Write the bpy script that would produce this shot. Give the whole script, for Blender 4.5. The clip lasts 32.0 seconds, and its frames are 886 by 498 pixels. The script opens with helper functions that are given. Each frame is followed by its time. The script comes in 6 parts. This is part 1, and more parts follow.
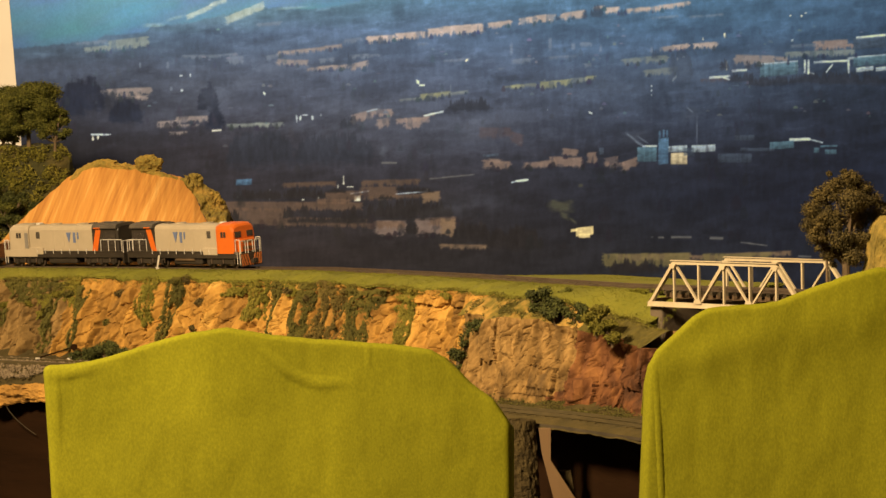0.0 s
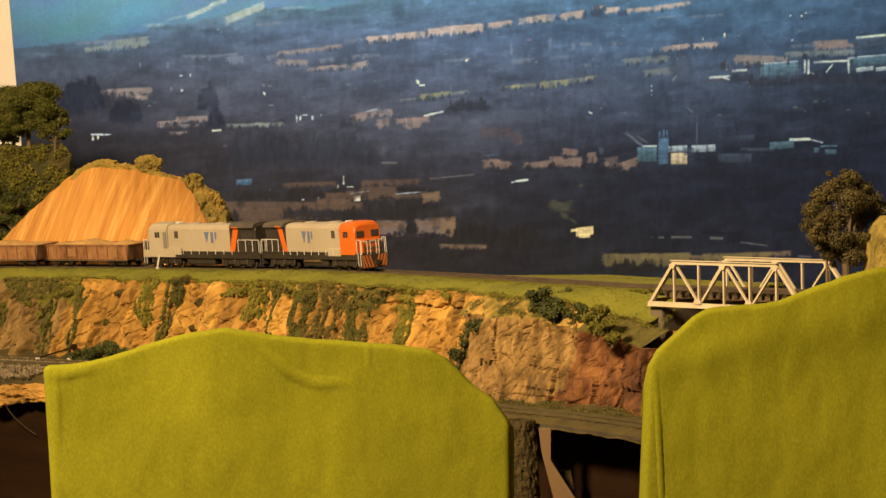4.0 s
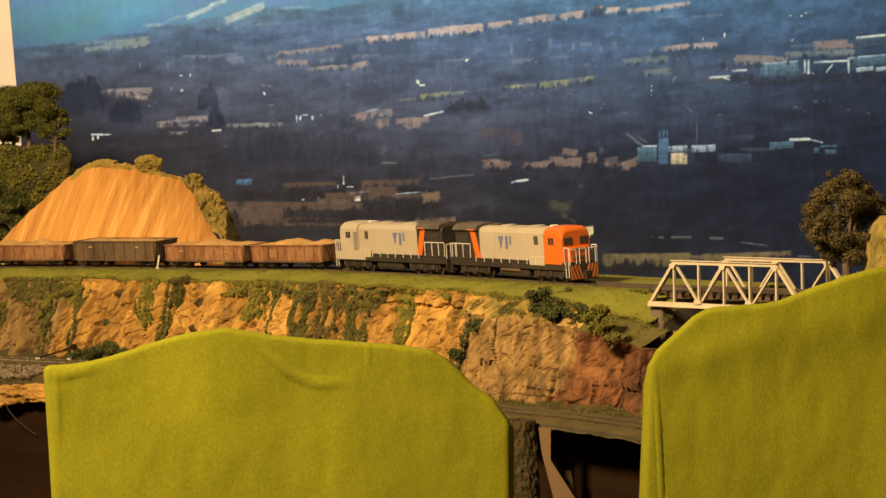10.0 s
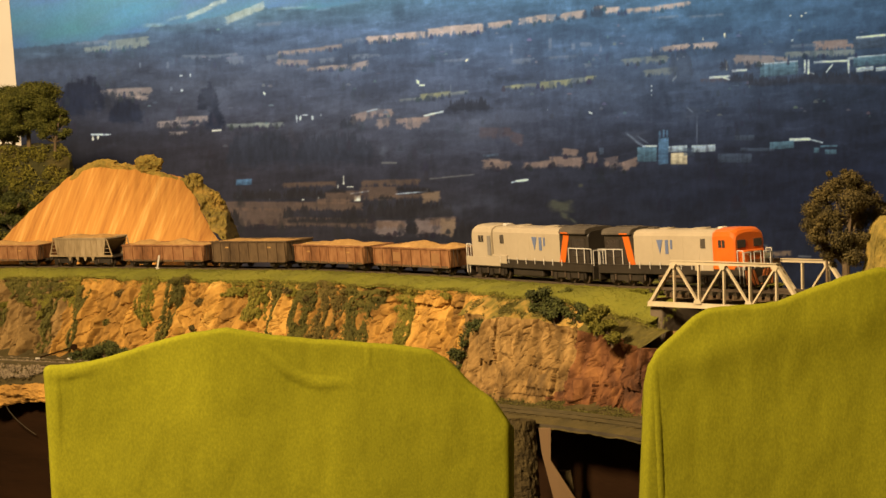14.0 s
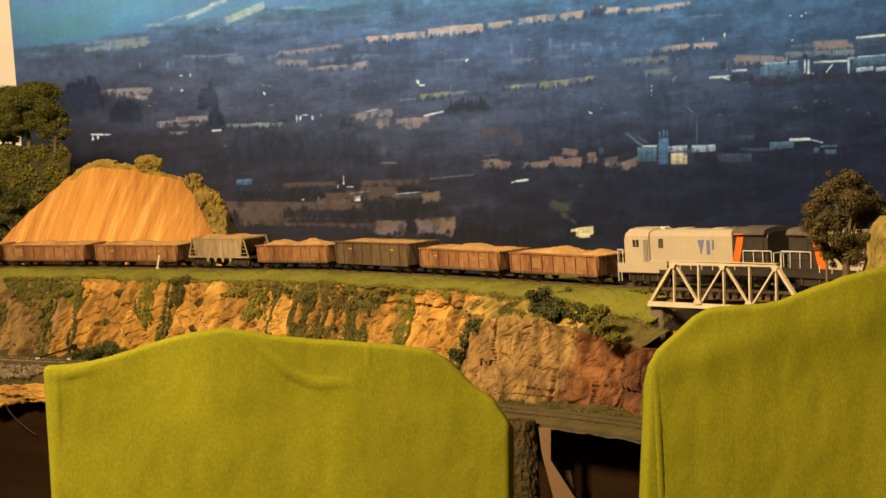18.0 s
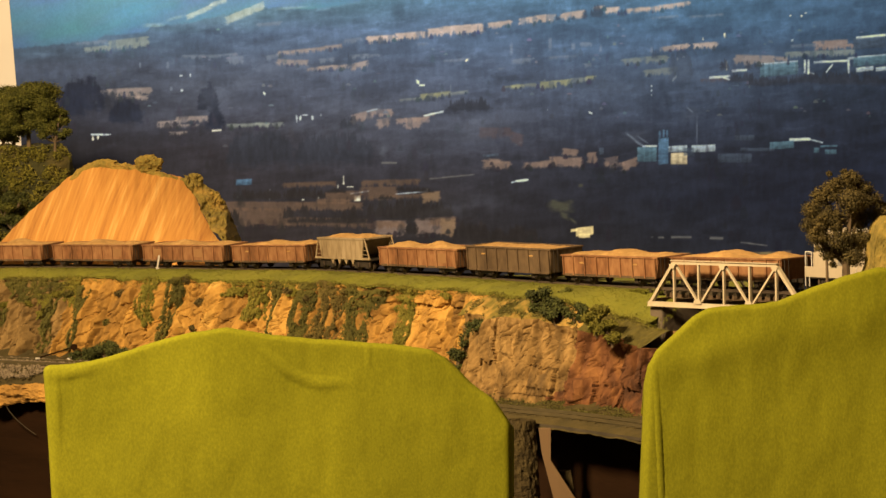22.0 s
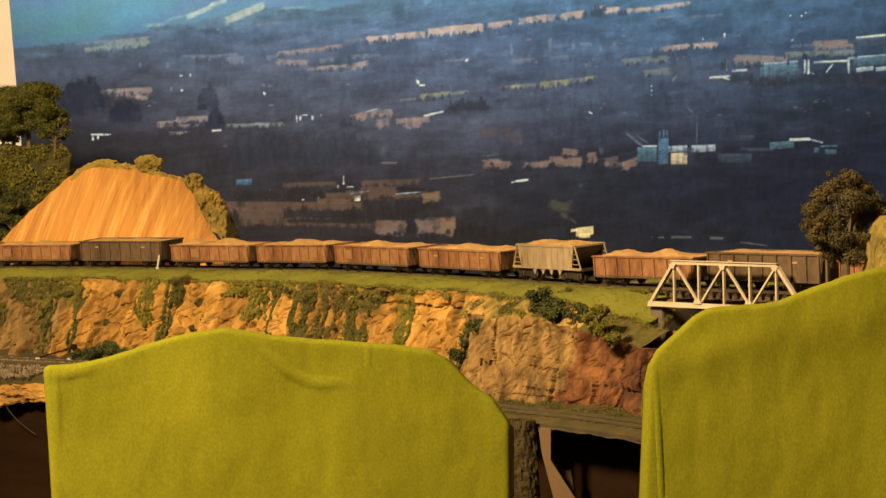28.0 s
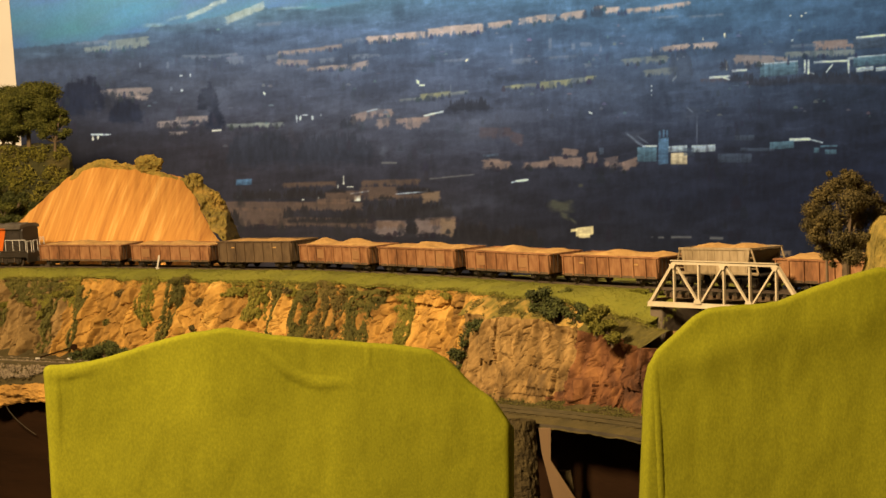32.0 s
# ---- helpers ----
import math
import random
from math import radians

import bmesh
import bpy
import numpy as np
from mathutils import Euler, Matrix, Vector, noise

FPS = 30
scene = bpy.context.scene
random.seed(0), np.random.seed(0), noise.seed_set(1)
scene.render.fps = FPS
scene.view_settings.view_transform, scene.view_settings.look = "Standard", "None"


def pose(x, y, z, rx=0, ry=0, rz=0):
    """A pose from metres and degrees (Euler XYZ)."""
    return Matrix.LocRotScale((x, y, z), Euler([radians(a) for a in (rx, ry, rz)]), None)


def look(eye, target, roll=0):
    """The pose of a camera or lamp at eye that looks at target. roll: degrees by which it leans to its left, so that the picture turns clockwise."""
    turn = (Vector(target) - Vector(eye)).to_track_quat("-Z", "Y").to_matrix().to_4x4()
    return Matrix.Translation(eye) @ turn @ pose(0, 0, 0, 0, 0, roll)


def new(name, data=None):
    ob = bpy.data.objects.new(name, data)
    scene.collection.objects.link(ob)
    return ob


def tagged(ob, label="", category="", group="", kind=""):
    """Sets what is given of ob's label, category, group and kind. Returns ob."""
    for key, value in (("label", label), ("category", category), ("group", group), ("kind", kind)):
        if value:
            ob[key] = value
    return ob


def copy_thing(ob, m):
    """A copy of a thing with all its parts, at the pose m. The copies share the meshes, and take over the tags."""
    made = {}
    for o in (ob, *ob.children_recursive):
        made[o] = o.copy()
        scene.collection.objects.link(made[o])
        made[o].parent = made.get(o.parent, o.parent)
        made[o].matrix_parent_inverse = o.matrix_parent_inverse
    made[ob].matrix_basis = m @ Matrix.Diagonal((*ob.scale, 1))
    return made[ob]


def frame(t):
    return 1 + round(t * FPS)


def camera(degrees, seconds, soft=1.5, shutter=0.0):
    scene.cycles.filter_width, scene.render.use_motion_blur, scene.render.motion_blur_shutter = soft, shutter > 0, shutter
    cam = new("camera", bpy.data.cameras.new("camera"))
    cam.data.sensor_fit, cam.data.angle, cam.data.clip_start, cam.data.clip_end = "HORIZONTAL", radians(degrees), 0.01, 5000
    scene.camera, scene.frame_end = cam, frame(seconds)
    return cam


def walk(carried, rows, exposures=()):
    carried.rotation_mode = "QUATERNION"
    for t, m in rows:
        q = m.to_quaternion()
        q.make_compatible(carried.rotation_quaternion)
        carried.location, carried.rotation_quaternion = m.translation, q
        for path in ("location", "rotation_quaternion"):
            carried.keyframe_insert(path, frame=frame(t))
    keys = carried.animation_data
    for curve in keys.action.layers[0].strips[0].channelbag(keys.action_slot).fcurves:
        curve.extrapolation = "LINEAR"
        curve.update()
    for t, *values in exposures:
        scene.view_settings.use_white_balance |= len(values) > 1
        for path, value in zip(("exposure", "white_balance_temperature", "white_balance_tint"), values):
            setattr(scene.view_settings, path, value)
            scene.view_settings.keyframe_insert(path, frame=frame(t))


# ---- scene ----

# Camera: still, a little above the upper track, looking slightly down.
EYE = (0.0, 0.0, 1.30)
cam = camera(22.18, 32.0, soft=1.5)
walk(cam, [(0.0, pose(*EYE, 90 - 3.162, 0, 0)), (32.0, pose(*EYE, 90 - 3.162, 0, 0))])

# ---------------------------------------------------------------- light
world = bpy.data.worlds.new("room_air")
world.use_nodes = True
world.node_tree.nodes["Background"].inputs[0].default_value = (1.0, 0.72, 0.45, 1)
world.node_tree.nodes["Background"].inputs[1].default_value = 0.02
scene.world = world
scene.view_settings.exposure = 0.0


def area_lamp(name, eye, target, size, watts, colour):
    data = bpy.data.lights.new(name, "AREA")
    data.shape, data.size, data.energy, data.color = "DISK", size, watts, colour
    ob = new(name, data)
    ob.matrix_world = look(eye, target)
    return ob


area_lamp("hanging_lamp", (-0.95, 0.57, 2.25), (0.0, 2.2, 1.1), 0.30, 108, (1.0, 0.72, 0.40))


# ---------------------------------------------------------------- materials
def material(name, colours, scale=20.0, stretch=(1, 1, 1), rough=0.8, metal=0.0, bump=0.3, bump_scale=None, detail=6.0,
             fine=0.25, fine_scale=8.0, spec=0.3, per_object=0.0, distort=0.0, sheen=0.0, tilt=0.0, per_leaf=0.0, spread=0.4, glow=0.0):
    """A surface whose colour wanders through colours at one scale, with finer grain and relief on top."""
    m = bpy.data.materials.new(name)
    m.use_nodes = True
    t = m.node_tree
    b = t.nodes["Principled BSDF"]
    b.inputs["Metallic"].default_value = metal
    b.inputs["Specular IOR Level"].default_value = spec
    if glow:
        b.inputs["Emission Color"].default_value = (*colours[-1], 1)
        b.inputs["Emission Strength"].default_value = glow
    if sheen:
        b.inputs["Sheen Weight"].default_value = sheen
        b.inputs["Sheen Roughness"].default_value = 0.6
        b.inputs["Sheen Tint"].default_value = (*colours[-1], 1)
    co = t.nodes.new("ShaderNodeTexCoord")
    mp = t.nodes.new("ShaderNodeMapping")
    mp.vector_type = "TEXTURE"
    mp.inputs["Scale"].default_value = tuple(1 / q for q in stretch)
    mp.inputs["Rotation"].default_value = (0, radians(tilt), 0)
    t.links.new(co.outputs["Object"], mp.inputs["Vector"])
    n1 = t.nodes.new("ShaderNodeTexNoise")
    n1.inputs["Scale"].default_value, n1.inputs["Detail"].default_value = scale, detail
    n1.inputs["Distortion"].default_value = distort
    n2 = t.nodes.new("ShaderNodeTexNoise")
    n2.inputs["Scale"].default_value, n2.inputs["Detail"].default_value = scale * fine_scale, 4
    for n in (n1, n2):
        t.links.new(mp.outputs[0], n.inputs["Vector"])
    mix = t.nodes.new("ShaderNodeMix")
    mix.inputs[0].default_value = fine
    t.links.new(n1.outputs["Fac"], mix.inputs[2])
    t.links.new(n2.outputs["Fac"], mix.inputs[3])
    ramp = t.nodes.new("ShaderNodeValToRGB")
    el = ramp.color_ramp.elements
    while len(el) < len(colours):
        el.new(0.5)
    for i, c in enumerate(colours):
        el[i].position = 0.5 - spread / 2 + spread * i / max(1, len(colours) - 1)
        el[i].color = (*c, 1)
    t.links.new(mix.outputs[0], ramp.inputs[0])
    out = ramp.outputs[0]
    if per_object:
        info = t.nodes.new("ShaderNodeObjectInfo")
        rng = t.nodes.new("ShaderNodeMapRange")
        rng.inputs[3].default_value, rng.inputs[4].default_value = 1 - per_object, 1 + per_object
        t.links.new(info.outputs["Random"], rng.inputs[0])
        hsv = t.nodes.new("ShaderNodeHueSaturation")
        t.links.new(rng.outputs[0], hsv.inputs["Value"])
        t.links.new(out, hsv.inputs["Color"])
        out = hsv.outputs[0]
    if per_leaf:
        geo = t.nodes.new("ShaderNodeNewGeometry")
        rng = t.nodes.new("ShaderNodeMapRange")
        rng.inputs[3].default_value, rng.inputs[4].default_value = 1 - per_leaf, 1 + per_leaf * 1.3
        t.links.new(geo.outputs["Random Per Island"], rng.inputs[0])
        hsv = t.nodes.new("ShaderNodeHueSaturation")
        t.links.new(rng.outputs[0], hsv.inputs["Value"])
        t.links.new(out, hsv.inputs["Color"])
        out = hsv.outputs[0]
    t.links.new(out, b.inputs["Base Color"])
    rr = t.nodes.new("ShaderNodeMapRange")
    rr.inputs[3].default_value, rr.inputs[4].default_value = max(0.05, rough - 0.12), min(1.0, rough + 0.12)
    t.links.new(n2.outputs["Fac"], rr.inputs[0])
    t.links.new(rr.outputs[0], b.inputs["Roughness"])
    if bump:
        bp = t.nodes.new("ShaderNodeBump")
        bp.inputs["Strength"].default_value = bump
        bp.inputs["Distance"].default_value = 0.002 if bump_scale is None else bump_scale
        t.links.new(mix.outputs[0], bp.inputs["Height"])
        t.links.new(bp.outputs[0], b.inputs["Normal"])
    return m


M = {
    "wall": material("white_wall_paint", [(0.62, 0.58, 0.53), (0.70, 0.66, 0.60)], 3, rough=0.85, bump=0.1),
    # For the unseen walls and ceiling, dulled so that they bounce less light.
    "far_wall": material("low_bounce_paint", [(0.40, 0.37, 0.33), (0.46, 0.43, 0.38)], 3, rough=0.85, bump=0.1),
    "floor": material("floor_boards", [(0.10, 0.06, 0.04), (0.16, 0.10, 0.06)], 2, (1, 8, 1), rough=0.5),
    "felt": material("green_felt", [(0.103, 0.104, 0.0052), (0.142, 0.142, 0.0070), (0.188, 0.187, 0.0094)], 9, rough=0.95, bump=0.8,
                     bump_scale=0.0004, fine=0.5, fine_scale=70, stretch=(1.25, 1, 0.8), sheen=0.15, spec=0.08),
    "grass": material("turf", [(0.082, 0.082, 0.009), (0.118, 0.118, 0.011), (0.150, 0.142, 0.015)], 22, rough=0.95, bump=0.5, fine=0.35, fine_scale=14),
    "cliff": material("ochre_cliff", [(0.088, 0.047, 0.010), (0.215, 0.113, 0.022), (0.33, 0.180, 0.035), (0.46, 0.283, 0.068)], 14, (1, 1, 0.45),
                      rough=0.9, bump=0.9, bump_scale=0.003, fine=0.35, fine_scale=5, distort=0.8, tilt=12, spread=0.32),
    "mossy_bank": material("mossy_bank", [(0.050, 0.042, 0.008), (0.12, 0.095, 0.016), (0.24, 0.150, 0.034), (0.36, 0.220, 0.055)], 26, (1, 1, 0.6),
                           rough=0.95, bump=1.0, bump_scale=0.003, fine=0.4, fine_scale=5, spread=0.26),
    "brown_rock": material("brown_rock", [(0.066, 0.038, 0.011), (0.185, 0.110, 0.034), (0.33, 0.205, 0.070)], 20, (1, 1, 0.35), rough=0.9,
                           bump=1.0, bump_scale=0.004, fine=0.45, fine_scale=5, distort=0.5, spread=0.28),
    # Greyer rock; the weaker light at this end is put in too.
    "dim_grey_rock": material("dim_grey_rock", [(0.045, 0.027, 0.007), (0.115, 0.070, 0.021), (0.19, 0.118, 0.040), (0.27, 0.168, 0.052)], 16, (1, 1, 0.45),
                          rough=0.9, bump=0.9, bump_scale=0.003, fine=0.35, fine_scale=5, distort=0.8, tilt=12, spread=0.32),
    "red_rock": material("red_rock", [(0.032, 0.012, 0.004), (0.105, 0.040, 0.012), (0.225, 0.100, 0.031)], 20, (1, 1, 0.35), rough=0.9,
                         bump=1.0, bump_scale=0.004, fine=0.45, fine_scale=5, distort=0.5, spread=0.28),
    "spoil": material("orange_spoil", [(0.27, 0.112, 0.024), (0.37, 0.170, 0.036), (0.43, 0.212, 0.048), (0.53, 0.31, 0.095)], 22, (3.6, 0.2, 0.12), rough=0.9,
                      bump=0.4, fine=0.42, fine_scale=5, tilt=12, spread=0.30),
    "rim_rock": material("mossy_rock", [(0.085, 0.068, 0.013), (0.19, 0.140, 0.028), (0.32, 0.20, 0.042)], 34, rough=0.95, bump=1.0,
                         bump_scale=0.004, fine=0.4),
    # Darker turf: the shade beside the bridge is put into the colour.
    "shaded_bank": material("shaded_turf_ground", [(0.034, 0.028, 0.006), (0.066, 0.055, 0.010), (0.105, 0.085, 0.015)], 30, rough=0.95, bump=1.0, fine=0.4, fine_scale=8),
    "hill_green": material("dark_scrub_ground", [(0.016, 0.018, 0.005), (0.036, 0.034, 0.009), (0.075, 0.058, 0.016)], 25, rough=0.95, bump=1.0),
    "ballast": material("ballast", [(0.075, 0.055, 0.034), (0.15, 0.115, 0.072), (0.23, 0.18, 0.12)], 160, rough=0.95, bump=1.0, bump_scale=0.002),
    "dark_earth": material("dark_mossy_earth", [(0.022, 0.015, 0.004), (0.042, 0.029, 0.008), (0.060, 0.043, 0.012)], 90, rough=0.95, bump=1.0, bump_scale=0.003),
    "earth": material("track_earth", [(0.022, 0.017, 0.0035), (0.042, 0.031, 0.0065), (0.062, 0.044, 0.011)], 60, rough=0.95, bump=0.8),
    "steel": material("rail_steel", [(0.055, 0.040, 0.028), (0.10, 0.072, 0.050)], 80, rough=0.55, metal=0.5, bump=0.1),
    "stained_rail": material("stained_rail", [(0.030, 0.023, 0.007), (0.055, 0.040, 0.013)], 80, rough=0.7, bump=0.2),
    "tie": material("dark_tie_wood", [(0.026, 0.020, 0.011), (0.050, 0.038, 0.020)], 60, rough=0.9),
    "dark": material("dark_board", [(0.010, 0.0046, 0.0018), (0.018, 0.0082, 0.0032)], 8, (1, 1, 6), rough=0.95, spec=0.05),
    "wood": material("raw_timber", [(0.11, 0.066, 0.030), (0.17, 0.105, 0.05)], 18, (1, 1, 0.1), rough=0.8),
    "concrete": material("grey_concrete", [(0.075, 0.056, 0.036), (0.12, 0.092, 0.062)], 40, rough=0.9, bump=0.4),
    "bridge": material("cream_paint", [(0.35, 0.295, 0.195), (0.44, 0.375, 0.26)], 60, rough=0.55, bump=0.1),
    "grey": material("grey_loco_paint", [(0.285, 0.240, 0.170), (0.34, 0.288, 0.208)], 30, rough=0.45, bump=0.05),
    "orange": material("orange_loco_paint", [(0.42, 0.085, 0.008), (0.50, 0.11, 0.010)], 30, rough=0.4, bump=0.05),
    "black": material("black_loco_paint", [(0.014, 0.011, 0.008), (0.032, 0.025, 0.018)], 40, rough=0.5, bump=0.1),
    "smoky": material("sooty_roof_paint", [(0.040, 0.033, 0.026), (0.085, 0.072, 0.056)], 40, rough=0.6, bump=0.1),
    "blue": material("blue_marking", [(0.085, 0.115, 0.21), (0.11, 0.14, 0.25)], 40, rough=0.5, bump=0),
    "white": material("white_rail_paint", [(0.40, 0.38, 0.35), (0.48, 0.46, 0.42)], 60, rough=0.5, bump=0),
    "glass": material("dark_window_glass", [(0.02, 0.018, 0.015), (0.04, 0.03, 0.025)], 20, rough=0.12, bump=0, spec=0.6),
    "oxide": material("oxide_wagon_paint", [(0.075, 0.032, 0.012), (0.165, 0.072, 0.028), (0.26, 0.135, 0.058)], 45, (1, 1, 0.4), rough=0.8,
                      bump=0.2, fine=0.4, per_object=0.12),
    "dark_oxide": material("dark_wagon_paint", [(0.036, 0.022, 0.011), (0.074, 0.047, 0.024), (0.115, 0.076, 0.039)], 45, (1, 1, 0.4), rough=0.8,
                           bump=0.2, fine=0.4),
    "hopper": material("weathered_hopper_paint", [(0.13, 0.092, 0.048), (0.215, 0.160, 0.088), (0.29, 0.225, 0.135)], 45, (1, 1, 0.3), rough=0.8,
                       bump=0.2, fine=0.4),
    "load": material("ore_load", [(0.23, 0.132, 0.042), (0.33, 0.195, 0.066), (0.42, 0.260, 0.098)], 150, rough=0.95, bump=0.8),
    "faded": material("faded_panel", [(0.18, 0.090, 0.036), (0.24, 0.130, 0.053)], 60, rough=0.8, bump=0.1),
    "leaf_dark": material("dark_leaves", [(0.024, 0.030, 0.006), (0.048, 0.054, 0.010), (0.080, 0.080, 0.014)], 60, rough=0.8, bump=0, per_leaf=0.45),
    "leaf": material("olive_leaves", [(0.036, 0.041, 0.006), (0.066, 0.070, 0.009), (0.106, 0.099, 0.015)], 60, rough=0.8, bump=0, per_leaf=0.45),
    "leaf_dry": material("dry_leaves", [(0.028, 0.023, 0.007), (0.060, 0.046, 0.013), (0.11, 0.080, 0.022)], 60, rough=0.85, bump=0, per_leaf=0.45),
    "moss": material("moss", [(0.072, 0.068, 0.008), (0.112, 0.102, 0.012), (0.160, 0.135, 0.020)], 60, rough=0.95, bump=0, per_leaf=0.22),
    "moss_dark": material("dark_moss", [(0.042, 0.039, 0.008), (0.068, 0.062, 0.011), (0.100, 0.087, 0.016)], 60, rough=0.95, bump=0, per_leaf=0.22),
    "moss_brown": material("brown_moss", [(0.052, 0.040, 0.010), (0.085, 0.065, 0.015), (0.125, 0.092, 0.022)], 60, rough=0.95, bump=0, per_leaf=0.22),
    "bark": material("bark", [(0.07, 0.05, 0.03), (0.16, 0.11, 0.06)], 60, (1, 1, 0.2), rough=0.95),
    "lamp": material("headlamp_glass", [(0.8, 0.75, 0.65), (0.9, 0.85, 0.75)], 20, rough=0.2, bump=0, glow=0.5),
    "white_marker": material("marker_white", [(0.36, 0.33, 0.27), (0.45, 0.42, 0.36)], 50, rough=0.7, bump=0),
}


# ---------------------------------------------------------------- small builders
def part(name, bm, mat, parent=None, label="", smooth=False):
    me = bpy.data.meshes.new(name)
    bmesh.ops.recalc_face_normals(bm, faces=bm.faces)
    bm.to_mesh(me)
    bm.free()
    if smooth:
        for p in me.polygons:
            p.use_smooth = True
    me.materials.append(M[mat] if isinstance(mat, str) else mat)
    ob = new(name, me)
    if parent is not None:
        ob.parent = parent
    if label:
        tagged(ob, label)
    return ob


def empty(name, m=None):
    ob = new(name)
    ob.empty_display_size = 0.01
    if m is not None:
        ob.matrix_basis = m
    return ob


def box(bm, x0, x1, y0, y1, z0, z1, m=None, bevel=0.0):
    mat = Matrix.Translation(((x0 + x1) / 2, (y0 + y1) / 2, (z0 + z1) / 2)) @ Matrix.Diagonal((x1 - x0, y1 - y0, z1 - z0, 1))
    made = bmesh.ops.create_cube(bm, size=1, matrix=mat)
    if bevel:
        vs = set(made["verts"])
        es = [e for e in bm.edges if e.verts[0] in vs and e.verts[1] in vs]
        got = bmesh.ops.bevel(bm, geom=es, offset=bevel, segments=2, affect="EDGES", profile=0.5)
        made["verts"] = [v for v in {*got["verts"], *[v for v in vs if v.is_valid]}]
    if m is not None:
        bmesh.ops.transform(bm, matrix=m, verts=[v for v in made["verts"] if v.is_valid])
    return bm


def rod(bm, a, b, r, sides=6, r2=None):
    a, b = Vector(a), Vector(b)
    d = b - a
    m = Matrix.Translation((a + b) / 2) @ d.to_track_quat("Z", "Y").to_matrix().to_4x4()
    bmesh.ops.create_cone(bm, cap_ends=True, segments=sides, radius1=r, radius2=r if r2 is None else r2, depth=d.length, matrix=m)
    return bm


def bar(bm, a, b, w, t, side):
    """A flat bar from a to b, w wide in the plane square to side, t thick along side."""
    a, b, side = Vector(a), Vector(b), Vector(side).normalized()
    d = (b - a)
    ax = d.normalized()
    up = side.cross(ax)
    m = Matrix((ax, side, up)).transposed().to_4x4()
    m.translation = (a + b) / 2
    bmesh.ops.create_cube(bm, size=1, matrix=m @ Matrix.Diagonal((d.length, t, w, 1)))
    return bm


def sheet(nu, nv, fn):
    """A grid surface fn(u, v), u and v from 0 to 1."""
    bm = bmesh.new()
    vs = [[bm.verts.new(fn(i / nu, j / nv)) for j in range(nv + 1)] for i in range(nu + 1)]
    for i in range(nu):
        for j in range(nv):
            bm.faces.new((vs[i][j], vs[i + 1][j], vs[i + 1][j + 1], vs[i][j + 1]))
    return bm


def prism(bm, outline, y0, y1):
    """An outline in x and z, pulled from y0 to y1."""
    a = [bm.verts.new((x, y0, z)) for x, z in outline]
    b = [bm.verts.new((x, y1, z)) for x, z in outline]
    bm.faces.new(a)
    bm.faces.new(b[::-1])
    for i in range(len(a)):
        j = (i + 1) % len(a)
        bm.faces.new((a[j], a[i], b[i], b[j]))
    return bm


def lerp(x, xs, ys):
    """ys at x between the knots xs; held level beyond them."""
    if x <= xs[0]:
        return float(ys[0])
    for i in range(1, len(xs)):
        if x <= xs[i]:
            k = (x - xs[i - 1]) / (xs[i] - xs[i - 1])
            return float(ys[i - 1] + (ys[i] - ys[i - 1]) * k)
    return float(ys[-1])


def fbm(x, y, z, octaves=4):
    return noise.fractal(Vector((x, y, z)), 1.0, 2.0, octaves, noise_basis="PERLIN_ORIGINAL")


# ---------------------------------------------------------------- the upper track's line, by distance s along it
KNOT_S = [-2.6, -1.75, -1.35, -0.95, -0.5, -0.2, 0.0, 0.12, 0.24, 0.36, 0.48, 0.62, 0.8, 1.05, 1.3, 2.6]
KNOT_A = [-95, -85, -60, -10, 30.7, 33.4, 36.2, 40.7, 49.7, 54.6, 53.6, 55.7, 54.6, 53.5, 52.4, 40]
RAIL_S = [-2.6, -1.0, -0.6, -0.35, -0.08, 0.192, 0.314, 0.519, 0.645, 0.748, 0.826, 0.904, 1.05, 1.4, 2.6]
RAIL_D = [0.168, 0.168, 0.164, 0.158, 0.148, 0.1396, 0.134, 0.1288, 0.1265, 0.1245, 0.1215, 0.1185, 0.115, 0.114, 0.114]
GRID = np.linspace(-2.6, 2.6, 5201)
soften = np.hanning(81) / np.hanning(81).sum()
ANGLE = np.convolve(np.pad(np.interp(GRID, KNOT_S, np.radians(KNOT_A)), 40, mode="edge"), soften, "valid")
LINE_X, LINE_Y = np.cumsum(np.cos(ANGLE)) * 0.001, -np.cumsum(np.sin(ANGLE)) * 0.001
at = int(np.searchsorted(GRID, 0.6))
LINE_X, LINE_Y = LINE_X - LINE_X[at] + 0.0605, LINE_Y - LINE_Y[at] + 1.8735
LINE_Z = EYE[2] - np.convolve(np.pad(np.interp(GRID, RAIL_S, RAIL_D), 40, mode="edge"), soften, "valid")


TABLES = [t.tolist() for t in (LINE_X, LINE_Y, LINE_Z, ANGLE)]


def along(s, which):
    """The track's x, y, height or heading at s."""
    q = min(max((s + 2.6) / 0.001, 0.0), 5199.0)
    i = int(q)
    t = TABLES[which]
    return t[i] + (t[i + 1] - t[i]) * (q - i)


def rail_at(s, near=0.0, up=0.0):
    """A point beside the track: near metres to the viewer's side of its middle, up metres above the rails."""
    a = along(s, 3)
    return Vector((along(s, 0) - near * math.sin(a), along(s, 1) - near * math.cos(a), along(s, 2) + up))


def cant(s):
    """How far the track leans towards the viewer, in degrees."""
    return lerp(s, (-1.0, 0.7, 0.85, 1.1), (4.5, 4.0, 2.5, 1.0))


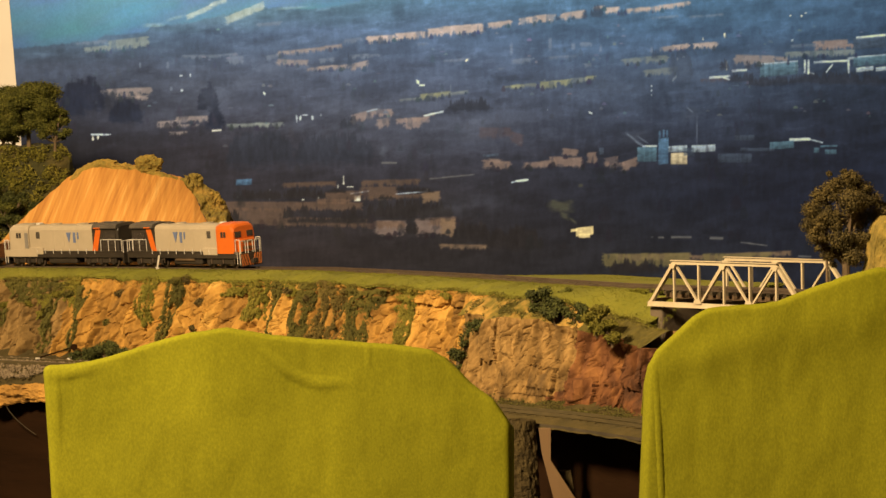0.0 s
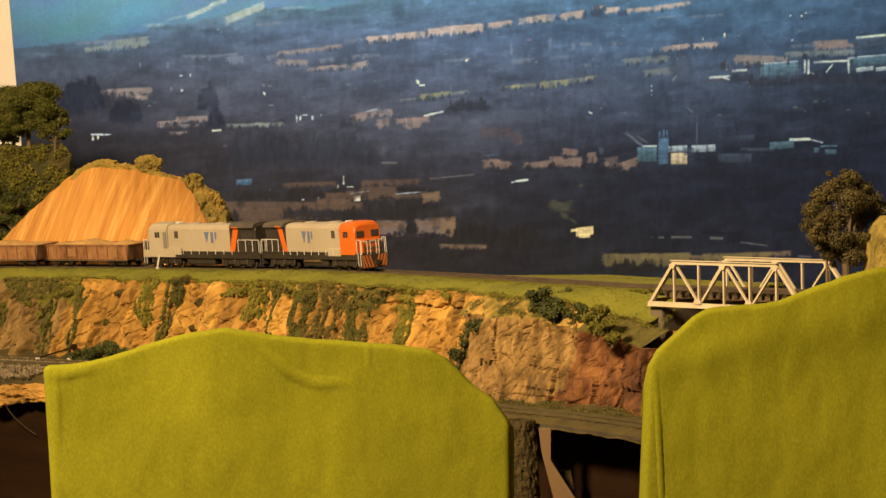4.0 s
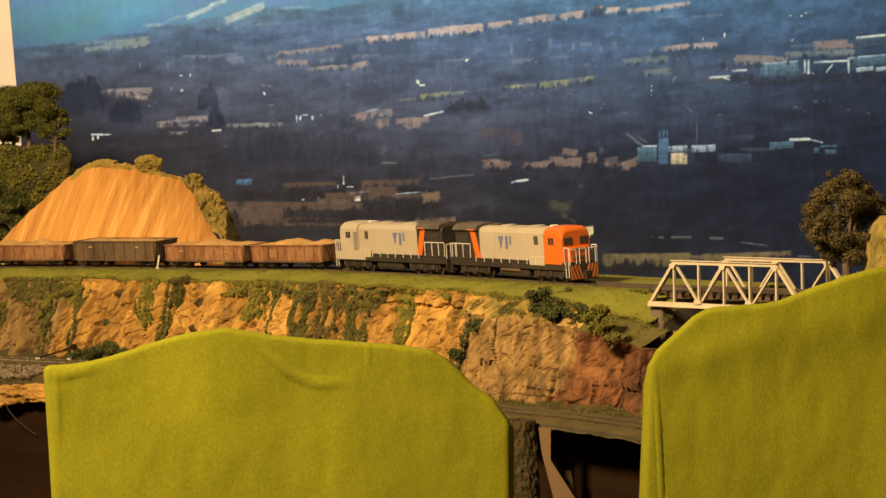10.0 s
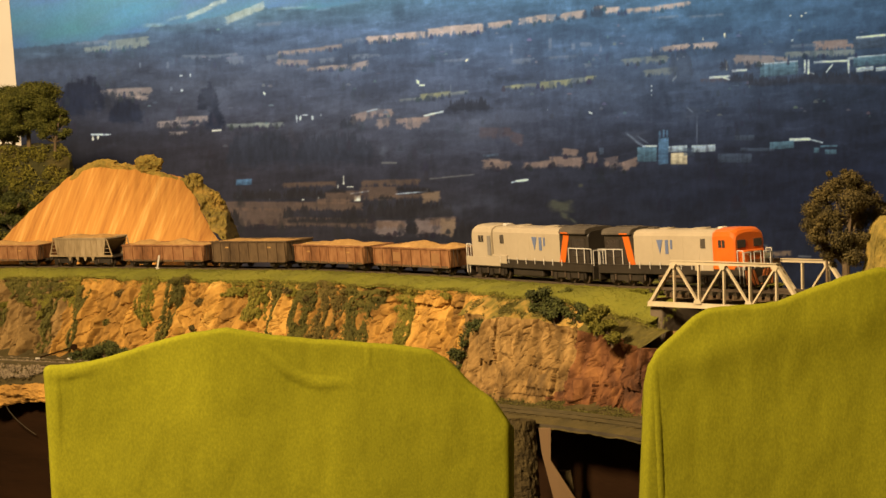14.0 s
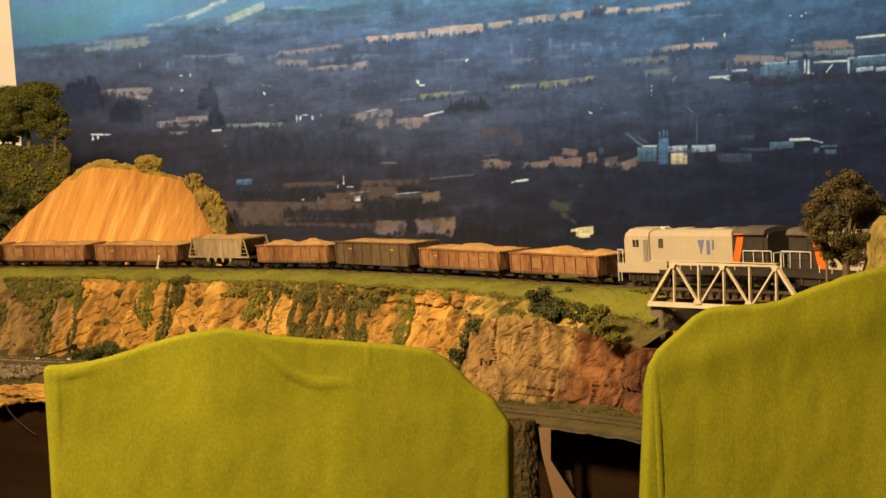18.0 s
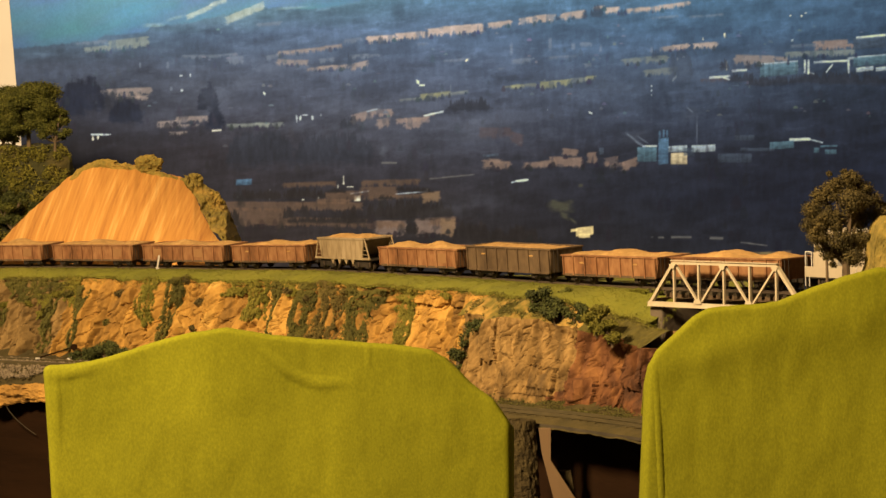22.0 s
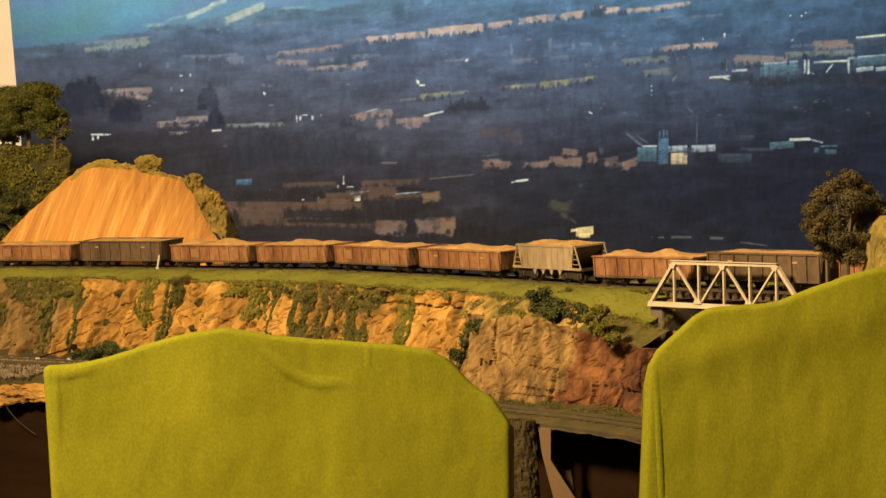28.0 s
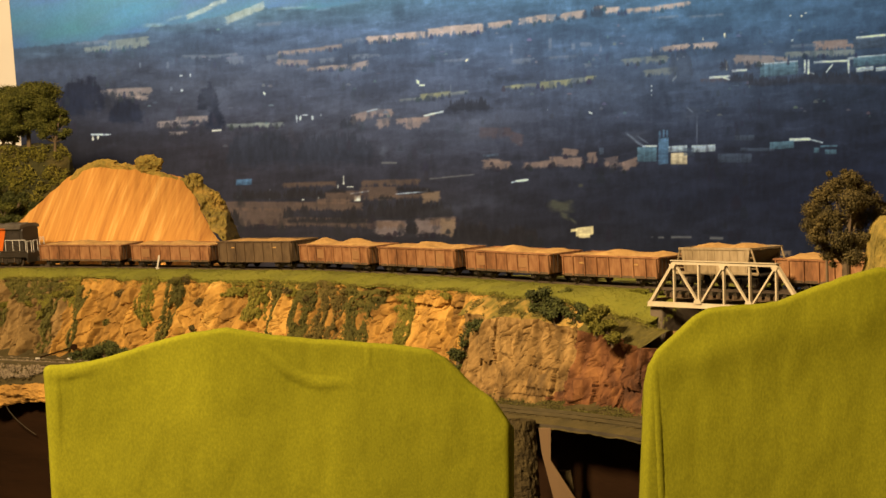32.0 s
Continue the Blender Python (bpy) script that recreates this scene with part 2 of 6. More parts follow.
def riding(s, length, lean=0.0):
    """The pose of a vehicle of that length whose middle is at s: x ahead, y to the far side."""
    a, b = rail_at(s - length * 0.32), rail_at(s + length * 0.32)
    x = (b - a).normalized()
    y = Vector((0, 0, 1)).cross(x).normalized()
    m = Matrix((x, y, x.cross(y))).transposed().to_4x4()
    m.translation = (a + b) / 2
    return m @ Matrix.Rotation(radians(lean), 4, "X")


# ---------------------------------------------------------------- the room
def slab(name, x0, x1, y0, y1, z0, z1, mat, label, category):
    ob = part(name, box(bmesh.new(), x0, x1, y0, y1, z0, z1), mat)
    return tagged(ob, label, category, kind="structure")


slab("floor", -2.3, 2.3, -2.2, 3.2, -0.1, 0.0, "floor", "dark wooden floor of the layout room", "floor")
slab("ceiling", -2.3, 2.3, -2.2, 3.2, 2.6, 2.7, "far_wall", "plain unseen ceiling of the layout room, dulled to bounce less light", "ceiling")
slab("wall_back", -2.3, 2.3, 3.05, 3.2, 0.0, 2.6, "wall", "plain white wall behind the printed backdrop", "wall")
slab("wall_front", -2.3, 2.3, -2.2, -2.05, 0.0, 2.6, "far_wall", "plain unseen wall of the layout room, dulled to bounce less light", "wall")
slab("wall_left", -2.3, -2.15, -2.05, 3.05, 0.0, 2.6, "far_wall", "plain unseen wall of the layout room, dulled to bounce less light", "wall")
slab("wall_right", 2.15, 2.3, -2.05, 3.05, 0.0, 2.6, "far_wall", "plain unseen wall of the layout room, dulled to bounce less light", "wall")

# ---------------------------------------------------------------- terrain beside the upper track
EDGE_S = [-0.9, -0.176, 0.07, 0.21, 0.33, 0.45, 0.55, 0.60, 0.63, 0.72, 0.78, 0.81, 0.84]
EDGE_O = [0.050, 0.050, 0.052, 0.052, 0.052, 0.052, 0.052, 0.052, 0.060, 0.060, 0.054, 0.048, 0.044]
EDGE_D = [0.005, 0.005, 0.005, 0.005, 0.005, 0.005, 0.005, 0.004, 0.004, 0.005, 0.011, 0.017, 0.025]
LOW_S = [-0.9, -0.15, 0.4, 0.75, 1.0]
LOW_Z = [1.058, 1.061, 1.076, 1.088, 1.092]


def edge(s):
    o, d = lerp(s, EDGE_S, EDGE_O), lerp(s, EDGE_S, EDGE_D)
    o += 0.006 * fbm(s * 14, 3.1, 0) + 0.003 * fbm(s * 50, 1.1, 0)
    return rail_at(s, o, -0.006 - d + 0.003 * fbm(s * 30, 7.7, 0))


def shelf_point(s, v):
    """The grassy shelf across the track: v = 0 at its far side, 1 at the cliff's edge."""
    e, f = edge(s), rail_at(s, lerp(s, (0.45, 0.60), (-0.055, -0.095)), lerp(s, (0.45, 0.60), (-0.006, -0.001)))
    near = rail_at(s, 0.017, lerp(s, (0.78, 0.82), (-0.0025, -0.012)))
    if v < 0.4:
        p = f.lerp(near, v / 0.4)
    else:
        w = (v - 0.4) / 0.6
        p = near.lerp(e, w)
        p.z += (near.z - e.z) * lerp(s, (0.74, 0.80), (0.40, -0.25)) * math.sin(math.pi * w)
        p.z += 0.0018 * fbm(p.x * 60, p.y * 60, 0) * min(1, w * 4)
    return p


shelf = part("ground", sheet(480, 18, lambda u, v: shelf_point(-0.9 + 1.720 * u, v)), "grass", smooth=True)
tagged(shelf, "olive green turf along the upper track above the cliff", "ground", kind="structure")
back = part("bank", sheet(200, 2, lambda u, v: shelf_point(-0.9 + 1.720 * u, 0) - Vector((0, -0.01 * v, 0.18 * v))), "hill_green")
tagged(back, "dark scrub bank falling away behind the track", "bank", kind="structure")


def cliff_face(s0, s1, out, rough, seed, chip=0.002, slant=0.0, ledge=0.0, shelf_out=0.0, v0=0.0, v1=1.0, tall=1.0, slab=0.0):
    """A plaster rock face under the turf's edge; a ledge lets a sloping bank run out before the face drops."""
    def fn(u, v):
        v = v0 + (v1 - v0) * v
        s = s0 + (s1 - s0) * u
        e = edge(s)
        a = along(s, 3)
        base_z = lerp(s, LOW_S, LOW_Z) - 0.004
        z = e.z + (base_z - e.z) * v
        if ledge and v < ledge:
            push = shelf_out * (v / ledge) ** 0.8
            calm = 0.35 + 0.3 * v / ledge
        elif ledge:
            push = shelf_out + (out - shelf_out) * ((v - ledge) / (1 - ledge)) ** 1.5
            calm = min(1, 0.65 + (v - ledge) * 4)
        else:
            push = out * v ** 0.8
            calm = min(1, v * 5 + 0.15)
        warp = 0.010 * fbm(s * 18, z * 18, seed + 6)
        q = s + slant * z + warp
        cells = noise.voronoi(Vector((q * 36, (z + 0.25 * s) * 11 * tall, seed)))[0]
        push += rough * calm * (0.9 * fbm(q * (17 / tall ** 0.7) + seed, z * 6 * tall, seed) + 1.5 * min(0.45, cells[1] - cells[0]) - 0.35)
        slip = abs(fbm((q + 0.35 * z) * 26, (z - 0.8 * s) * 9, seed + 12))
        push -= rough * 0.6 * tall * calm * max(0.0, 0.15 - slip) / 0.15
        slip = abs(fbm((q - 0.8 * z) * 55, (z + 0.6 * s) * 16, seed + 15))
        push -= rough * 0.25 * tall * calm * max(0.0, 0.16 - slip) / 0.16
        fine_cells = noise.voronoi(Vector(((q - warp) * 120, (z - 0.2 * s) * 46 * tall ** 0.5, seed + 3)))[0]
        push += chip * min(0.5, fine_cells[1] - fine_cells[0]) * calm
        push += 0.0011 * fbm(s * 150, z * 120, seed + 8)
        if slab and not ledge:
            push += 0.0042 * max(0.0, 1 - v / 0.28) * lerp(s, (0.35, 0.50), (0.3, 1.0)) * (noise.cell(Vector((s * 11, z * 240 + 1.2 * fbm(s * 30, 3, 1), 4))) - 0.3)
        if slab:
            jag = 0.35 * fbm(s * 30, z * 16, seed + 20)
            push += slab * calm * lerp(s, (0.835, 0.850), (1.0, 0.0)) * (noise.cell(Vector((s * 46 + jag, z * 9 + 0.4 * jag, seed))) + 0.12 * noise.cell(Vector((s * 105 - jag, z * 13, seed + 9))) - 0.6)
        return (e.x - push * math.sin(a), e.y - push * math.cos(a), z + 0.0015 * fbm(s * 70, z * 70, seed))
    return fn


OCHRE = cliff_face(-0.42, 0.652, 0.028, 0.012, 2.0, 0.0030, -0.16, slab=0.0030)


def rock(s0, s1, v0=0.0, v1=1.0):
    return cliff_face(s0, s1, 0.042, 0.010, 11.0, 0.006, -0.05, 0.17, 0.026, v0, v1, 0.5, 0.0046)


BROWN = rock(0.634, 0.775)
FACE = rock(0.634, 0.868, 0.165)


def seam(v):
    """Where the brown rock meets the red, as a share of the face's length."""
    return 0.60 + 0.05 * fbm(v * 4, 8, 2) + 0.02 * fbm(v * 17, 5, 2) - 0.05 * v


ochre_cliff = tagged(part("cliff", sheet(560, 90, lambda u, v: OCHRE(0.37 + 0.63 * u, v)), "cliff"),
                     "eroded ochre earth cliff with deep gullies below the turf", "cliff", kind="structure")
tagged(part("cliff", sheet(325, 90, lambda u, v: OCHRE(0.37 * u, v)), "dim_grey_rock"),
                    "greyer brown earth cliff with moss above the lower track, darkened for weaker light", "cliff", kind="structure")
tagged(part("cliff", sheet(230, 110, lambda u, v: FACE(u * seam(v), v)), "brown_rock"),
                     "weathered brown rock face jutting out of the cliff", "cliff", kind="structure")
tagged(part("cliff", sheet(150, 110, lambda u, v: FACE(seam(v) + (1 - seam(v)) * u, v)), "red_rock"),
                   "reddish rock face beside the bridge", "cliff", kind="structure")
tagged(part("bank", sheet(220, 30, rock(0.628, 0.775, 0.0, 0.175)), "mossy_bank"),
       "mossy ochre bank between the turf and the brown rock", "bank", kind="structure")
tagged(part("bank", sheet(120, 30, rock(0.775, 0.846, 0.0, 0.175)), "shaded_bank"),
       "turf bank spilling down beside the bridge, its shade put into the colour", "bank", kind="structure")


def gorge_point(u, v):
    e = edge(0.842)
    a = along(0.842, 3)
    far = 0.30 * u
    z = e.z + (0.98 - e.z) * v
    w = -0.03 * v + far + 0.004 * fbm(u * 9, v * 9, 5)
    t = 0.006 * fbm(u * 12, v * 7, 2) + 0.012 * v
    return (e.x + w * math.sin(a) + t * math.cos(a), e.y + w * math.cos(a) - t * math.sin(a), z)


tagged(part("gorge_side", sheet(40, 40, gorge_point), "brown_rock"), "dark brown rock side of the gorge under the bridge", "cliff", kind="structure")


# lower ledge with the second track
def foot(s):
    o = lerp(s, EDGE_S, EDGE_O)
    return o + 0.030


def low_point(s, v, up=0.0):
    k = max(0.0, (v - 0.75) / 0.25) * lerp(s, (0.02, 0.20), (1.0, 0.0))
    p = rail_at(s, foot(s) - 0.02 + 0.090 * v + 0.040 * k)
    p.z = lerp(s, LOW_S, LOW_Z) + up - 0.010 * k
    return p


def low_surface(u, v):
    s = -0.9 + 1.93 * u
    p = low_point(s, v)
    p.z += 0.0025 * fbm(p.x * 45, p.y * 45, 2) * (1 if v < 0.45 or v > 0.93 else 0.2)
    if v < 0.5:
        p.z += 0.013 * (1 - v / 0.5) ** 2 * (0.7 + 0.6 * fbm(p.x * 25, p.y * 25, 7)) + 0.003 * abs(fbm(p.x * 110, p.y * 110, 4)) * (1 - v / 0.5)
    if v > 0.8:
        p.z -= 0.006 * ((v - 0.8) / 0.2) ** 2
    return p


tagged(part("lower_ledge", sheet(460, 26, low_surface), "earth", smooth=True), "bare earth ledge carrying the lower track", "ground", kind="structure")


def rim_point(u, v):
    s = -0.9 + 1.93 * u
    p = low_point(s, 1.0, -0.006 - 0.019 * v - 0.004 * v * fbm(s * 22, 1, 4) + 0.0012 * fbm(s * 130, v * 5, 4))
    a = along(s, 3)
    k = 0.004 * fbm(s * 30, v * 2.5, 9) + 0.0022 * abs(fbm(s * 95 + 3 * v, v * 5, 3)) + 0.0008 * fbm(s * 300, v * 14, 6) + 0.004 * math.sin(v * 2.6)
    return (p.x - k * math.sin(a), p.y - k * math.cos(a), p.z)


tagged(part("ledge_rim", sheet(620, 14, lambda u, v: rim_point(u * 0.56, v)), "cliff"), "crumbling ochre plaster rim of the lower ledge", "rim", kind="structure")
tagged(part("ledge_beam", sheet(120, 2, lambda u, v: low_point(0.20 + 0.83 * u, 0.985, -0.003 - 0.0022 * v)), "tie"), "thin dark edge beam of the lower ledge", "beam", kind="structure")


# The recessed right part is a dark sheet in place of shaded empty space.
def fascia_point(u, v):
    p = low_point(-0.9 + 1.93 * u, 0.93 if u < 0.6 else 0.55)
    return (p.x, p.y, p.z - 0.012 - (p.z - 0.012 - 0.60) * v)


tagged(part("fascia", sheet(80, 2, fascia_point), "dark"), "dark brown board below the lower ledge, its right part standing for unlit depth", "board", kind="structure")


def rails(name, fn, s0, s1, n, gauge, height, label, mat="steel"):
    """Two rails and their ties along fn(s, side, up)."""
    track = empty(name)
    for k in (-1, 1):
        def rail(u, v):
            s = s0 + (s1 - s0) * u
            o = k * gauge / 2 + (-0.0007, -0.0004, 0.0004, 0.0007)[min(3, int(v * 3 + 0.5))]
            up = (-height, 0, 0, -height)[min(3, int(v * 3 + 0.5))]
            return fn(s, o, up)
        part("rail", sheet(n, 3, rail), mat, track)
    bm = bmesh.new()
    count = int((s1 - s0) / 0.0085)
    for i in range(count):
        s = s0 + (s1 - s0) * (i + 0.5) / count
        a, b = fn(s, -gauge * 0.85, -height - 0.0012), fn(s, gauge * 0.85, -height - 0.0012)
        bar(bm, a, b, 0.0024, 0.0032, (b - a).cross(Vector((0, 0, 1))))
    tagged(part("tie", bm, "tie" if mat == "steel" else "earth", track), kind="stuff")
    tagged(track, label, "railway track")
    return track


rails("railway_track", lambda s, o, up: rail_at(s, o, up - o * math.tan(radians(cant(s)))), -2.5, 2.3, 700, 0.0165, 0.0022, "rusty model railway track on dark ties on the turf shelf")


def low_line(s, o, up):
    p = low_point(s, 0.68 + o / 0.090)
    p.z += 0.0026 + up
    return p


rails("railway_track", low_line, -0.9, 1.02, 320, 0.0165, 0.0022, "earth-stained lower railway track at the foot of the cliff", "stained_rail")

# roadbed off both ends of the scenery, which carries the hidden track
for s0, s1 in ((-2.5, -0.9), (0.985, 2.3)):
    bed = part("roadbed", sheet(160, 3, lambda u, v: rail_at(s0 + (s1 - s0) * u, -0.022 + 0.044 * v, -0.0035)), "earth")
    tagged(bed, "narrow earth roadbed under the track", "roadbed", kind="structure")

# ---------------------------------------------------------------- orange spoil heap and the green hill
HEAP = [(-0.5317, 1.1425), (-0.4939, 1.1690), (-0.4750, 1.1891), (-0.4561, 1.2068), (-0.4183, 1.2402), (-0.3994, 1.2546), (-0.3837, 1.2591), (-0.3648, 1.2559), (-0.3427, 1.2540), (-0.3112, 1.2458), (-0.2766, 1.2370), (-0.2621, 1.2257), (-0.2432, 1.2087), (-0.2381, 1.1898), (-0.2262, 1.1690)]
HILL = [(-0.6305, 1.2797), (-0.5292, 1.2716), (-0.5022, 1.2716), (-0.4550, 1.2730), (-0.4442, 1.2629), (-0.4401, 1.2258), (-0.4381, 1.1313)]
heap_x, heap_z = [p[0] for p in HEAP], [p[1] for p in HEAP]


def heap_point(u, v):
    x = heap_x[0] + (heap_x[-1] - heap_x[0]) * u
    top = lerp(x, heap_x, heap_z) + 0.002 * fbm(x * 60, 1, 1)
    foot_y = float(np.interp(x * 0.94, LINE_X[2100:3200], LINE_Y[2100:3200])) + 0.045
    base = float(np.interp(x * 0.94, LINE_X[2100:3200], LINE_Z[2100:3200])) - 0.008
    k = (foot_y + (2.52 - foot_y) * v) / 2.52
    streak = 0.0010 * fbm((x - 0.026 * v) * 70, 4, v * 0.7) + 0.0005 * fbm((x - 0.026 * v) * 300, 9, v * 1.2)
    return (x * k, foot_y + (2.52 - foot_y) * v - streak - 0.012 * math.sin(math.pi * v), base + (max(top, base + 0.002) - base) * v)


heap = empty("spoil_heap")
def flank_edge(v):
    return 0.790 + 0.155 * min(1.0, 1.55 * (1 - v)) + 0.016 * fbm(v * 7, 3, 3)


def flank_point(u, v):
    """Rocky flank at the right of the heap."""
    u = flank_edge(v) - 0.004 + (1.004 - flank_edge(v)) * u
    x, y, z = heap_point(u, v)
    k = 0.5 + fbm(x * 45, z * 45, 8) + 0.5 * abs(fbm(x * 130, z * 130, 2))
    return (x + 0.004 * k, y - 0.012 * k, z + 0.003 * k)


part("slope", sheet(240, 50, lambda u, v: heap_point(u * flank_edge(v), v)), "spoil", heap)
part("rocky_flank", sheet(60, 60, flank_point), "rim_rock", heap, "yellow green rocky flank")


def lumpy(centre, size, seed, rough=0.25, subdiv=3):
    bm = bmesh.new()
    bmesh.ops.create_icosphere(bm, subdivisions=subdiv, radius=1)
    for v in bm.verts:
        k = 1 + rough * fbm(v.co.x * 1.6 + seed, v.co.y * 1.6, v.co.z * 1.6 + seed) * 1.6 + 0.10 * fbm(v.co.x * 6, v.co.y * 6 + seed, v.co.z * 6)
        v.co = Vector((v.co.x * size[0], v.co.y * size[1], v.co.z * size[2])) * k + Vector(centre)
    return bm


def crest_point(u, v):
    """A lumpy rock band along the heap's top, wider down its right flank."""
    i = u * (len(HEAP) - 5) + 4
    x, z = lerp(i, range(len(HEAP)), heap_x), lerp(i, range(len(HEAP)), heap_z)
    r = (0.006 + 0.0095 * max(0.0, (u - 0.55) / 0.45) * (1 if u < 0.93 else 0.6)) * (1 + 0.5 * fbm(x * 45, z * 45, 3)) * min(1, 12 * u + 0.1)
    a = v * 2 * math.pi
    q = 1 + 0.35 * fbm(x * 50 + math.cos(a), z * 50 + math.sin(a), 7) + 0.10 * fbm(x * 170, math.cos(a) * 3, math.sin(a) * 3)
    return (x + 0.3 * r * math.cos(a) * q, 2.516 - 1.0 * r * math.cos(a) * q, z - 0.0055 + 0.95 * r * math.sin(a) * q)


part("rock_crest", sheet(200, 22, crest_point), "rim_rock", heap)
part("boulder", lumpy((-0.3285, 2.518, 1.2545), (0.0150, 0.012, 0.0112), 12, 0.22, 4), "rim_rock", heap)
part("boulder", lumpy((-0.351, 2.52, 1.250), (0.010, 0.009, 0.006), 31, 0.3, 4), "rim_rock", heap)
part("boulder", lumpy((-0.376, 2.52, 1.2535), (0.018, 0.010, 0.0070), 44, 0.3, 4), "rim_rock", heap)
part("boulder", lumpy((-0.276, 2.513, 1.238), (0.008, 0.009, 0.0065), 51, 0.3, 4), "rim_rock", heap)
part("boulder", lumpy((-0.255, 2.500, 1.216), (0.010, 0.010, 0.010), 57, 0.3, 4), "rim_rock", heap)
tagged(heap, "steep orange spoil slope with streaks and a mossy rock rim", "hill")
hx, hz = [p[0] for p in HILL], [p[1] for p in HILL]


def hill_point(u, v):
    x = hx[0] + (hx[-1] - hx[0]) * u
    top = lerp(x, hx, hz)
    z = 1.12 + (top - 1.12) * v
    return (x, 2.62 + 0.09 * v ** 2 - 0.012 * fbm(x * 25, z * 25, 3), z + 0.004 * fbm(x * 40, z * 40, 1))


def hill_top(u, v):
    x, y, z = hill_point(u, 1)
    return (x * (1 + 0.03 * v) - 0.004 * v, y + 0.08 * v, z + 0.0035 * v)


hill = empty("green_hill")
part("slope", sheet(90, 60, hill_point), "hill_green", hill)
# Mossy crest, its bright colour also making the hilltop look lit.
part("crest", sheet(90, 6, hill_top), "moss", hill)
tagged(hill, "scrub covered dark green hill behind the spoil heap", "hill")

# ---------------------------------------------------------------- bridge
BRIDGE_S0, BRIDGE_L, PANELS, TRUSS_H = 0.813, 0.160, 6, 0.0303
bridge = empty("truss_bridge", riding(BRIDGE_S0 + BRIDGE_L / 2, BRIDGE_L))


def truss(y, shift):
    g = bmesh.new
    step = BRIDGE_L / PANELS
    x0 = -BRIDGE_L / 2 + shift
    lo, hi = -0.0112, -0.0112 + TRUSS_H
    side = (0, 1, 0)
    part("bottom_chord", bar(g(), (x0 - 0.002, y, lo), (x0 + BRIDGE_L + 0.002, y, lo), 0.0030, 0.0026, side), "bridge", bridge)
    part("chord_flange", bar(g(), (x0 - 0.002, y, lo - 0.0018), (x0 + BRIDGE_L + 0.002, y, lo - 0.0018), 0.0007, 0.0046, side), "bridge", bridge)
    part("top_chord", bar(g(), (x0 + step - 0.001, y, hi), (x0 + BRIDGE_L - step + 0.001, y, hi), 0.0020, 0.0026, side), "bridge", bridge)
    part("chord_flange", bar(g(), (x0 + step - 0.002, y, hi + 0.0019), (x0 + BRIDGE_L - step + 0.002, y, hi + 0.0013), 0.0006, 0.0046, side), "bridge", bridge)
    for i in range(1, PANELS):
        x = x0 + i * step
        part("post", bar(g(), (x, y, lo), (x, y, hi), 0.0015, 0.0018, side), "bridge", bridge)
    for a, b in ((1, 2), (3, 2), (3, 4), (5, 4)):
        part("diagonal", bar(g(), (x0 + a * step, y + 0.0006, hi), (x0 + b * step, y + 0.0006, lo), 0.0015, 0.0016, side), "bridge", bridge)
    for a, b in ((0, 1), (6, 5)):
        part("end_post", bar(g(), (x0 + a * step, y, lo), (x0 + b * step, y, hi), 0.0024, 0.0028, side), "bridge", bridge)
    for i in (2, 4):
        x = x0 + i * step
        bm = prism(g(), [(x - 0.0045, lo + 0.001), (x + 0.0045, lo + 0.001), (x + 0.0022, lo + 0.0048), (x - 0.0022, lo + 0.0048)], y - 0.0022, y - 0.0016)
        part("gusset", bm, "bridge", bridge)
    for i in (1, 3, 5):
        x = x0 + i * step
        bm = prism(g(), [(x - 0.0036, hi - 0.0008), (x + 0.0036, hi - 0.0008), (x + 0.0018, hi - 0.004), (x - 0.0018, hi - 0.004)], y - 0.0022, y - 0.0016)
        part("gusset", bm, "bridge", bridge)


truss(-0.034, 0.0)
truss(0.034, -0.0165)
for i in range(PANELS + 1):
    x = -BRIDGE_L / 2 + i * BRIDGE_L / PANELS
    part("floor_beam", bar(bmesh.new(), (x, -0.034, -0.0098), (x - 0.0165, 0.034, -0.0098), 0.004, 0.003, (1, 0, 0)), "dark_oxide", bridge)
for y in (-0.009, 0.009):
    part("stringer", bar(bmesh.new(), (-BRIDGE_L / 2 - 0.01, y, -0.0065), (BRIDGE_L / 2 + 0.01, y, -0.0065), 0.004, 0.0025, (0, 1, 0)), "dark_oxide", bridge)
tagged(bridge, "cream painted steel pony truss bridge over the gorge", "bridge")

abut = empty("bridge_abutment")
m = riding(BRIDGE_S0 + 0.004, 0.03)
part("pier", box(bmesh.new(), -0.008, 0.006, -0.032, 0.040, -0.20, -0.0135, m, 0.0015), "concrete", abut)
part("wing_wall", prism(bmesh.new(), [(0.0, 0.0), (0.0, -0.08), (0.03, -0.08)], -0.002, 0.002), "concrete", abut).matrix_basis = m @ pose(0.006, -0.028, -0.030)
tagged(abut, "grey concrete abutment under the bridge end", "abutment")
abut2 = empty("bridge_abutment")
part("pier", box(bmesh.new(), -0.010, 0.012, -0.045, 0.042, -0.20, -0.0105, riding(BRIDGE_S0 + BRIDGE_L + 0.008, 0.03), 0.0015), "concrete", abut2)
tagged(abut2, "grey concrete abutment under the bridge end", "abutment")

# far bank beyond the bridge
def far_shelf(u, v):
    s = 0.985 + 0.6 * u
    p = rail_at(s, -0.30 + 0.40 * v, -0.0065)
    p.z += 0.004 * fbm(p.x * 30, p.y * 30, 2) * (1 if v < 0.68 else 0) - (0.012 if v > 0.97 else 0)
    return p


tagged(part("far_bank", sheet(80, 30, far_shelf), "grass", smooth=True), "rough turf bank beyond the bridge", "ground", kind="structure")
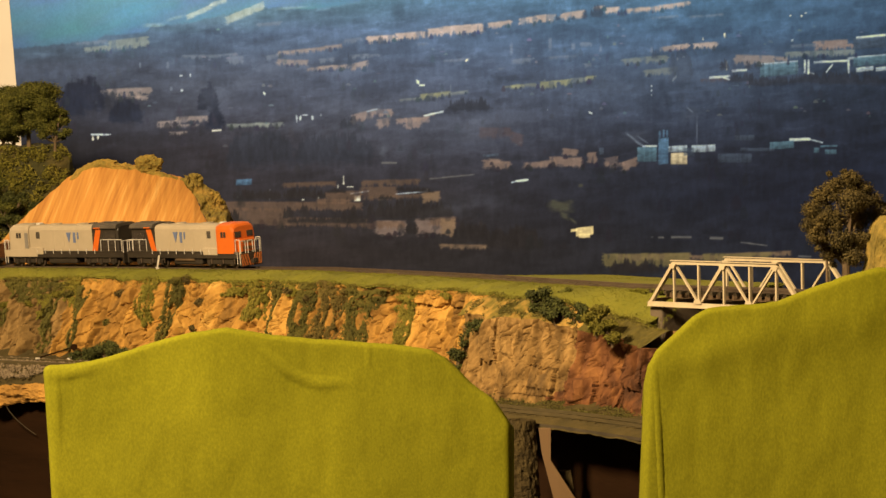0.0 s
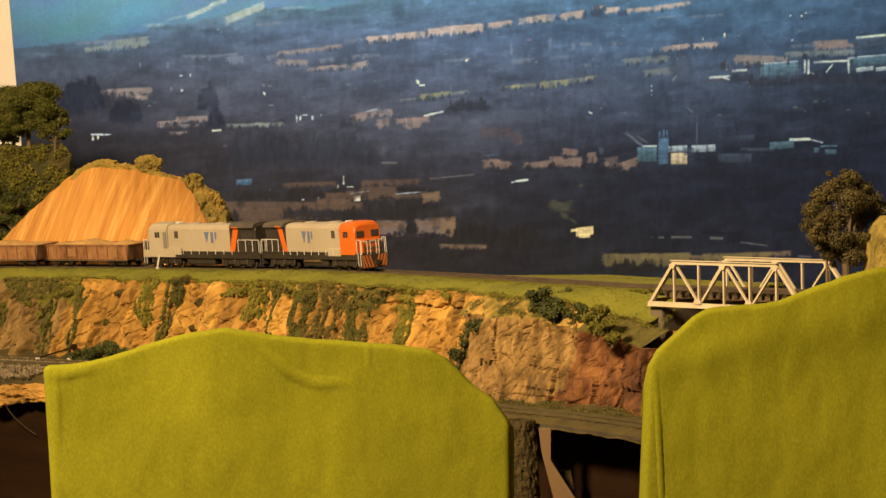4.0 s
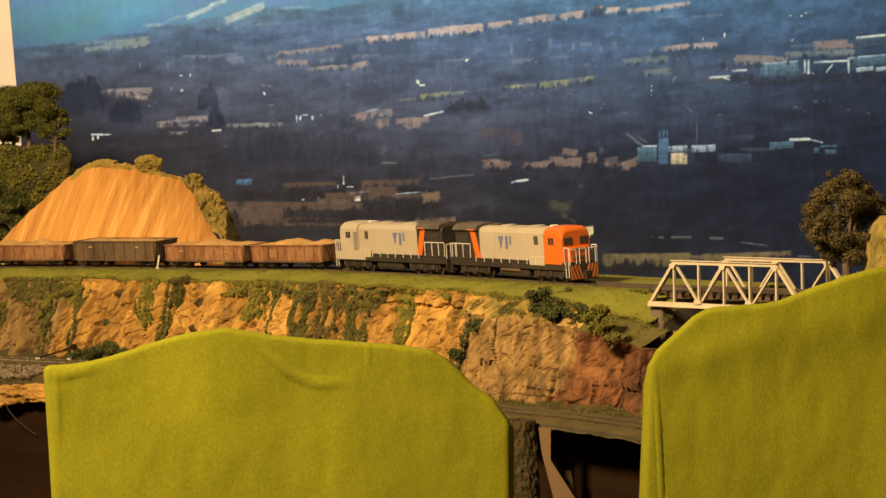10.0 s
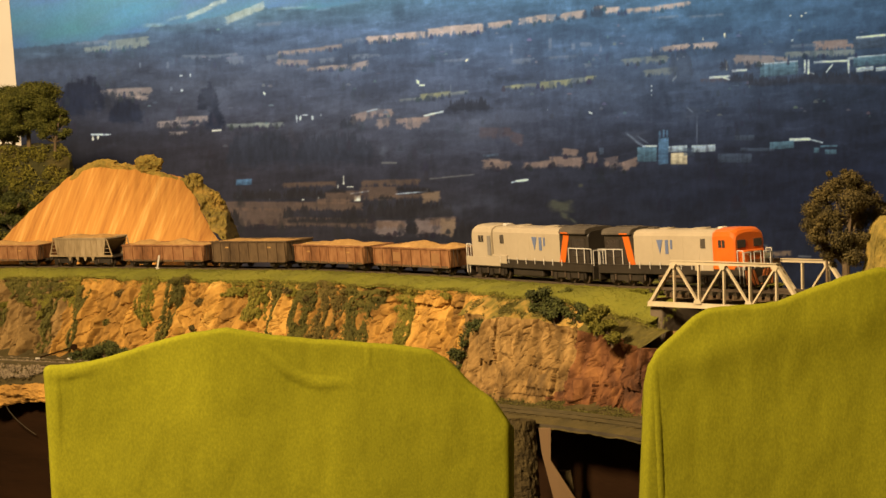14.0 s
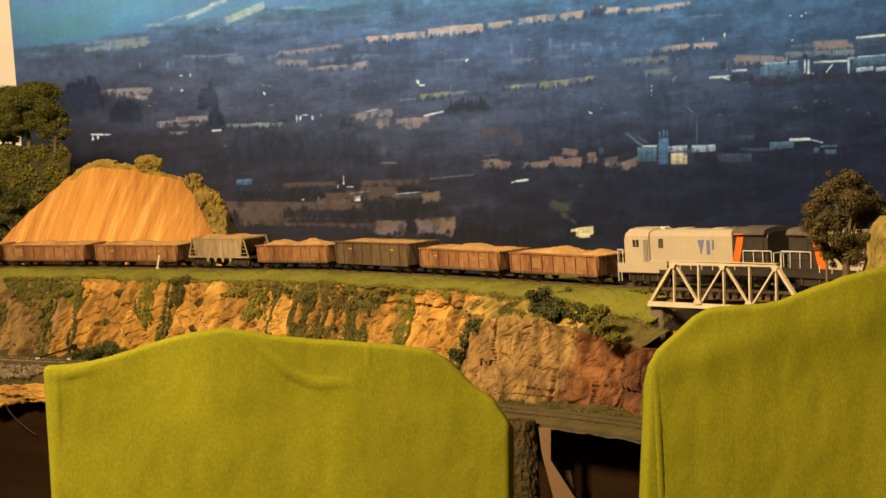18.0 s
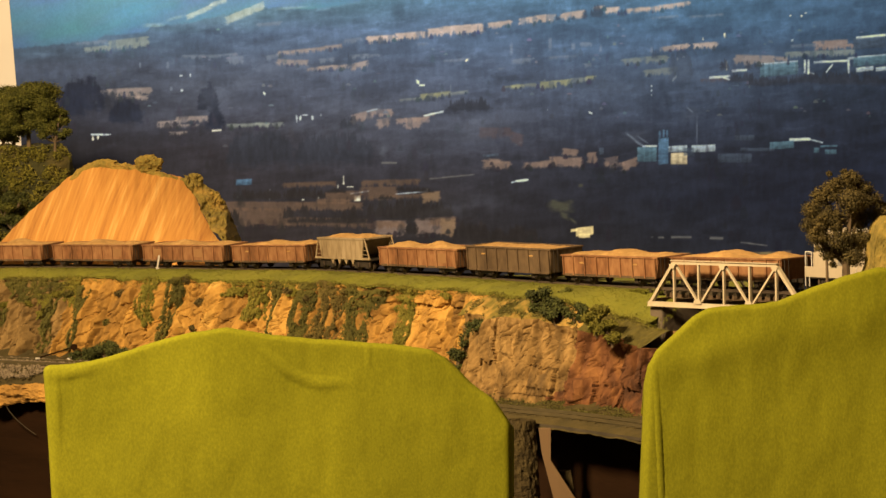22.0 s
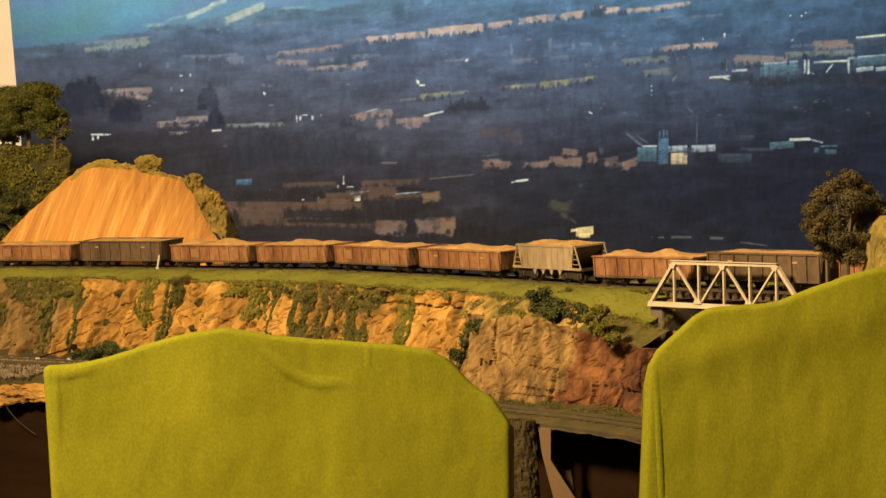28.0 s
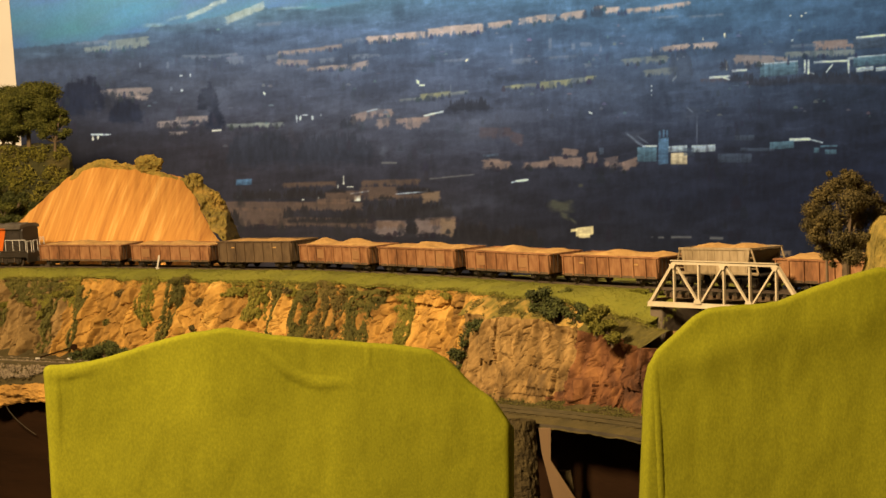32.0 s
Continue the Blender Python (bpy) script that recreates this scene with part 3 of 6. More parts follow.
tagged(part("far_bank_face", sheet(20, 20, lambda u, v: rail_at(0.985 + 0.02 * v + 0.004 * fbm(u * 8, v * 8, 1), -0.30 + 0.40 * u, -0.0065 - 0.22 * v)), "brown_rock"),
       "brown earth face of the far bank under the bridge", "cliff", kind="structure")

YROCK = [(0.2686, 1.1776), (0.2722, 1.2028), (0.2743, 1.2100), (0.2754, 1.2244), (0.2779, 1.2352), (0.2830, 1.2406), (0.2938, 1.2424), (0.3082, 1.2352), (0.3154, 1.1776)]
rock = empty("yellow_rock")
yx, yz = [p[0] for p in YROCK], [p[1] for p in YROCK]


def yrock_point(u, v):
    x = yx[0] + (yx[-1] - yx[0]) * u
    top = lerp(x, yx, yz)
    w = math.sin(math.pi * min(1, max(0, u)))
    z = 1.16 + (top - 1.16) * min(1, v * 1.6)
    y = 1.445 - 0.02 * w * (1 - v * v) + (0.06 * (v - 0.625) if v > 0.625 else 0) + 0.003 * fbm(x * 90, z * 60, 2)
    return (x, y, z)


part("face", sheet(60, 50, yrock_point), "rim_rock", rock)
tagged(rock, "yellow mossy rock standing behind the green felt", "rock")


# ---------------------------------------------------------------- green felt hills on the front edge
def felt(name, top, y, bottom, folds, label, lean_l, lean_r, hem_u):
    top = [(x, z - 0.0011) for x, z in top]
    tx, tz = [p[0] for p in top], [p[1] for p in top]
    width = tx[-1] - tx[0]

    def fn(u, v):
        q = u
        x = tx[0] + width * q
        zt = lerp(x, tx, tz)
        wrap = 0.0
        for side in (q, 1 - q):
            d = side * width
            if d < 0.0035:
                wrap += 0.010 * (1 - d / 0.0035) ** 2
        if v < 0.12:
            w = v / 0.12
            z, yy = zt - 0.035 * (1 - w) ** 2 - 0.004 * (1 - w), y + 0.012 * (1 - w) ** 0.6 + 0.003
        elif v < 0.2:
            w = (v - 0.12) / 0.08
            z, yy = zt - 0.0014 * (1 - math.cos(w * math.pi / 2)), y + 0.003 * (1 - math.sin(w * math.pi / 2))
        else:
            w = (v - 0.2) / 0.8
            z, yy = zt - 0.0014 - (zt - 0.0014 - bottom) * w, y - 0.008 * w
        x += (lean_l * (1 - q) + lean_r * q) * max(0.0, (zt - z) / 0.1)
        for fx, fz, rx, rz, amp, ang in folds:
            dx, dz = x - fx, z - fz
            a = dx * math.cos(ang) + dz * math.sin(ang)
            b = -dx * math.sin(ang) + dz * math.cos(ang)
            yy -= amp * math.exp(-(a / rx) ** 2 - (b / rz) ** 2)
        yy += wrap + 0.0025 * fbm(x * 14, z * 8, y * 9) + 0.0002 * fbm(x * 60, z * 45, y)
        z += 0.0012 * fbm(x * 35, 2, y * 7) * (1 if v > 0.05 else 0)
        return (x, yy, z)

    bm = sheet(220, 110, fn)
    thing = empty(name)
    ob = part("drape", bm, "felt", thing, smooth=True)
    hem = sheet(3, 60, lambda u, v: Vector(fn(hem_u + 0.0015 * (u - 0.5), 0.22 + 0.78 * v)) + Vector((0, -0.0012 * math.sin(u * math.pi) - 0.0006, 0)))
    part("hem_fold", hem, "felt", thing, smooth=True)
    fluff = random.Random(int(y * 1000))
    verts, tris = [], []
    for i in range(5200):
        u = fluff.random()
        v = fluff.uniform(0.11, 0.205) if i % 4 else fluff.uniform(0.2, 0.9)
        if i % 4 == 0:
            u = fluff.choice((fluff.uniform(0.0, 0.014), 1 - fluff.uniform(0.0, 0.014)))
        p, n, k = Vector(fn(u, v)), len(verts), fluff.uniform(0.0005, 0.0016)
        verts += [p - Vector((0.00012, 0, 0)), p + Vector((0.00012, 0, 0)), p + Vector((fluff.gauss(0, 0.6) * k, -0.4 * k, fluff.uniform(-0.2, 1.0) * k))]
        tris.append((n, n + 1, n + 2))
    me = bpy.data.meshes.new("nap")
    me.from_pydata(verts, [], tris)
    me.materials.append(M["felt"])
    new("nap", me).parent = thing
    mod = ob.modifiers.new("thickness", "SOLIDIFY")
    mod.thickness, mod.offset = 0.002, 1
    tagged(thing, label, "felt cover")
    rest = [(tx[0] + 0.014, bottom)] + [(min(max(x, tx[0] + 0.014), tx[-1] - 0.014), z - 0.014) for x, z in top] + [(tx[-1] - 0.014, bottom)]
    board = part("profile_board", prism(bmesh.new(), rest, y + 0.005, y + 0.013), "wood")
    tagged(board, "raw timber profile board under the green felt", "board")
    return thing


LEFT = [(-0.2513, 1.1456), (-0.2481, 1.1481), (-0.2393, 1.1485), (-0.2215, 1.1496), (-0.1967, 1.1572), (-0.1718, 1.1646), (-0.1576, 1.1688), (-0.1363, 1.1711), (-0.1257, 1.1697), (-0.1079, 1.1665), (-0.0795, 1.1640), (-0.0511, 1.1619), (-0.0334, 1.1608), (-0.0085, 1.1580), (0.0004, 1.1523), (0.0163, 1.1367), (0.0305, 1.1260), (0.0376, 1.1161), (0.0433, 1.1076)]
RIGHT = [(0.1190, 1.1362), (0.1197, 1.1494), (0.1211, 1.1598), (0.1256, 1.1683), (0.1366, 1.1788), (0.1467, 1.1880), (0.1546, 1.1919), (0.1690, 1.1936), (0.1952, 1.1968), (0.2148, 1.2034), (0.2345, 1.2116), (0.2525, 1.2162), (0.2607, 1.2155), (0.2803, 1.2181)]
felt("felt_cover", LEFT, 1.417, 0.93, [(-0.104, 1.150, 0.016, 0.0019, 0.0016, -0.70), (-0.087, 1.1400, 0.012, 0.0018, 0.0020, -0.4), (-0.071, 1.1372, 0.010, 0.0018, 0.0017, -0.05),
     (-0.234, 1.1440, 0.012, 0.0022, 0.0020, 0.14), (-0.2425, 1.125, 0.0012, 0.020, 0.0012, 0.02), (-0.047, 1.156, 0.0009, 0.008, 0.0010, 0)],
     "olive green felt draped over a hill shaped board", 0.006, 0.0, 0.012)
felt("felt_cover", RIGHT, 1.307, 0.93, [(0.16, 1.17, 0.05, 0.010, 0.0015, 0.35), (0.1262, 1.10, 0.0009, 0.05, 0.0012, 0.05), (0.25, 1.19, 0.07, 0.015, 0.002, 0.3)],
     "olive green felt sheet hung over a rising board", -0.004, 0.0, 0.035)

# bench that carries it all
bench = empty("layout_bench")
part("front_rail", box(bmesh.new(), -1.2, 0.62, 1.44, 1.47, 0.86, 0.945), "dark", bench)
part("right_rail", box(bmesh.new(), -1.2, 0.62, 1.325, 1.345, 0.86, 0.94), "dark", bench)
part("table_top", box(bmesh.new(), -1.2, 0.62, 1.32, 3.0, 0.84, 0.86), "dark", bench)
for x in (-1.15, 0.55):
    for y in (1.36, 2.9):
        part("leg", box(bmesh.new(), x - 0.03, x + 0.03, y - 0.03, y + 0.03, 0, 0.84), "dark", bench)
tagged(bench, "dark timber bench carrying the model landscape", "bench")


# ---------------------------------------------------------------- printed backdrop
M["print"] = material("plain_print_edge", [(0.05, 0.06, 0.09), (0.10, 0.16, 0.26)], 6, rough=0.6, bump=0)
BACK_Y = 2.95
backdrop = tagged(part("backdrop", prism(bmesh.new(), [(-0.5220, 0.90), (0.95, 0.90), (0.95, 1.75), (-0.5854, 1.75)], BACK_Y, BACK_Y + 0.006), "print"),
                  "large printed photo backdrop of a hazy blue valley", "backdrop", kind="structure")


# ---------------------------------------------------------------- the train
def wheelset(parent, x, r, half=0.0082):
    bm = bmesh.new()
    for y in (-half, half):
        rod(bm, (x, y - 0.0011, r), (x, y + 0.0011, r), r, 18)
    rod(bm, (x, -half, r), (x, half, r), 0.001, 6)
    return part("wheelset", bm, "steel", parent)


def bogie(parent, x, axles, r, base):
    ob = part("bogie_frame", box(box(bmesh.new(), x - base / 2 - 0.004, x + base / 2 + 0.004, -0.0125, -0.0105, r * 0.75, r * 1.9, bevel=0.0006),
                                 x - base / 2 - 0.004, x + base / 2 + 0.004, 0.0105, 0.0125, r * 0.75, r * 1.9, bevel=0.0006), "black", parent)
    for i in range(axles):
        ax = x - base / 2 + base * i / (axles - 1)
        for y in (-0.0135, 0.0115):
            part("axle_box", box(bmesh.new(), ax - 0.0022, ax + 0.0022, y, y + 0.002, r * 0.6, r * 1.5), "black", ob)
        for y in (-0.0132, 0.0132):
            part("spring", rod(bmesh.new(), (ax + 0.0042, y, r * 0.9), (ax + 0.0042, y, r * 1.7), 0.0009, 6), "steel", ob)
    for i in range(axles):
        wheelset(ob, x - base / 2 + base * i / (axles - 1), r)
    return ob


def hull(sections, mat, name, parent, smooth=False):
    """A body lofted through sections: (x, half width, bottom, shoulder, top)."""
    bm = bmesh.new()
    rings = []
    for x, w, lo, sh, hi in sections:
        ring = [(-w, lo), (-w, sh), (-w * 0.93, sh + (hi - sh) * 0.55), (-w * 0.72, sh + (hi - sh) * 0.86), (-w * 0.35, hi), (w * 0.35, hi),
                (w * 0.72, sh + (hi - sh) * 0.86), (w * 0.93, sh + (hi - sh) * 0.55), (w, sh), (w, lo)]
        rings.append([bm.verts.new((x, y, z)) for y, z in ring])
    for a, b in zip(rings, rings[1:]):
        for i in range(len(a)):
            j = (i + 1) % len(a)
            bm.faces.new((a[i], a[j], b[j], b[i]))
    bm.faces.new(rings[0])
    bm.faces.new(rings[-1][::-1])
    return part(name, bm, mat, parent, smooth=smooth)


def plate(parent, name, x0, x1, z0, z1, y, mat, label="", thick=0.0006, slant=0.0):
    """A thin raised plate on both sides of a body whose side is at y."""
    for k in (-1, 1):
        bm = prism(bmesh.new(), [(x0, z0), (x1, z0), (x1 + slant, z1), (x0 + slant, z1)], k * y - thick / 2, k * y + thick / 2)
        part(name, bm, mat, parent, label)


def railing(parent, xs, y, z0, z1, mat="white"):
    for k in (-1, 1):
        bm = bmesh.new()
        for x in xs:
            rod(bm, (x, k * y, z0), (x, k * y, z1), 0.00040, 6)
        rod(bm, (xs[0], k * y, z1), (xs[-1], k * y, z1), 0.00040, 6)
        part("handrail", bm, mat, parent)


def locomotive(mark, door, far):
    """A hood diesel, its cab at +x, its black radiator end at -x; far: how much further out the cab end stands."""
    loco = empty("diesel_locomotive")
    tip = 0.0815 + far
    front = 0.0726 + far
    part("underframe", box(bmesh.new(), -0.0895, tip - 0.001, -0.0145, 0.0145, 0.0100, 0.0166, bevel=0.0005), "black", loco)
    part("fuel_tank", box(bmesh.new(), -0.020, 0.022, -0.0125, 0.0125, 0.0035, 0.0100, bevel=0.0015), "black", loco, "dark fuel tank")
    part("air_tank", rod(bmesh.new(), (-0.016, -0.0130, 0.0085), (0.012, -0.0130, 0.0085), 0.0014, 10), "dark_oxide", loco, "brown air reservoir")
    bogie(loco, 0.050 + far * 0.5, 3, 0.0056, 0.034)
    bogie(loco, -0.056, 3, 0.0056, 0.036)
    # hood and cab
    hull([(-0.046, 0.0128, 0.0166, 0.0390, 0.0436), (0.048, 0.0128, 0.0166, 0.0390, 0.0436)], "grey", "hood", loco)
    for x in (-0.024, -0.004, 0.0118, 0.030):
        part("hood_joint", box(bmesh.new(), x, x + 0.0005, -0.01290, 0.01290, 0.0168, 0.0390), "grey", loco)
    part("walkway_lip", box(bmesh.new(), -0.088, 0.048, -0.0148, 0.0148, 0.0160, 0.0170), "black", loco)
    hull([(-0.0835, 0.0120, 0.0166, 0.0378, 0.0420), (-0.0815, 0.0128, 0.0166, 0.0390, 0.0436), (-0.046, 0.0128, 0.0166, 0.0390, 0.0436)],
         "black", "radiator_end", loco)
    hull([(-0.0830, 0.0150, 0.0400, 0.0410, 0.0452), (-0.0480, 0.0150, 0.0400, 0.0410, 0.0452)], "smoky", "radiator_wing", loco)
    plate(loco, "orange_stripe", -0.0525, -0.0450, 0.0168, 0.0392, 0.0129, "orange", "orange band", slant=-0.007)
    plate(loco, "orange_stripe", -0.0605, -0.0510, 0.0401, 0.0411, 0.0151, "orange", "orange band")
    plate(loco, "radiator_grille", -0.0800, -0.0630, 0.0225, 0.0362, 0.0129, "glass", "dark radiator grille")
    cab = hull([(0.048, 0.0146, 0.0150, 0.0382, 0.0442), (0.0515, 0.0150, 0.0150, 0.0390, 0.0449), (front - 0.0046, 0.0150, 0.0150, 0.0390, 0.0449),
          (front - 0.0014, 0.0146, 0.0150, 0.0370, 0.0432), (front, 0.0138, 0.0150, 0.0350, 0.0412)], "cab", "cab", loco)
    for x in (0.0552, 0.0592):
        plate(cab, "cab_window", x + far * 0.7, x + 0.0030 + far * 0.7, 0.0308, 0.0362, 0.0151, "glass", "dark side window")
    plate(loco, "hood_window", 0.0325, 0.0378, 0.0300, 0.0370, 0.0129, "smoky", "grey-brown louvred intake")
    for y0, y1 in ((-0.0122, -0.0040), (0.0040, 0.0122)):
        part("windscreen", box(bmesh.new(), front - 0.0016, front + 0.0005, y0, y1, 0.0302, 0.0362, bevel=0.0004), "glass", cab, "dark windscreen pane")
    for y in (-0.0030, 0.0030):
        part("headlight", rod(bmesh.new(), (front - 0.004, y, 0.0384), (front - 0.0002, y, 0.0384), 0.0010, 12), "lamp", cab, "small round headlight")
        part("number_lamp", box(bmesh.new(), front - 0.004, front - 0.0002, y * 2.6 - 0.0016, y * 2.6 + 0.0016, 0.0376, 0.0392), "faded", cab, "dull number lamp")
    # short nose, platform, pilot with chevrons
    part("nose", box(bmesh.new(), front - 0.001, front + 0.0052, -0.0105, 0.0105, 0.0150, 0.0285, bevel=0.0015), "cab_nose", loco)
    for z in (0.0185, 0.0245):
        part("nose_grille", box(bmesh.new(), front + 0.0048, front + 0.0056, -0.0070, 0.0070, z, z + 0.0030), "oxide", loco, "brown nose grille")
    part("pilot", box(bmesh.new(), tip - 0.0017, tip, -0.0140, 0.0140, 0.0022, 0.0150, bevel=0.0004), "black", loco, "black pilot plate")
    for k in (-1, 1):
        for i in range(4):
            y = k * (0.0008 + i * 0.0034)
            bm = bmesh.new()
            vs = [bm.verts.new((tip + 0.0004, min(0.0138, max(-0.0138, y + k * a)), z)) for a, z in ((0, 0.0030), (0.0019, 0.0030), (0.0058, 0.0142), (0.0039, 0.0142))]
            vs2 = [bm.verts.new((tip, v.co.y, v.co.z)) for v in vs]
            bm.faces.new(vs)
            bm.faces.new(vs2[::-1])
            for q in range(4):
                bm.faces.new((vs[q], vs[(q + 1) % 4], vs2[(q + 1) % 4], vs2[q]))
            part("pilot_stripe", bm, "chevron", loco, "slanting orange stripe")
    part("pilot", box(bmesh.new(), -0.0905, -0.0888, -0.0140, 0.0140, 0.0045, 0.0150, bevel=0.0004), "black", loco)
    for x, k in ((tip - 0.002, 1), (-0.0885, -1)):
        part("coupler", box(box(bmesh.new(), x - 0.003, x + 0.006 * k + 0.003, -0.0015, 0.0015, 0.0060, 0.0085),
                            x + 0.007 * k - 0.0015, x + 0.007 * k + 0.0015, -0.003, 0.003, 0.0050, 0.0095), "black", loco)
    railing(loco, (-0.0890, -0.0800, -0.0700, -0.0590), 0.0142, 0.0166, 0.0285)
    railing(loco, (front + 0.002, tip - 0.0008), 0.0142, 0.0150, 0.0285)
    for x in (-0.0895, tip - 0.0005):
        for y in (-0.0135, -0.0035, 0.0060):
            bm = rod(bmesh.new(), (x, y, 0.0080), (x, y, 0.0270), 0.00040, 6)
            rod(bm, (x, y + 0.0065, 0.0080), (x, y + 0.0065, 0.0270), 0.00040, 6)
            part("end_handrail", rod(bm, (x, y, 0.0270), (x, y + 0.0065, 0.0270), 0.00040, 6), "white", loco, "thin white end handrail")
    for x in [-0.050 + 0.0123 * i for i in range(8)]:
        for y in (-0.0149, 0.0149):
            part("walkway_stanchion", rod(bmesh.new(), (x, y, 0.0142), (x, y, 0.0192), 0.00036, 6), "white", loco)
    for k in (-1, 1):
        part("battery_box", box(bmesh.new(), 0.0270, 0.0480, min(k * 0.0128, k * 0.0150), max(k * 0.0128, k * 0.0150), 0.0134, 0.0205, bevel=0.0005), "grey", loco)
        part("step_rail", rod(rod(bmesh.new(), (front + 0.004, k * 0.0146, 0.0045), (front + 0.004, k * 0.0146, 0.0165), 0.0004, 6),
                              (tip - 0.001, k * 0.0146, 0.0045), (tip - 0.001, k * 0.0146, 0.0165), 0.0004, 6), "white", loco)
    # marking: a wedge and two bars, not letters
    for k in (-1, 1):
        y0, y1 = k * 0.0132, k * 0.0128
        for shape in ([(-0.0058, 0.0330), (-0.0008, 0.0330), (-0.0033, 0.0235)], [(0.0012, 0.0235), (0.0036, 0.0235), (0.0036, 0.0330), (0.0012, 0.0330)],
                      [(0.0054, 0.0268), (0.0068, 0.0268), (0.0068, 0.0330), (0.0054, 0.0330)]):
            part("marking", prism(bmesh.new(), [(-k * x * 1.45 + mark, 0.0020 + z + (z - 0.0235) * 0.12) for x, z in shape], y0, y1), "blue", loco, "plain blue painted shape")
    for x, r in ((0.02, 0.007), (-0.02, 0.006)):
        part("roof_fan", rod(bmesh.new(), (x, 0, 0.0434), (x, 0, 0.0444), r, 18), "grey", loco)
    part("exhaust", box(bmesh.new(), -0.040, -0.032, -0.003, 0.003, 0.0434, 0.0450, bevel=0.0004), "smoky", loco, "sooty exhaust stack")
    for x in (-0.056, -0.066, -0.076):
        part("roof_fan", rod(bmesh.new(), (x, 0, 0.0450), (x, 0, 0.0458), 0.0042, 16), "smoky", loco, "dark radiator fan")
    if door:
        # A flat plate; the dark of the door recess is in its colour.
        plate(cab, "cab_door", 0.0487, 0.0535, 0.0200, 0.0362, 0.0151, "door_shade", "cab door, its recess shade painted as darker grey")
        plate(loco, "cab_skirt", 0.0360, tip - 0.001, 0.0112, 0.0185, 0.0150, "grey")
    for child in loco.children_recursive:
        child.data.transform(Matrix.Diagonal((0.965, 1, 1, 1)))
    part("horn", box(bmesh.new(), 0.040, 0.045, -0.003, 0.003, 0.0434, 0.0452, bevel=0.0006), "white", loco)
    return loco


def wagon(length, half, lo, hi, mat, ribs, heap, seed, pale=()):
    """An ore gondola with flared ends, ribbed sides on a dark frame, and a heaped load."""
    w = empty("ore_wagon")
    L = length / 2
    t = 0.0007
    rake = 0.0030
    step_x = length / (ribs - 1)
    for k in (-1, 1):
        part("side_panel", prism(bmesh.new(), [(-L + rake, lo), (L - rake, lo), (L, hi), (-L, hi)], k * half - t, k * half + t), mat, w)
        bm = bmesh.new()
        bar(bm, (k * (L - rake), 0, lo), (k * L, 0, hi), 2 * half, 2 * t, (hi - lo, 0, -k * rake))
        part("end_panel", bm, mat, w)
    part("floor_plate", box(bmesh.new(), -L + rake, L - rake, -half * 0.95, half * 0.95, lo - 0.001, lo + 0.001), mat, w)
    for k in (-1, 1):
        part("top_rim", box(bmesh.new(), -L - 0.001, L + 0.001, k * half - 0.0015, k * half + 0.0015, hi - 0.0007, hi + 0.0006, bevel=0.0002), mat, w)
        part("end_rim", box(bmesh.new(), k * L - 0.001, k * L + 0.001, -half, half, hi - 0.0007, hi + 0.0005), mat, w)
        part("side_sill", box(bmesh.new(), -L + rake, L - rake, k * half - 0.0012, k * half + 0.0008, lo - 0.0012, lo + 0.0006), "dark_oxide", w, "dark side sill")
    for i in range(ribs):
        x = min(max(-L + step_x * i, -L + 0.0022), L - 0.0022)
        for k in (-1, 1):
            m = k * (half + 0.0011)
            part("rib", box(bmesh.new(), x - 0.0006, x + 0.0006, m - 0.0008, m + 0.0008, lo - 0.0005, hi - 0.0006), mat, w)
    for i in pale:
        x0 = -L + step_x * i + 0.0016
        plate(w, "side_label", x0, x0 + step_x - 0.0032, lo + 0.0035, hi - 0.0035, half + 0.0008, "faded", "faded pale stencil patch")
    if not pale:
        for x in (-L * 0.62, L * 0.50):
            plate(w, "stencil", x, x + 0.0055, hi - 0.0062, hi - 0.0050, half + 0.0008, "load", "small pale stencil bar", thick=0.0003)
    part("centre_sill", box(bmesh.new(), -L - 0.002, L + 0.002, -0.0035, 0.0035, 0.0058, lo), "black", w)
    for k in (-1, 1):
        bogie(w, k * (L - 0.019), 2, 0.0046, 0.0190)
        part("coupler", box(bmesh.new(), k * (L + 0.0035) - 0.003, k * (L + 0.0035) + 0.003, -0.0015, 0.0015, 0.0055, 0.0080), "black", w)
        part("end_ladder", rod(rod(bmesh.new(), (k * (L + 0.0006), -half + 0.002, lo), (k * (L + 0.0012), -half + 0.002, hi), 0.0003, 5),
                               (k * (L + 0.0006), -half + 0.006, lo), (k * (L + 0.0012), -half + 0.006, hi), 0.0003, 5), "black", w)

    def load_point(u, v):
        x, y = -L + 0.0008 + (length - 0.0016) * u, (-half + 0.0006) + (2 * half - 0.0012) * v
        ends = min(1, 7 * min(u, 1 - u)) ** 0.7
        taper = ends * math.sin(math.pi * v) ** 0.5 if 0 < v < 1 else 0
        humps = max(0.22, 0.60 + 0.40 * math.cos((u - 0.5 + 0.1 * math.sin(seed)) * 4 * math.pi) + 0.35 * fbm(u * 4 + seed, v * 2, seed))
        return (x, y, hi - 0.0006 + heap * taper * humps + 0.0005 * fbm(x * 400, y * 400, seed))
    part("ore_load", sheet(70, 22, load_point), "load", w, "pale brown heaped ore", smooth=True)
    return w


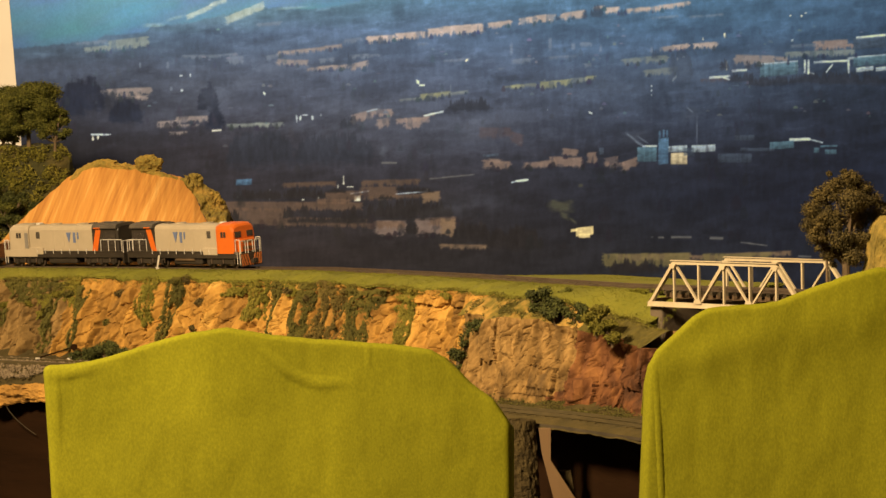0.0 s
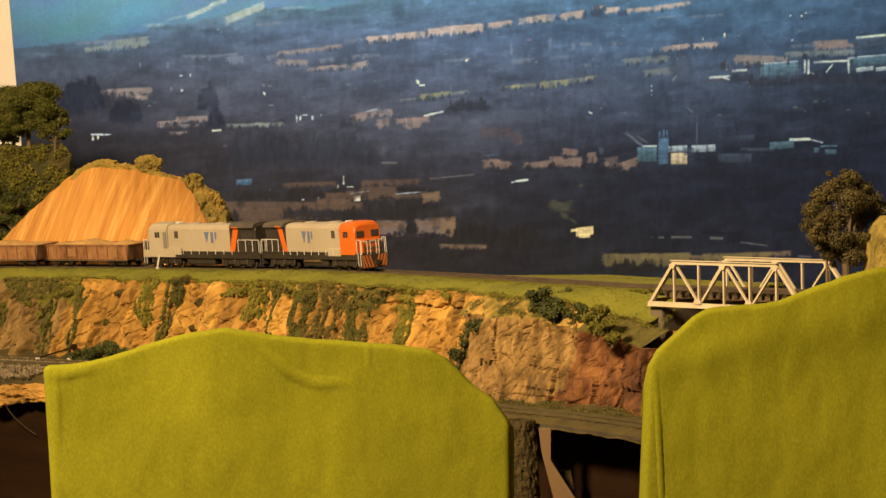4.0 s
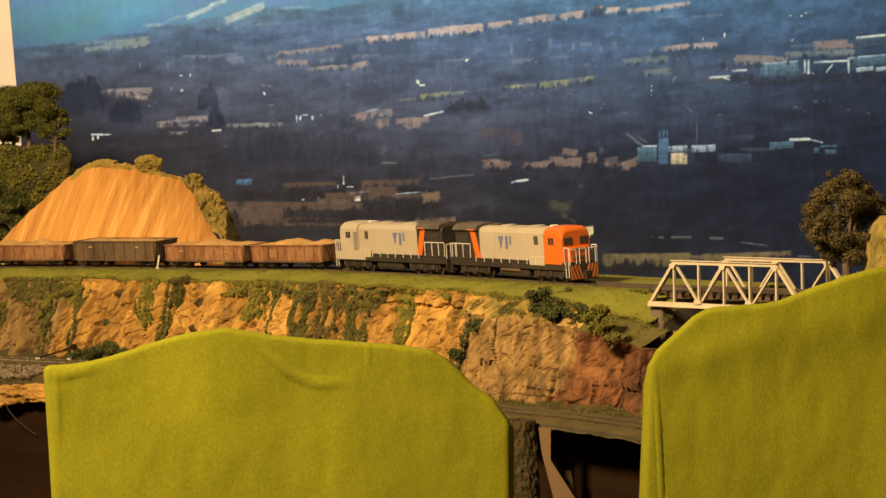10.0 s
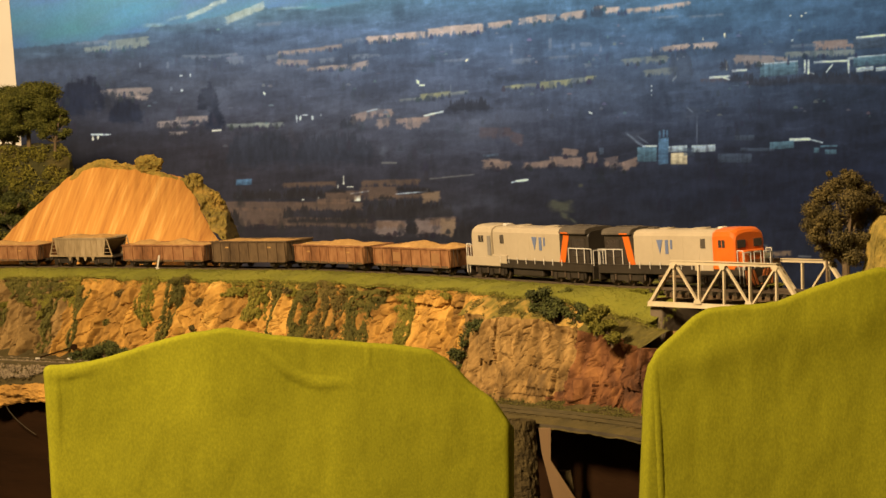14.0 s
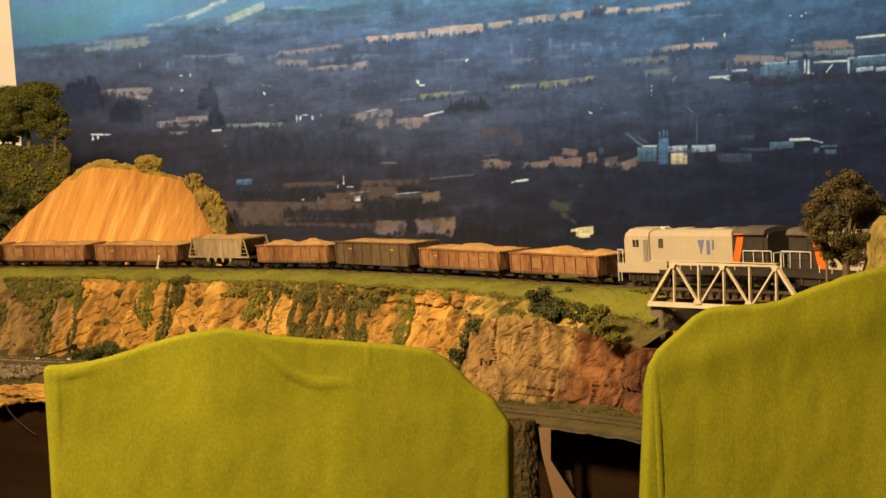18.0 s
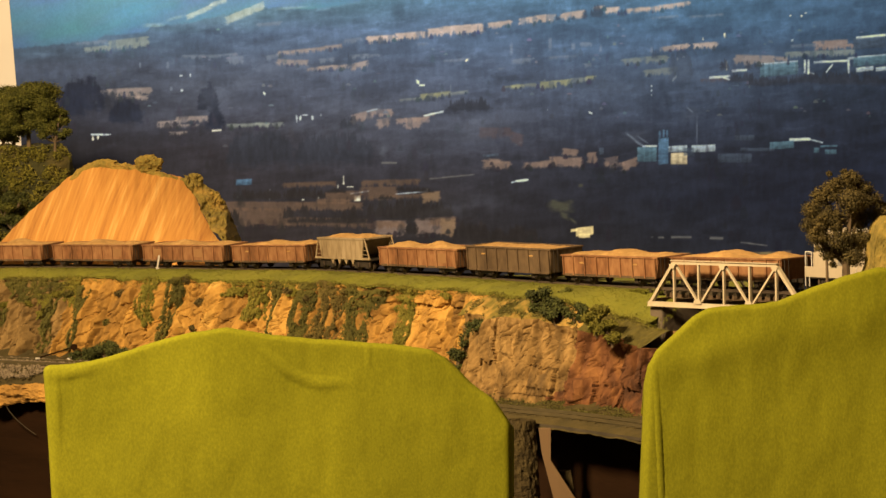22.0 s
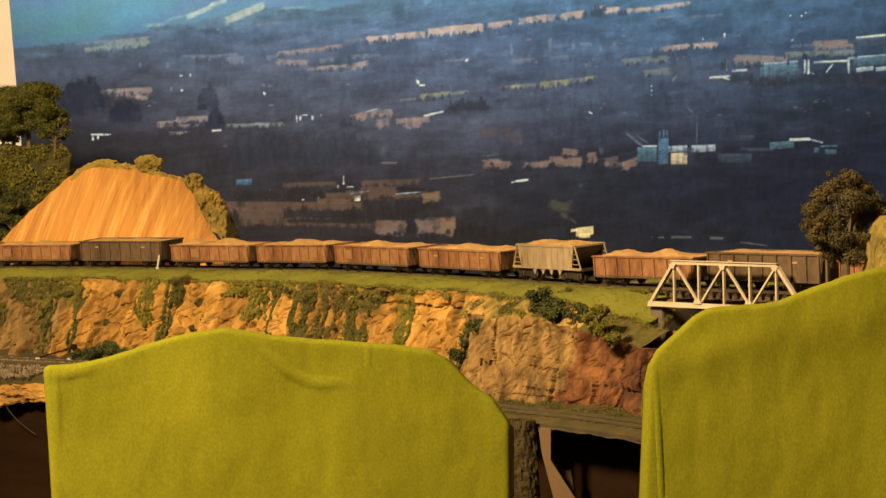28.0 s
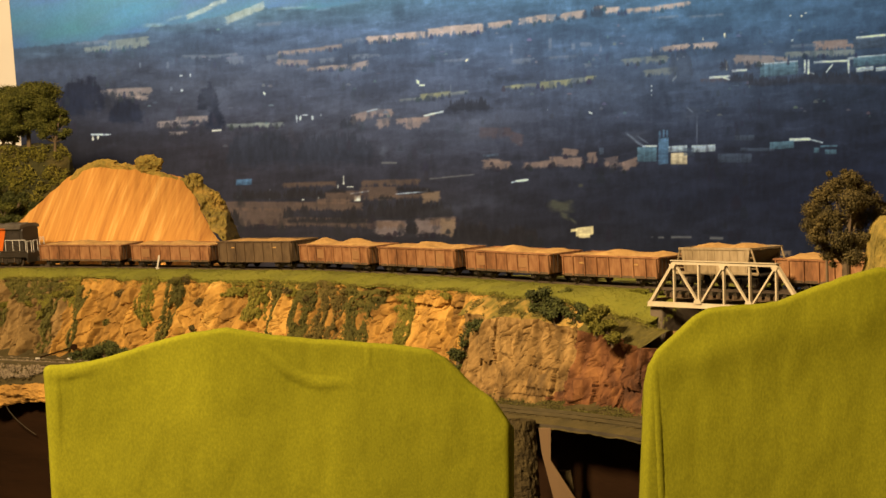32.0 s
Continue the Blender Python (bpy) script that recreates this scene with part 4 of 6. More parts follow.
def hopper():
    """A pale hopper wagon, its end sheets sloping in under open braced end frames."""
    w = empty("hopper_wagon")
    half, lo, hi = 0.0150, 0.0128, 0.0300
    for k in (-1, 1):
        part("side_panel", prism(bmesh.new(), [(-0.0335, lo), (0.0335, lo), (0.0372, hi), (-0.0372, hi)], k * half - 0.0006, k * half + 0.0006), "hopper", w)
        part("slope_sheet", bar(bmesh.new(), (k * 0.018, 0, lo), (k * 0.0372, 0, hi - 0.002), 2 * half - 0.001, 0.0010, (hi - lo, 0, -k * 0.02)), "hopper", w, "pale sloping end sheet")
        part("top_rim", box(bmesh.new(), -0.0385, 0.0385, k * half - 0.0012, k * half + 0.0012, hi - 0.0010, hi + 0.0006), "hopper", w)
        part("end_rim", box(bmesh.new(), k * 0.0375 - 0.001, k * 0.0375 + 0.001, -half, half, hi - 0.0010, hi + 0.0004), "hopper", w)
        part("side_sill", box(bmesh.new(), -0.0450, 0.0450, k * 0.0148 - 0.0008, k * 0.0148 + 0.0008, 0.0108, 0.0128, bevel=0.0002), "hopper", w, "pale frame sill")
    part("hopper_floor", box(bmesh.new(), -0.020, 0.020, -half * 0.9, half * 0.9, lo - 0.001, lo + 0.001), "dark_oxide", w)
    part("underframe", box(bmesh.new(), -0.0455, 0.0455, -0.0135, 0.0135, 0.0098, 0.0112, bevel=0.0003), "black", w)
    for i in range(9):
        x = -0.032 + 0.008 * i
        for k in (-1, 1):
            part("rib", box(bmesh.new(), x - 0.0003, x + 0.0003, k * half - 0.0009, k * half + 0.0009, lo, hi - 0.001), "hopper", w)
    for k in (-1, 1):
        for y in (-0.0148, 0.0148):
            part("end_brace", rod(bmesh.new(), (k * 0.0445, y, 0.0118), (k * 0.0380, y, hi), 0.0007, 6), "hopper", w)
            part("corner_post", rod(bmesh.new(), (k * 0.0300, y, 0.0118), (k * 0.0370, y, hi), 0.0005, 6), "hopper", w)
            for z, x0, x1 in ((0.0155, 0.0432, 0.0345), (0.0195, 0.0416, 0.0356), (0.0235, 0.0402, 0.0364)):
                part("ladder_rung", rod(bmesh.new(), (k * x0, y, z), (k * x1, y, z), 0.00032, 5), "hopper", w)
        bogie(w, k * 0.0285, 2, 0.0050, 0.0185)
        part("coupler", box(bmesh.new(), k * 0.0475 - 0.004, k * 0.0475 + 0.004, -0.0015, 0.0015, 0.0060, 0.0085), "black", w)
    for x in (-0.016, -0.005, 0.006, 0.017):
        part("outlet", prism(bmesh.new(), [(x - 0.0006, 0.0066), (x + 0.0006, 0.0066), (x + 0.0026, 0.0107), (x - 0.0026, 0.0107)], -0.0150, -0.0136), "hopper", w)
    for x in (-0.008, 0.008):
        part("chute", prism(bmesh.new(), [(x - 0.0025, 0.0040), (x + 0.0025, 0.0040), (x + 0.0060, 0.0098), (x - 0.0060, 0.0098)], -0.008, 0.008), "dark_oxide", w)

    def load_point(u, v):
        x, y = -0.0365 + 0.073 * u, -half + 0.0008 + (2 * half - 0.0016) * v
        taper = min(1, 9 * min(u, 1 - u)) * math.sin(math.pi * v) ** 0.6 if 0 < v < 1 else 0
        return (x, y, hi - 0.0012 + 0.0042 * taper * (0.35 + 0.65 * abs(math.sin(u * math.pi * 2))) + 0.0006 * fbm(u * 22, v * 9, 4))
    part("ore_load", sheet(60, 16, load_point), "load", w, "pale brown heaped ore", smooth=True)
    return w


def recolour(ob, swaps):
    for child in ob.children_recursive:
        if child.data and child.name.split(".")[0] in swaps:
            child.data = child.data.copy()
            child.data.materials[0] = M[swaps[child.name.split(".")[0]]]


M["cab"], M["cab_nose"] = M["orange"], M["orange"]
M["chevron"] = material("chevron_paint", [(0.30, 0.085, 0.02), (0.38, 0.13, 0.04)], 60, rough=0.6, bump=0)
M["door_shade"] = material("shaded_grey_paint", [(0.13, 0.12, 0.105), (0.18, 0.165, 0.145)], 40, rough=0.5, bump=0.05)
lead = tagged(locomotive(-0.010, False, 0.0), "leading diesel locomotive, grey hood, orange cab, black end", "locomotive", "locomotives of the train")
lead.matrix_basis = Matrix()
second = locomotive(-0.016, True, 0.0055)
recolour(second, {"cab": "grey", "nose": "grey"})
tagged(second, "trailing diesel locomotive, grey cab, black and orange end", "locomotive", "locomotives of the train")
third = copy_thing(second, Matrix())
tagged(third, "helper diesel locomotive in the middle of the train, grey and black", "locomotive")

# wagons: ends along the train, measured back from the front coupler's zero
ENDS = [-0.1835, -0.315, -0.446, -0.577, -0.709, -0.817, -0.950, -1.083, -1.213, -1.344, -1.474, -1.603, -1.736]
KINDS = "oodohoooodoo"
SPEED = 0.05035
train = [(lead, 0.1110, 0.185, False), (second, -0.0695, 0.185, True), (third, -1.8195, 0.185, True)]
for i, kind in enumerate(KINDS):
    span = ENDS[i] - ENDS[i + 1]
    mid = (ENDS[i] + ENDS[i + 1]) / 2 + 0.0165
    if kind == "h":
        ob = tagged(hopper(), "pale weathered hopper wagon heaped with ore", "hopper wagon", "wagons of the train")
    elif kind == "d":
        ob = tagged(wagon(span - 0.014, 0.0156, 0.0082, 0.0268, "dark_oxide", 9, 0.0020, 40 + i), "dark tall ore gondola with a level load", "ore wagon", "wagons of the train")
    else:
        ob = tagged(wagon(span - 0.015, 0.0152, 0.0080, 0.0230, "oxide", 9, (0.0056, 0.0046, 0.0040, 0.0046)[i % 4], 40 + i, ((2, 6), (), (1, 5), (6,))[i % 4]),
                    "rusty red ore gondola with ribbed sides, heaped with ore", "ore wagon", "wagons of the train")
    train.append((ob, mid, span, False))


# ---------------------------------------------------------------- what is printed on the backdrop: colour, then strips (from, to, height, depth, rise) in mm
PRINT = {
    "pink field": ((204, 178, 164), [(-98.5, -61.7, 109.4, 8.9, 2.2), (-61.7, -22.8, 113.4, 9.6, 2.9), (-20.6, -2.2, 118.5, 11.1, 1.5), (-2.9, 52.9, 120, 12.5, 5.1), (57.3, 88.9, 127.3, 8.1, 3.7), (98.4, 121.9, 132.8, 8.9, 2.9), (121.9, 146.2, 136.4, 10.3, 1.5), (152.8, 184.3, 139, 9.6, 4.4), (210, 229.1, 147, 8.1, 1.5), (237.9, 268.8, 146.7, 5.9, 2.9), (267.3, 284.9, 147.4, 7.4, 3.7), (283.5, 321.6, 151.4, 6.6, 5.1), (299.9, 320.5, 98.7, 8.1, 2.2), (324.9, 357.2, 100.9, 8.1, 2.2), (195.3, 210, 150.3, 4.4, 1.5)]),
    "tan field": ((166, 146, 136), [(-465.1, -450.4, 32.4, 11.8, 1.5), (-449.6, -442.2, 40.8, 6.6, 0.7), (-437.1, -379.7, 41.5, 8.1, 2.2), (-426.1, -393, 35.7, 8.1, 0.7), (-349, -303.4, 5.2, 8.9, 1.5), (-371.2, -347.6, 0.4, 6.6, 1.5), (-356.5, -334.4, -12.5, 4.4, 1.5), (-216.1, -173.5, 91.8, 5.9, 3.7), (-172, -130.8, 95.4, 5.9, 6.6), (-216.2, -175.7, 80.8, 7.4, -1.5), (-164.7, -120.6, 72, 5.9, 2.9), (-119.1, -98.5, 73.8, 9.6, 4.4), (-175, -155.9, 70.5, 4.4, 2.2), (283.7, 299.9, 96.5, 6.6, 2.9), (379.4, 432.3, 84.1, 12.5, -1.5), (432.3, 449.2, 85.2, 5.9, -1.5), (-371.2, -319.6, -3.3, 3.7, 1.5), (-400.4, -384.2, 33.5, 6.6, 1.5)]),
    "peach field": ((164, 138, 126), [(-119.3, -91.3, 5.5, 12.5, 8.1), (-91.3, -65.5, 14.4, 11.1, 0), (-86.9, -69.2, -0.3, 12.5, 2.9), (-61.9, -17.7, 3.3, 6.6, 2.9), (-50.1, -28, 0, 14.8, 2.2), (482.2, 526.2, 101.7, 12.5, 2.2), (526.3, 534.4, 100.9, 6.6, 0.7), (-26.5, -10.3, 9.6, 4.4, 2.9)]),
    "mill field": ((140, 116, 104), [(52.3, 87.7, -51.9, 11.1, -2.2), (60.4, 76.7, -47.8, 5.9, -0.7), (103.9, 129.7, -54.1, 8.1, 1.5), (126.1, 148.2, -53, 8.9, 2.9), (139.3, 181.3, -48.2, 12.5, -1.5), (155.5, 175.4, -36.4, 9.6, -0.7), (210.8, 227.8, -49.7, 11.1, 2.9), (233, 253.6, -56.3, 12.5, 8.1), (218.2, 235.9, -55.2, 5.9, 2.9), (188.7, 200.5, -44.1, 14.8, 0), (-89.3, -48.7, -134.9, 19.2, 0), (-35.4, 14.8, -134.1, 22.1, 3)]),
    "red field": ((84, 68, 70), [(47.1, 89.9, -11, 14.8, -1.5), (89.1, 103.9, -16.9, 16.2, -4.4), (335.5, 372.2, 56.6, 4.4, 1.5)]),
    "olive field": ((156, 154, 112), [(-30.9, 8.8, 34.9, 8.1, 3.7), (89, 122.1, 48.1, 5.2, 2.9), (125.8, 149.3, 50.3, 9.6, 1.5), (152.3, 167.7, 53.3, 8.1, 1.5), (78, 92.7, 47.8, 3, 0.7), (185.4, 197.9, 59.2, 6.6, 0.7)]),
    "pale field": ((142, 148, 138), [(-55.9, -28.7, 30.9, 3, 2.9), (-2.9, 32.4, 37.1, 3.7, 5.1), (167.7, 188.3, 56.6, 5.9, 1.5), (-282.8, -207.7, -2.5, 5.2, 2.2), (-244.5, -225.4, -1.4, 7.4, 0), (-436.6, -383.6, 101.3, 13.3, 6.6), (-466, -436.6, 96.5, 6.6, 2.9), (233.8, 261.8, 80.8, 7.4, 2.9), (261.8, 292.6, 82.6, 9.6, 2.2), (261.8, 304.5, 66.1, 8.9, 4.4), (445.5, 535.2, 90.3, 7.4, 2.9)]),
    "haze field": ((122, 132, 148), [(-282.3, -260.3, 82.6, 9.6, 0.7), (-241.7, -210.1, 128.4, 4.4, 2.9), (-477, -436.6, 103.1, 5.2, 4.4), (-127.9, -105.8, 107.2, 5.9, 2.9), (-120.6, -97, 87, 6.6, 1.5), (-337.5, -307.3, 87, 5.2, 0.7), (0.7, 35.3, 81.5, 3, 2.9), (136.8, 175, 85.6, 3.7, 2.9), (-33.8, -19.8, 103.5, 3, 1.5), (268.8, 305.5, 137.2, 3, 2.9), (320.2, 364.3, 138.6, 3, 3.7), (89, 114.7, 81.2, 6.6, 1.5), (179.3, 192.6, 103.5, 5.9, 0), (452.8, 485.8, 100.9, 3.7, 2.2), (-160.3, -141.2, 81.5, 5.9, 2.2), (-94.8, -83.8, 88.5, 3.7, 0.7), (-230.9, -214.7, 85.6, 5.2, 3.7), (183.8, 192.7, 76.4, 5.9, 0), (-308.1, -267.6, 87.4, 4.4, 2.9), (70.6, 79.4, 71.6, 2.2, 0.7)]),
    "snow slope": ((205, 204, 180), [(-282.1, -232, 134.2, 10.3, 20.5), (-333.5, -301.1, 138.3, 6.6, 13.9), (-302.5, -280.5, 154, 5.9, 7.3)]),
    "cloud edge": ((140, 168, 176), [(-392.3, -361.4, 127.7, 5.9, 1.5), (-223.2, -164.5, 148.9, 4.4, 4.4), (-361.4, -333.4, 133.9, 5.2, 7.3)]),
    "white roof": ((212, 224, 234), [(-458.9, -433.1, -13.6, 2.2, 0), (346.5, 373.7, 60.3, 3, 2.2), (375.8, 395.7, 69.1, 3, 1.5), (492.7, 526.5, 81, 2.6, 1.5), (526.5, 529.1, 74.9, 17.7, 0), (469.9, 472.1, 74.9, 17.7, 0), (474.3, 476.9, 74.2, 19.2, 0), (475.1, 483.2, 67.2, 2.2, -2.2), (537.2, 576.1, 111.9, 3.7, 3.7), (451.6, 478.8, -20.2, 3.7, 0.7), (94.4, 111.4, -74.3, 3, 1.5), (298.7, 304.5, 57, 3.7, 5.9), (498.7, 507.4, 67.6, 3, 10.3), (260.1, 279.3, -29.2, 2.6, 0.7), (-121, -96.6, -90.8, 1.8, 3.7), (-62, -19.9, -91.2, 1.3, 3.7), (364.8, 373.7, 60.6, 2.2, -2.9), (-25, 0.7, 10.7, 2.2, 5.9)]),
    "grey roof": ((158, 172, 182), [(412.5, 461.8, 77.1, 3, 4.4), (537.6, 560.4, 70.5, 5.9, 2.2), (563.3, 576.6, 70.9, 5.2, 1.5), (294, 318.3, -32.7, 8.1, 1.5), (324.2, 355.2, -32.3, 8.9, 1.5), (526.4, 576.4, 85.2, 3, 4.4), (482.4, 494.1, 80.1, 3, 0.7), (456.7, 461.8, 73.5, 8.9, 0), (-100.1, -85.4, 15.8, 2.2, 3.7), (478.9, 495.1, -20, 1.8, -4.4), (89.2, 95.9, -76.2, 2.2, 1.5), (452.7, 455.7, 108.6, 3, 0)]),
    "white spot": ((212, 222, 232), [(-191.4, -189.6, 7.4, 8.9, -1.5), (-187, -184.8, 7, 6.6, 1.5), (-183.3, -176, 11.8, 1.5, 0), (-171.6, -168.6, 8.9, 5.9, -1.5), (-159.8, -158.3, 11.8, 3, 0), (-234, -231.1, 40.8, 3.7, -2.2), (-34.6, -30.9, 55.9, 4.4, -2.2), (-30.9, -23.5, 50.3, 2.2, 0.7), (189.9, 195.1, 15.8, 2.2, -2.2), (135.5, 136.9, 18.4, 1.5, 0), (270.8, 272.2, 49.6, 2.2, 0), (270.8, 272.3, 43.7, 2.2, 0), (270.8, 272.3, 37.9, 2.2, 0), (-341.4, -338.5, 44.1, 3, 0), (-342.8, -339.1, 62.8, 2.2, 0), (-329.5, -328.1, 63.6, 3.7, 0), (-227.2, -225.7, -86.1, 3, 0), (-227.2, -225.8, -97.6, 2.2, 0)]),
    "lit spot": ((228, 222, 200), [(-184.4, -181.5, -98.3, 2.2, 0), (-163.8, -161.6, -95, 4.4, 0), (-137.9, -136.4, -81.3, 5.2, 0), (-130.5, -129, -72.9, 11.8, 0), (-115.8, -107.7, -96.5, 7.4, 0), (-21.4, -19.9, -85.8, 3.7, 0), (-268.5, -267.1, -95, 3, 0), (337.3, 338.8, 110.8, 3, 0), (365.2, 367.4, 115.2, 5.9, 0), (368.4, 369.9, 75.7, 11.8, 0), (450.2, 452.4, 140.5, 2.2, 0.7), (464.9, 467.1, 140.5, 2.2, 0), (470, 473, 143.8, 1.5, 0.7), (29.4, 32.4, 82.3, 3, 1.5), (-457.5, -455.3, -18, 6.6, 0), (-450.8, -448.6, -17.3, 5.2, 0), (-125.4, -117.3, -81.7, 1.5, 0), (-301.2, -288.7, -8.4, 2.2, 0.7)]),
    "smoke column": ((128, 140, 160), [(237.2, 253.4, -10.6, 3.7, -11.8), (247.5, 268.2, -19.8, 4.4, -13.2), (251.9, 269.7, -14.7, 3.0, -11.8), (315.0, 328.4, 23.9, 5.2, -10.3), (86.7, 91.1, 97.6, 19.2, 0), (136.7, 141.9, 104.2, 19.2, 0), (166.1, 172.7, 100.2, 11.1, 0), (9.6, 11, 47, 8.9, 0), (202.9, 207.3, 97.6, 10.3, 1.5), (269, 273.5, 96.9, 11.8, 0), (330, 332.2, -9.5, 41.3, 0), (-2.9, -0.7, 42.6, 5.9, 0), (-356.1, -351.7, 46.3, 7.4, 0), (-395.6, -392.7, 77.1, 7.4, 0), (-360.3, -355.9, 76.4, 11.8, 1.5)]),
    "cream wall": ((244, 216, 150), [(173.5, 196.4, -141.2, 11.1, 3), (177.2, 192, -144.8, 6.6, 0), (166.9, 175.7, -138.9, 3.7, 0.7)]),
    "blue shed": ((78, 106, 122), [(412.6, 461.8, 69.1, 16.2, 3.7), (425.9, 457.5, -28.3, 9.6, 2.2), (253.5, 278.6, -39.7, 19.2, 0.7), (533.8, 576.4, 80.1, 11.8, 3.7), (483.4, 490.8, -34.2, 6.6, 0), (492.2, 514.3, -29, 2.2, 0.7), (498.2, 512.9, -36, 5.9, 0)]),
    "blue tower": ((76, 106, 134), [(280.8, 294, -36, 33.9, 1.5), (281.4, 283.6, -14.7, 11.8, 0), (286.5, 288.7, -13.2, 11.8, 0), (291, 293.2, -13.9, 11.8, 0), (-269.9, -249.3, -75.8, 7.4, 0.7)]),
    "tan hall": ((196, 178, 142), [(297, 318.4, -44.9, 14.8, 0)]),
    "dim shed": ((70, 82, 98), [(380.1, 405.9, -18, 6.6, 0.7), (387.6, 431.8, -33.1, 4.4, 0), (358.2, 402.4, -44.1, 11.8, 0), (533.6, 576.2, 104.2, 14.8, 2.9), (52.3, 72.2, -41.2, 3, 1.5), (313.9, 327.2, -36, 10.3, 0), (203.4, 209.3, -35.3, 8.9, 0), (56, 64.9, -41.9, 3, 1.5)]),
    "brown field": ((110, 84, 66), [(-289.3, -106.3, -106.8, 11.8, -0.7), (-289.3, -200.8, -120.8, 23.6, -1.5), (-205.9, -91.5, -126.7, 11.8, -3), (-209.5, -138.6, -79.9, 6.6, 2.2), (-106.2, -31, -77.7, 8.1, 2.2), (-154.2, -104.8, -94.6, 12.5, 2.2), (-106.2, -60.5, -89.8, 16.2, 0.7), (-95.2, -17.7, -97.2, 5.9, 4.4), (-95.2, -50.2, -131.9, 10.3, 0), (-17.7, 16.2, -128.2, 11.8, 1.5), (-165.3, -121, -100.9, 7.4, 0)]),
    "dry field": ((138, 110, 84), [(-26.6, -3.7, -96.5, 14.8, 2.2), (-3, 15.5, -134.1, 23.6, -1.5), (-3, 57.6, -159.6, 6.6, -0.7), (304.4, 323.6, -175.5, 13.3, 0.7), (367.9, 455.1, -172.2, 6.6, 3.7), (226.1, 304.4, -174.8, 10.3, 0.7), (323.6, 369.4, -174.8, 7.4, 0)]),
    "olive strip field": ((118, 104, 66), [(208.4, 323.6, -177.8, 17.7, 1.5), (339.9, 369.4, -174.8, 11.8, 0.7), (366.5, 430.0, -174.1, 8.9, 3.0)]),
    "grey strip": ((122, 118, 112), [(281.4, 288.7, -147.8, 2.2, 0), (298.3, 324.9, -147.4, 3, 0), (348.6, 366.3, -148.5, 3.7, -0.7), (388.5, 424, -154.1, 1.5, -4.4), (-17.7, 41.3, -71.4, 1.5, 5.9), (-80.3, -60.4, -50.4, 2.2, 0), (464, 481.7, -172.2, 2.2, -0.7), (271.8, 274.7, -147.4, 1.5, 0)]),
    "scrub": ((92, 90, 68), [(134.3, 174.1, -106.1, 17.7, 0), (152, 166.8, -117.1, 10.3, -5.9), (163.1, 175.7, -120.8, 5.9, -8.9), (175.5, 184.4, -80.2, 5.9, 0)]),
    "hazy wood": ((60, 72, 92), [(-88.2, -75, 108.6, 11.8, 1.5), (52.2, 58, 126.9, 13.3, 0), (145.4, 153.5, 139.7, 11.1, 0), (164.5, 170.4, 138.3, 6.6, 0), (179.9, 188.7, 143, 13.3, 1.5), (190.9, 210, 147.4, 19.2, 1.5), (227.7, 239.4, 147.4, 16.2, 0), (-23.5, -19.1, 119.2, 11.1, 0), (293.4, 325, 75.7, 48.7, 2.9), (269.1, 280.8, 91.8, 16.2, 0), (-126.5, -117.6, 83, 25.1, 1.5), (201.6, 214.1, 56.6, 22.1, 1.5), (147.9, 153, 53.7, 7.4, 0), (188.3, 203, 55.1, 16.2, 1.5)]),
    "dark wood": ((44, 48, 59), [(-494.5, -443, 40.1, 40.6, 0), (-319.4, -292.9, 33.5, 33.2, 1.5), (-503.4, -466.6, 29.4, 29.5, 0), (-432.9, -393.1, 16.9, 36.9, 1.5), (-306.3, -284.2, 8.9, 26.6, 0), (360.3, 372.1, 77.9, 16.2, 0), (392.7, 400.8, 77.5, 12.5, 0), (449.4, 576.7, 61, 19.2, 0), (-283, -194.5, -31.6, 51.6, 1.5), (-194.5, -91.4, -32.3, 44.3, 4.4), (394.3, 453.1, 55.1, 14.8, 3.7), (-135.5, -106, 1.5, 19.2, 3.7), (0.7, 63.3, 25, 20.7, 2.9), (372.2, 416.3, 61.7, 14.8, -1.5)]),
    "shade wood": ((30, 36, 52), [(-497.4, -440.1, 40.4, 42.8, -1.5), (-506.4, -466.7, 26.5, 35.4, 0.0), (-434.3, -391.6, 16.9, 33.9, 1.5), (-320.9, -291.4, 34.6, 33.9, 0.0), (-307.8, -282.7, 8.1, 28.0, 0.0)]),
    # The third strip paints the spoil heap's shadow on the backdrop.
    "near wood": ((40, 36, 37), [(217.3, 254.2, -186.7, 25.1, 3.0), (252.7, 282.3, -182.9, 22.1, -1.5), (-281.2, -264.2, -120.1, 25.1, -1.5), (-211.1, -194.1, -114.2, 22.1, 0), (-205.2, -90.1, -123.8, 11.8, 0), (-187.4, -175.6, -109.8, 22.1, 0), (-132.8, -104.8, -116.4, 23.6, 0), (-101.8, -62, -113.4, 26.6, 3), (-69.4, -23.6, -109.8, 32.5, 0), (-31, 13.3, -112, 26.6, 3), (-275.9, -209.5, -90.6, 16.2, -0.7), (-211, -150.5, -89.1, 16.2, 0), (-154.2, -126.9, -86.1, 7.4, 0), (-62, -10.3, -83.2, 7.4, -3), (-85.6, -62, -95, 5.9, 0), (11.8, 63.5, -140.8, 33.9, 0), (-50.9, -32.5, -133.4, 19.2, 0), (57.6, 130, -148.2, 36.9, 0), (224.7, 255.7, -185.9, 14.8, 0)]),
}
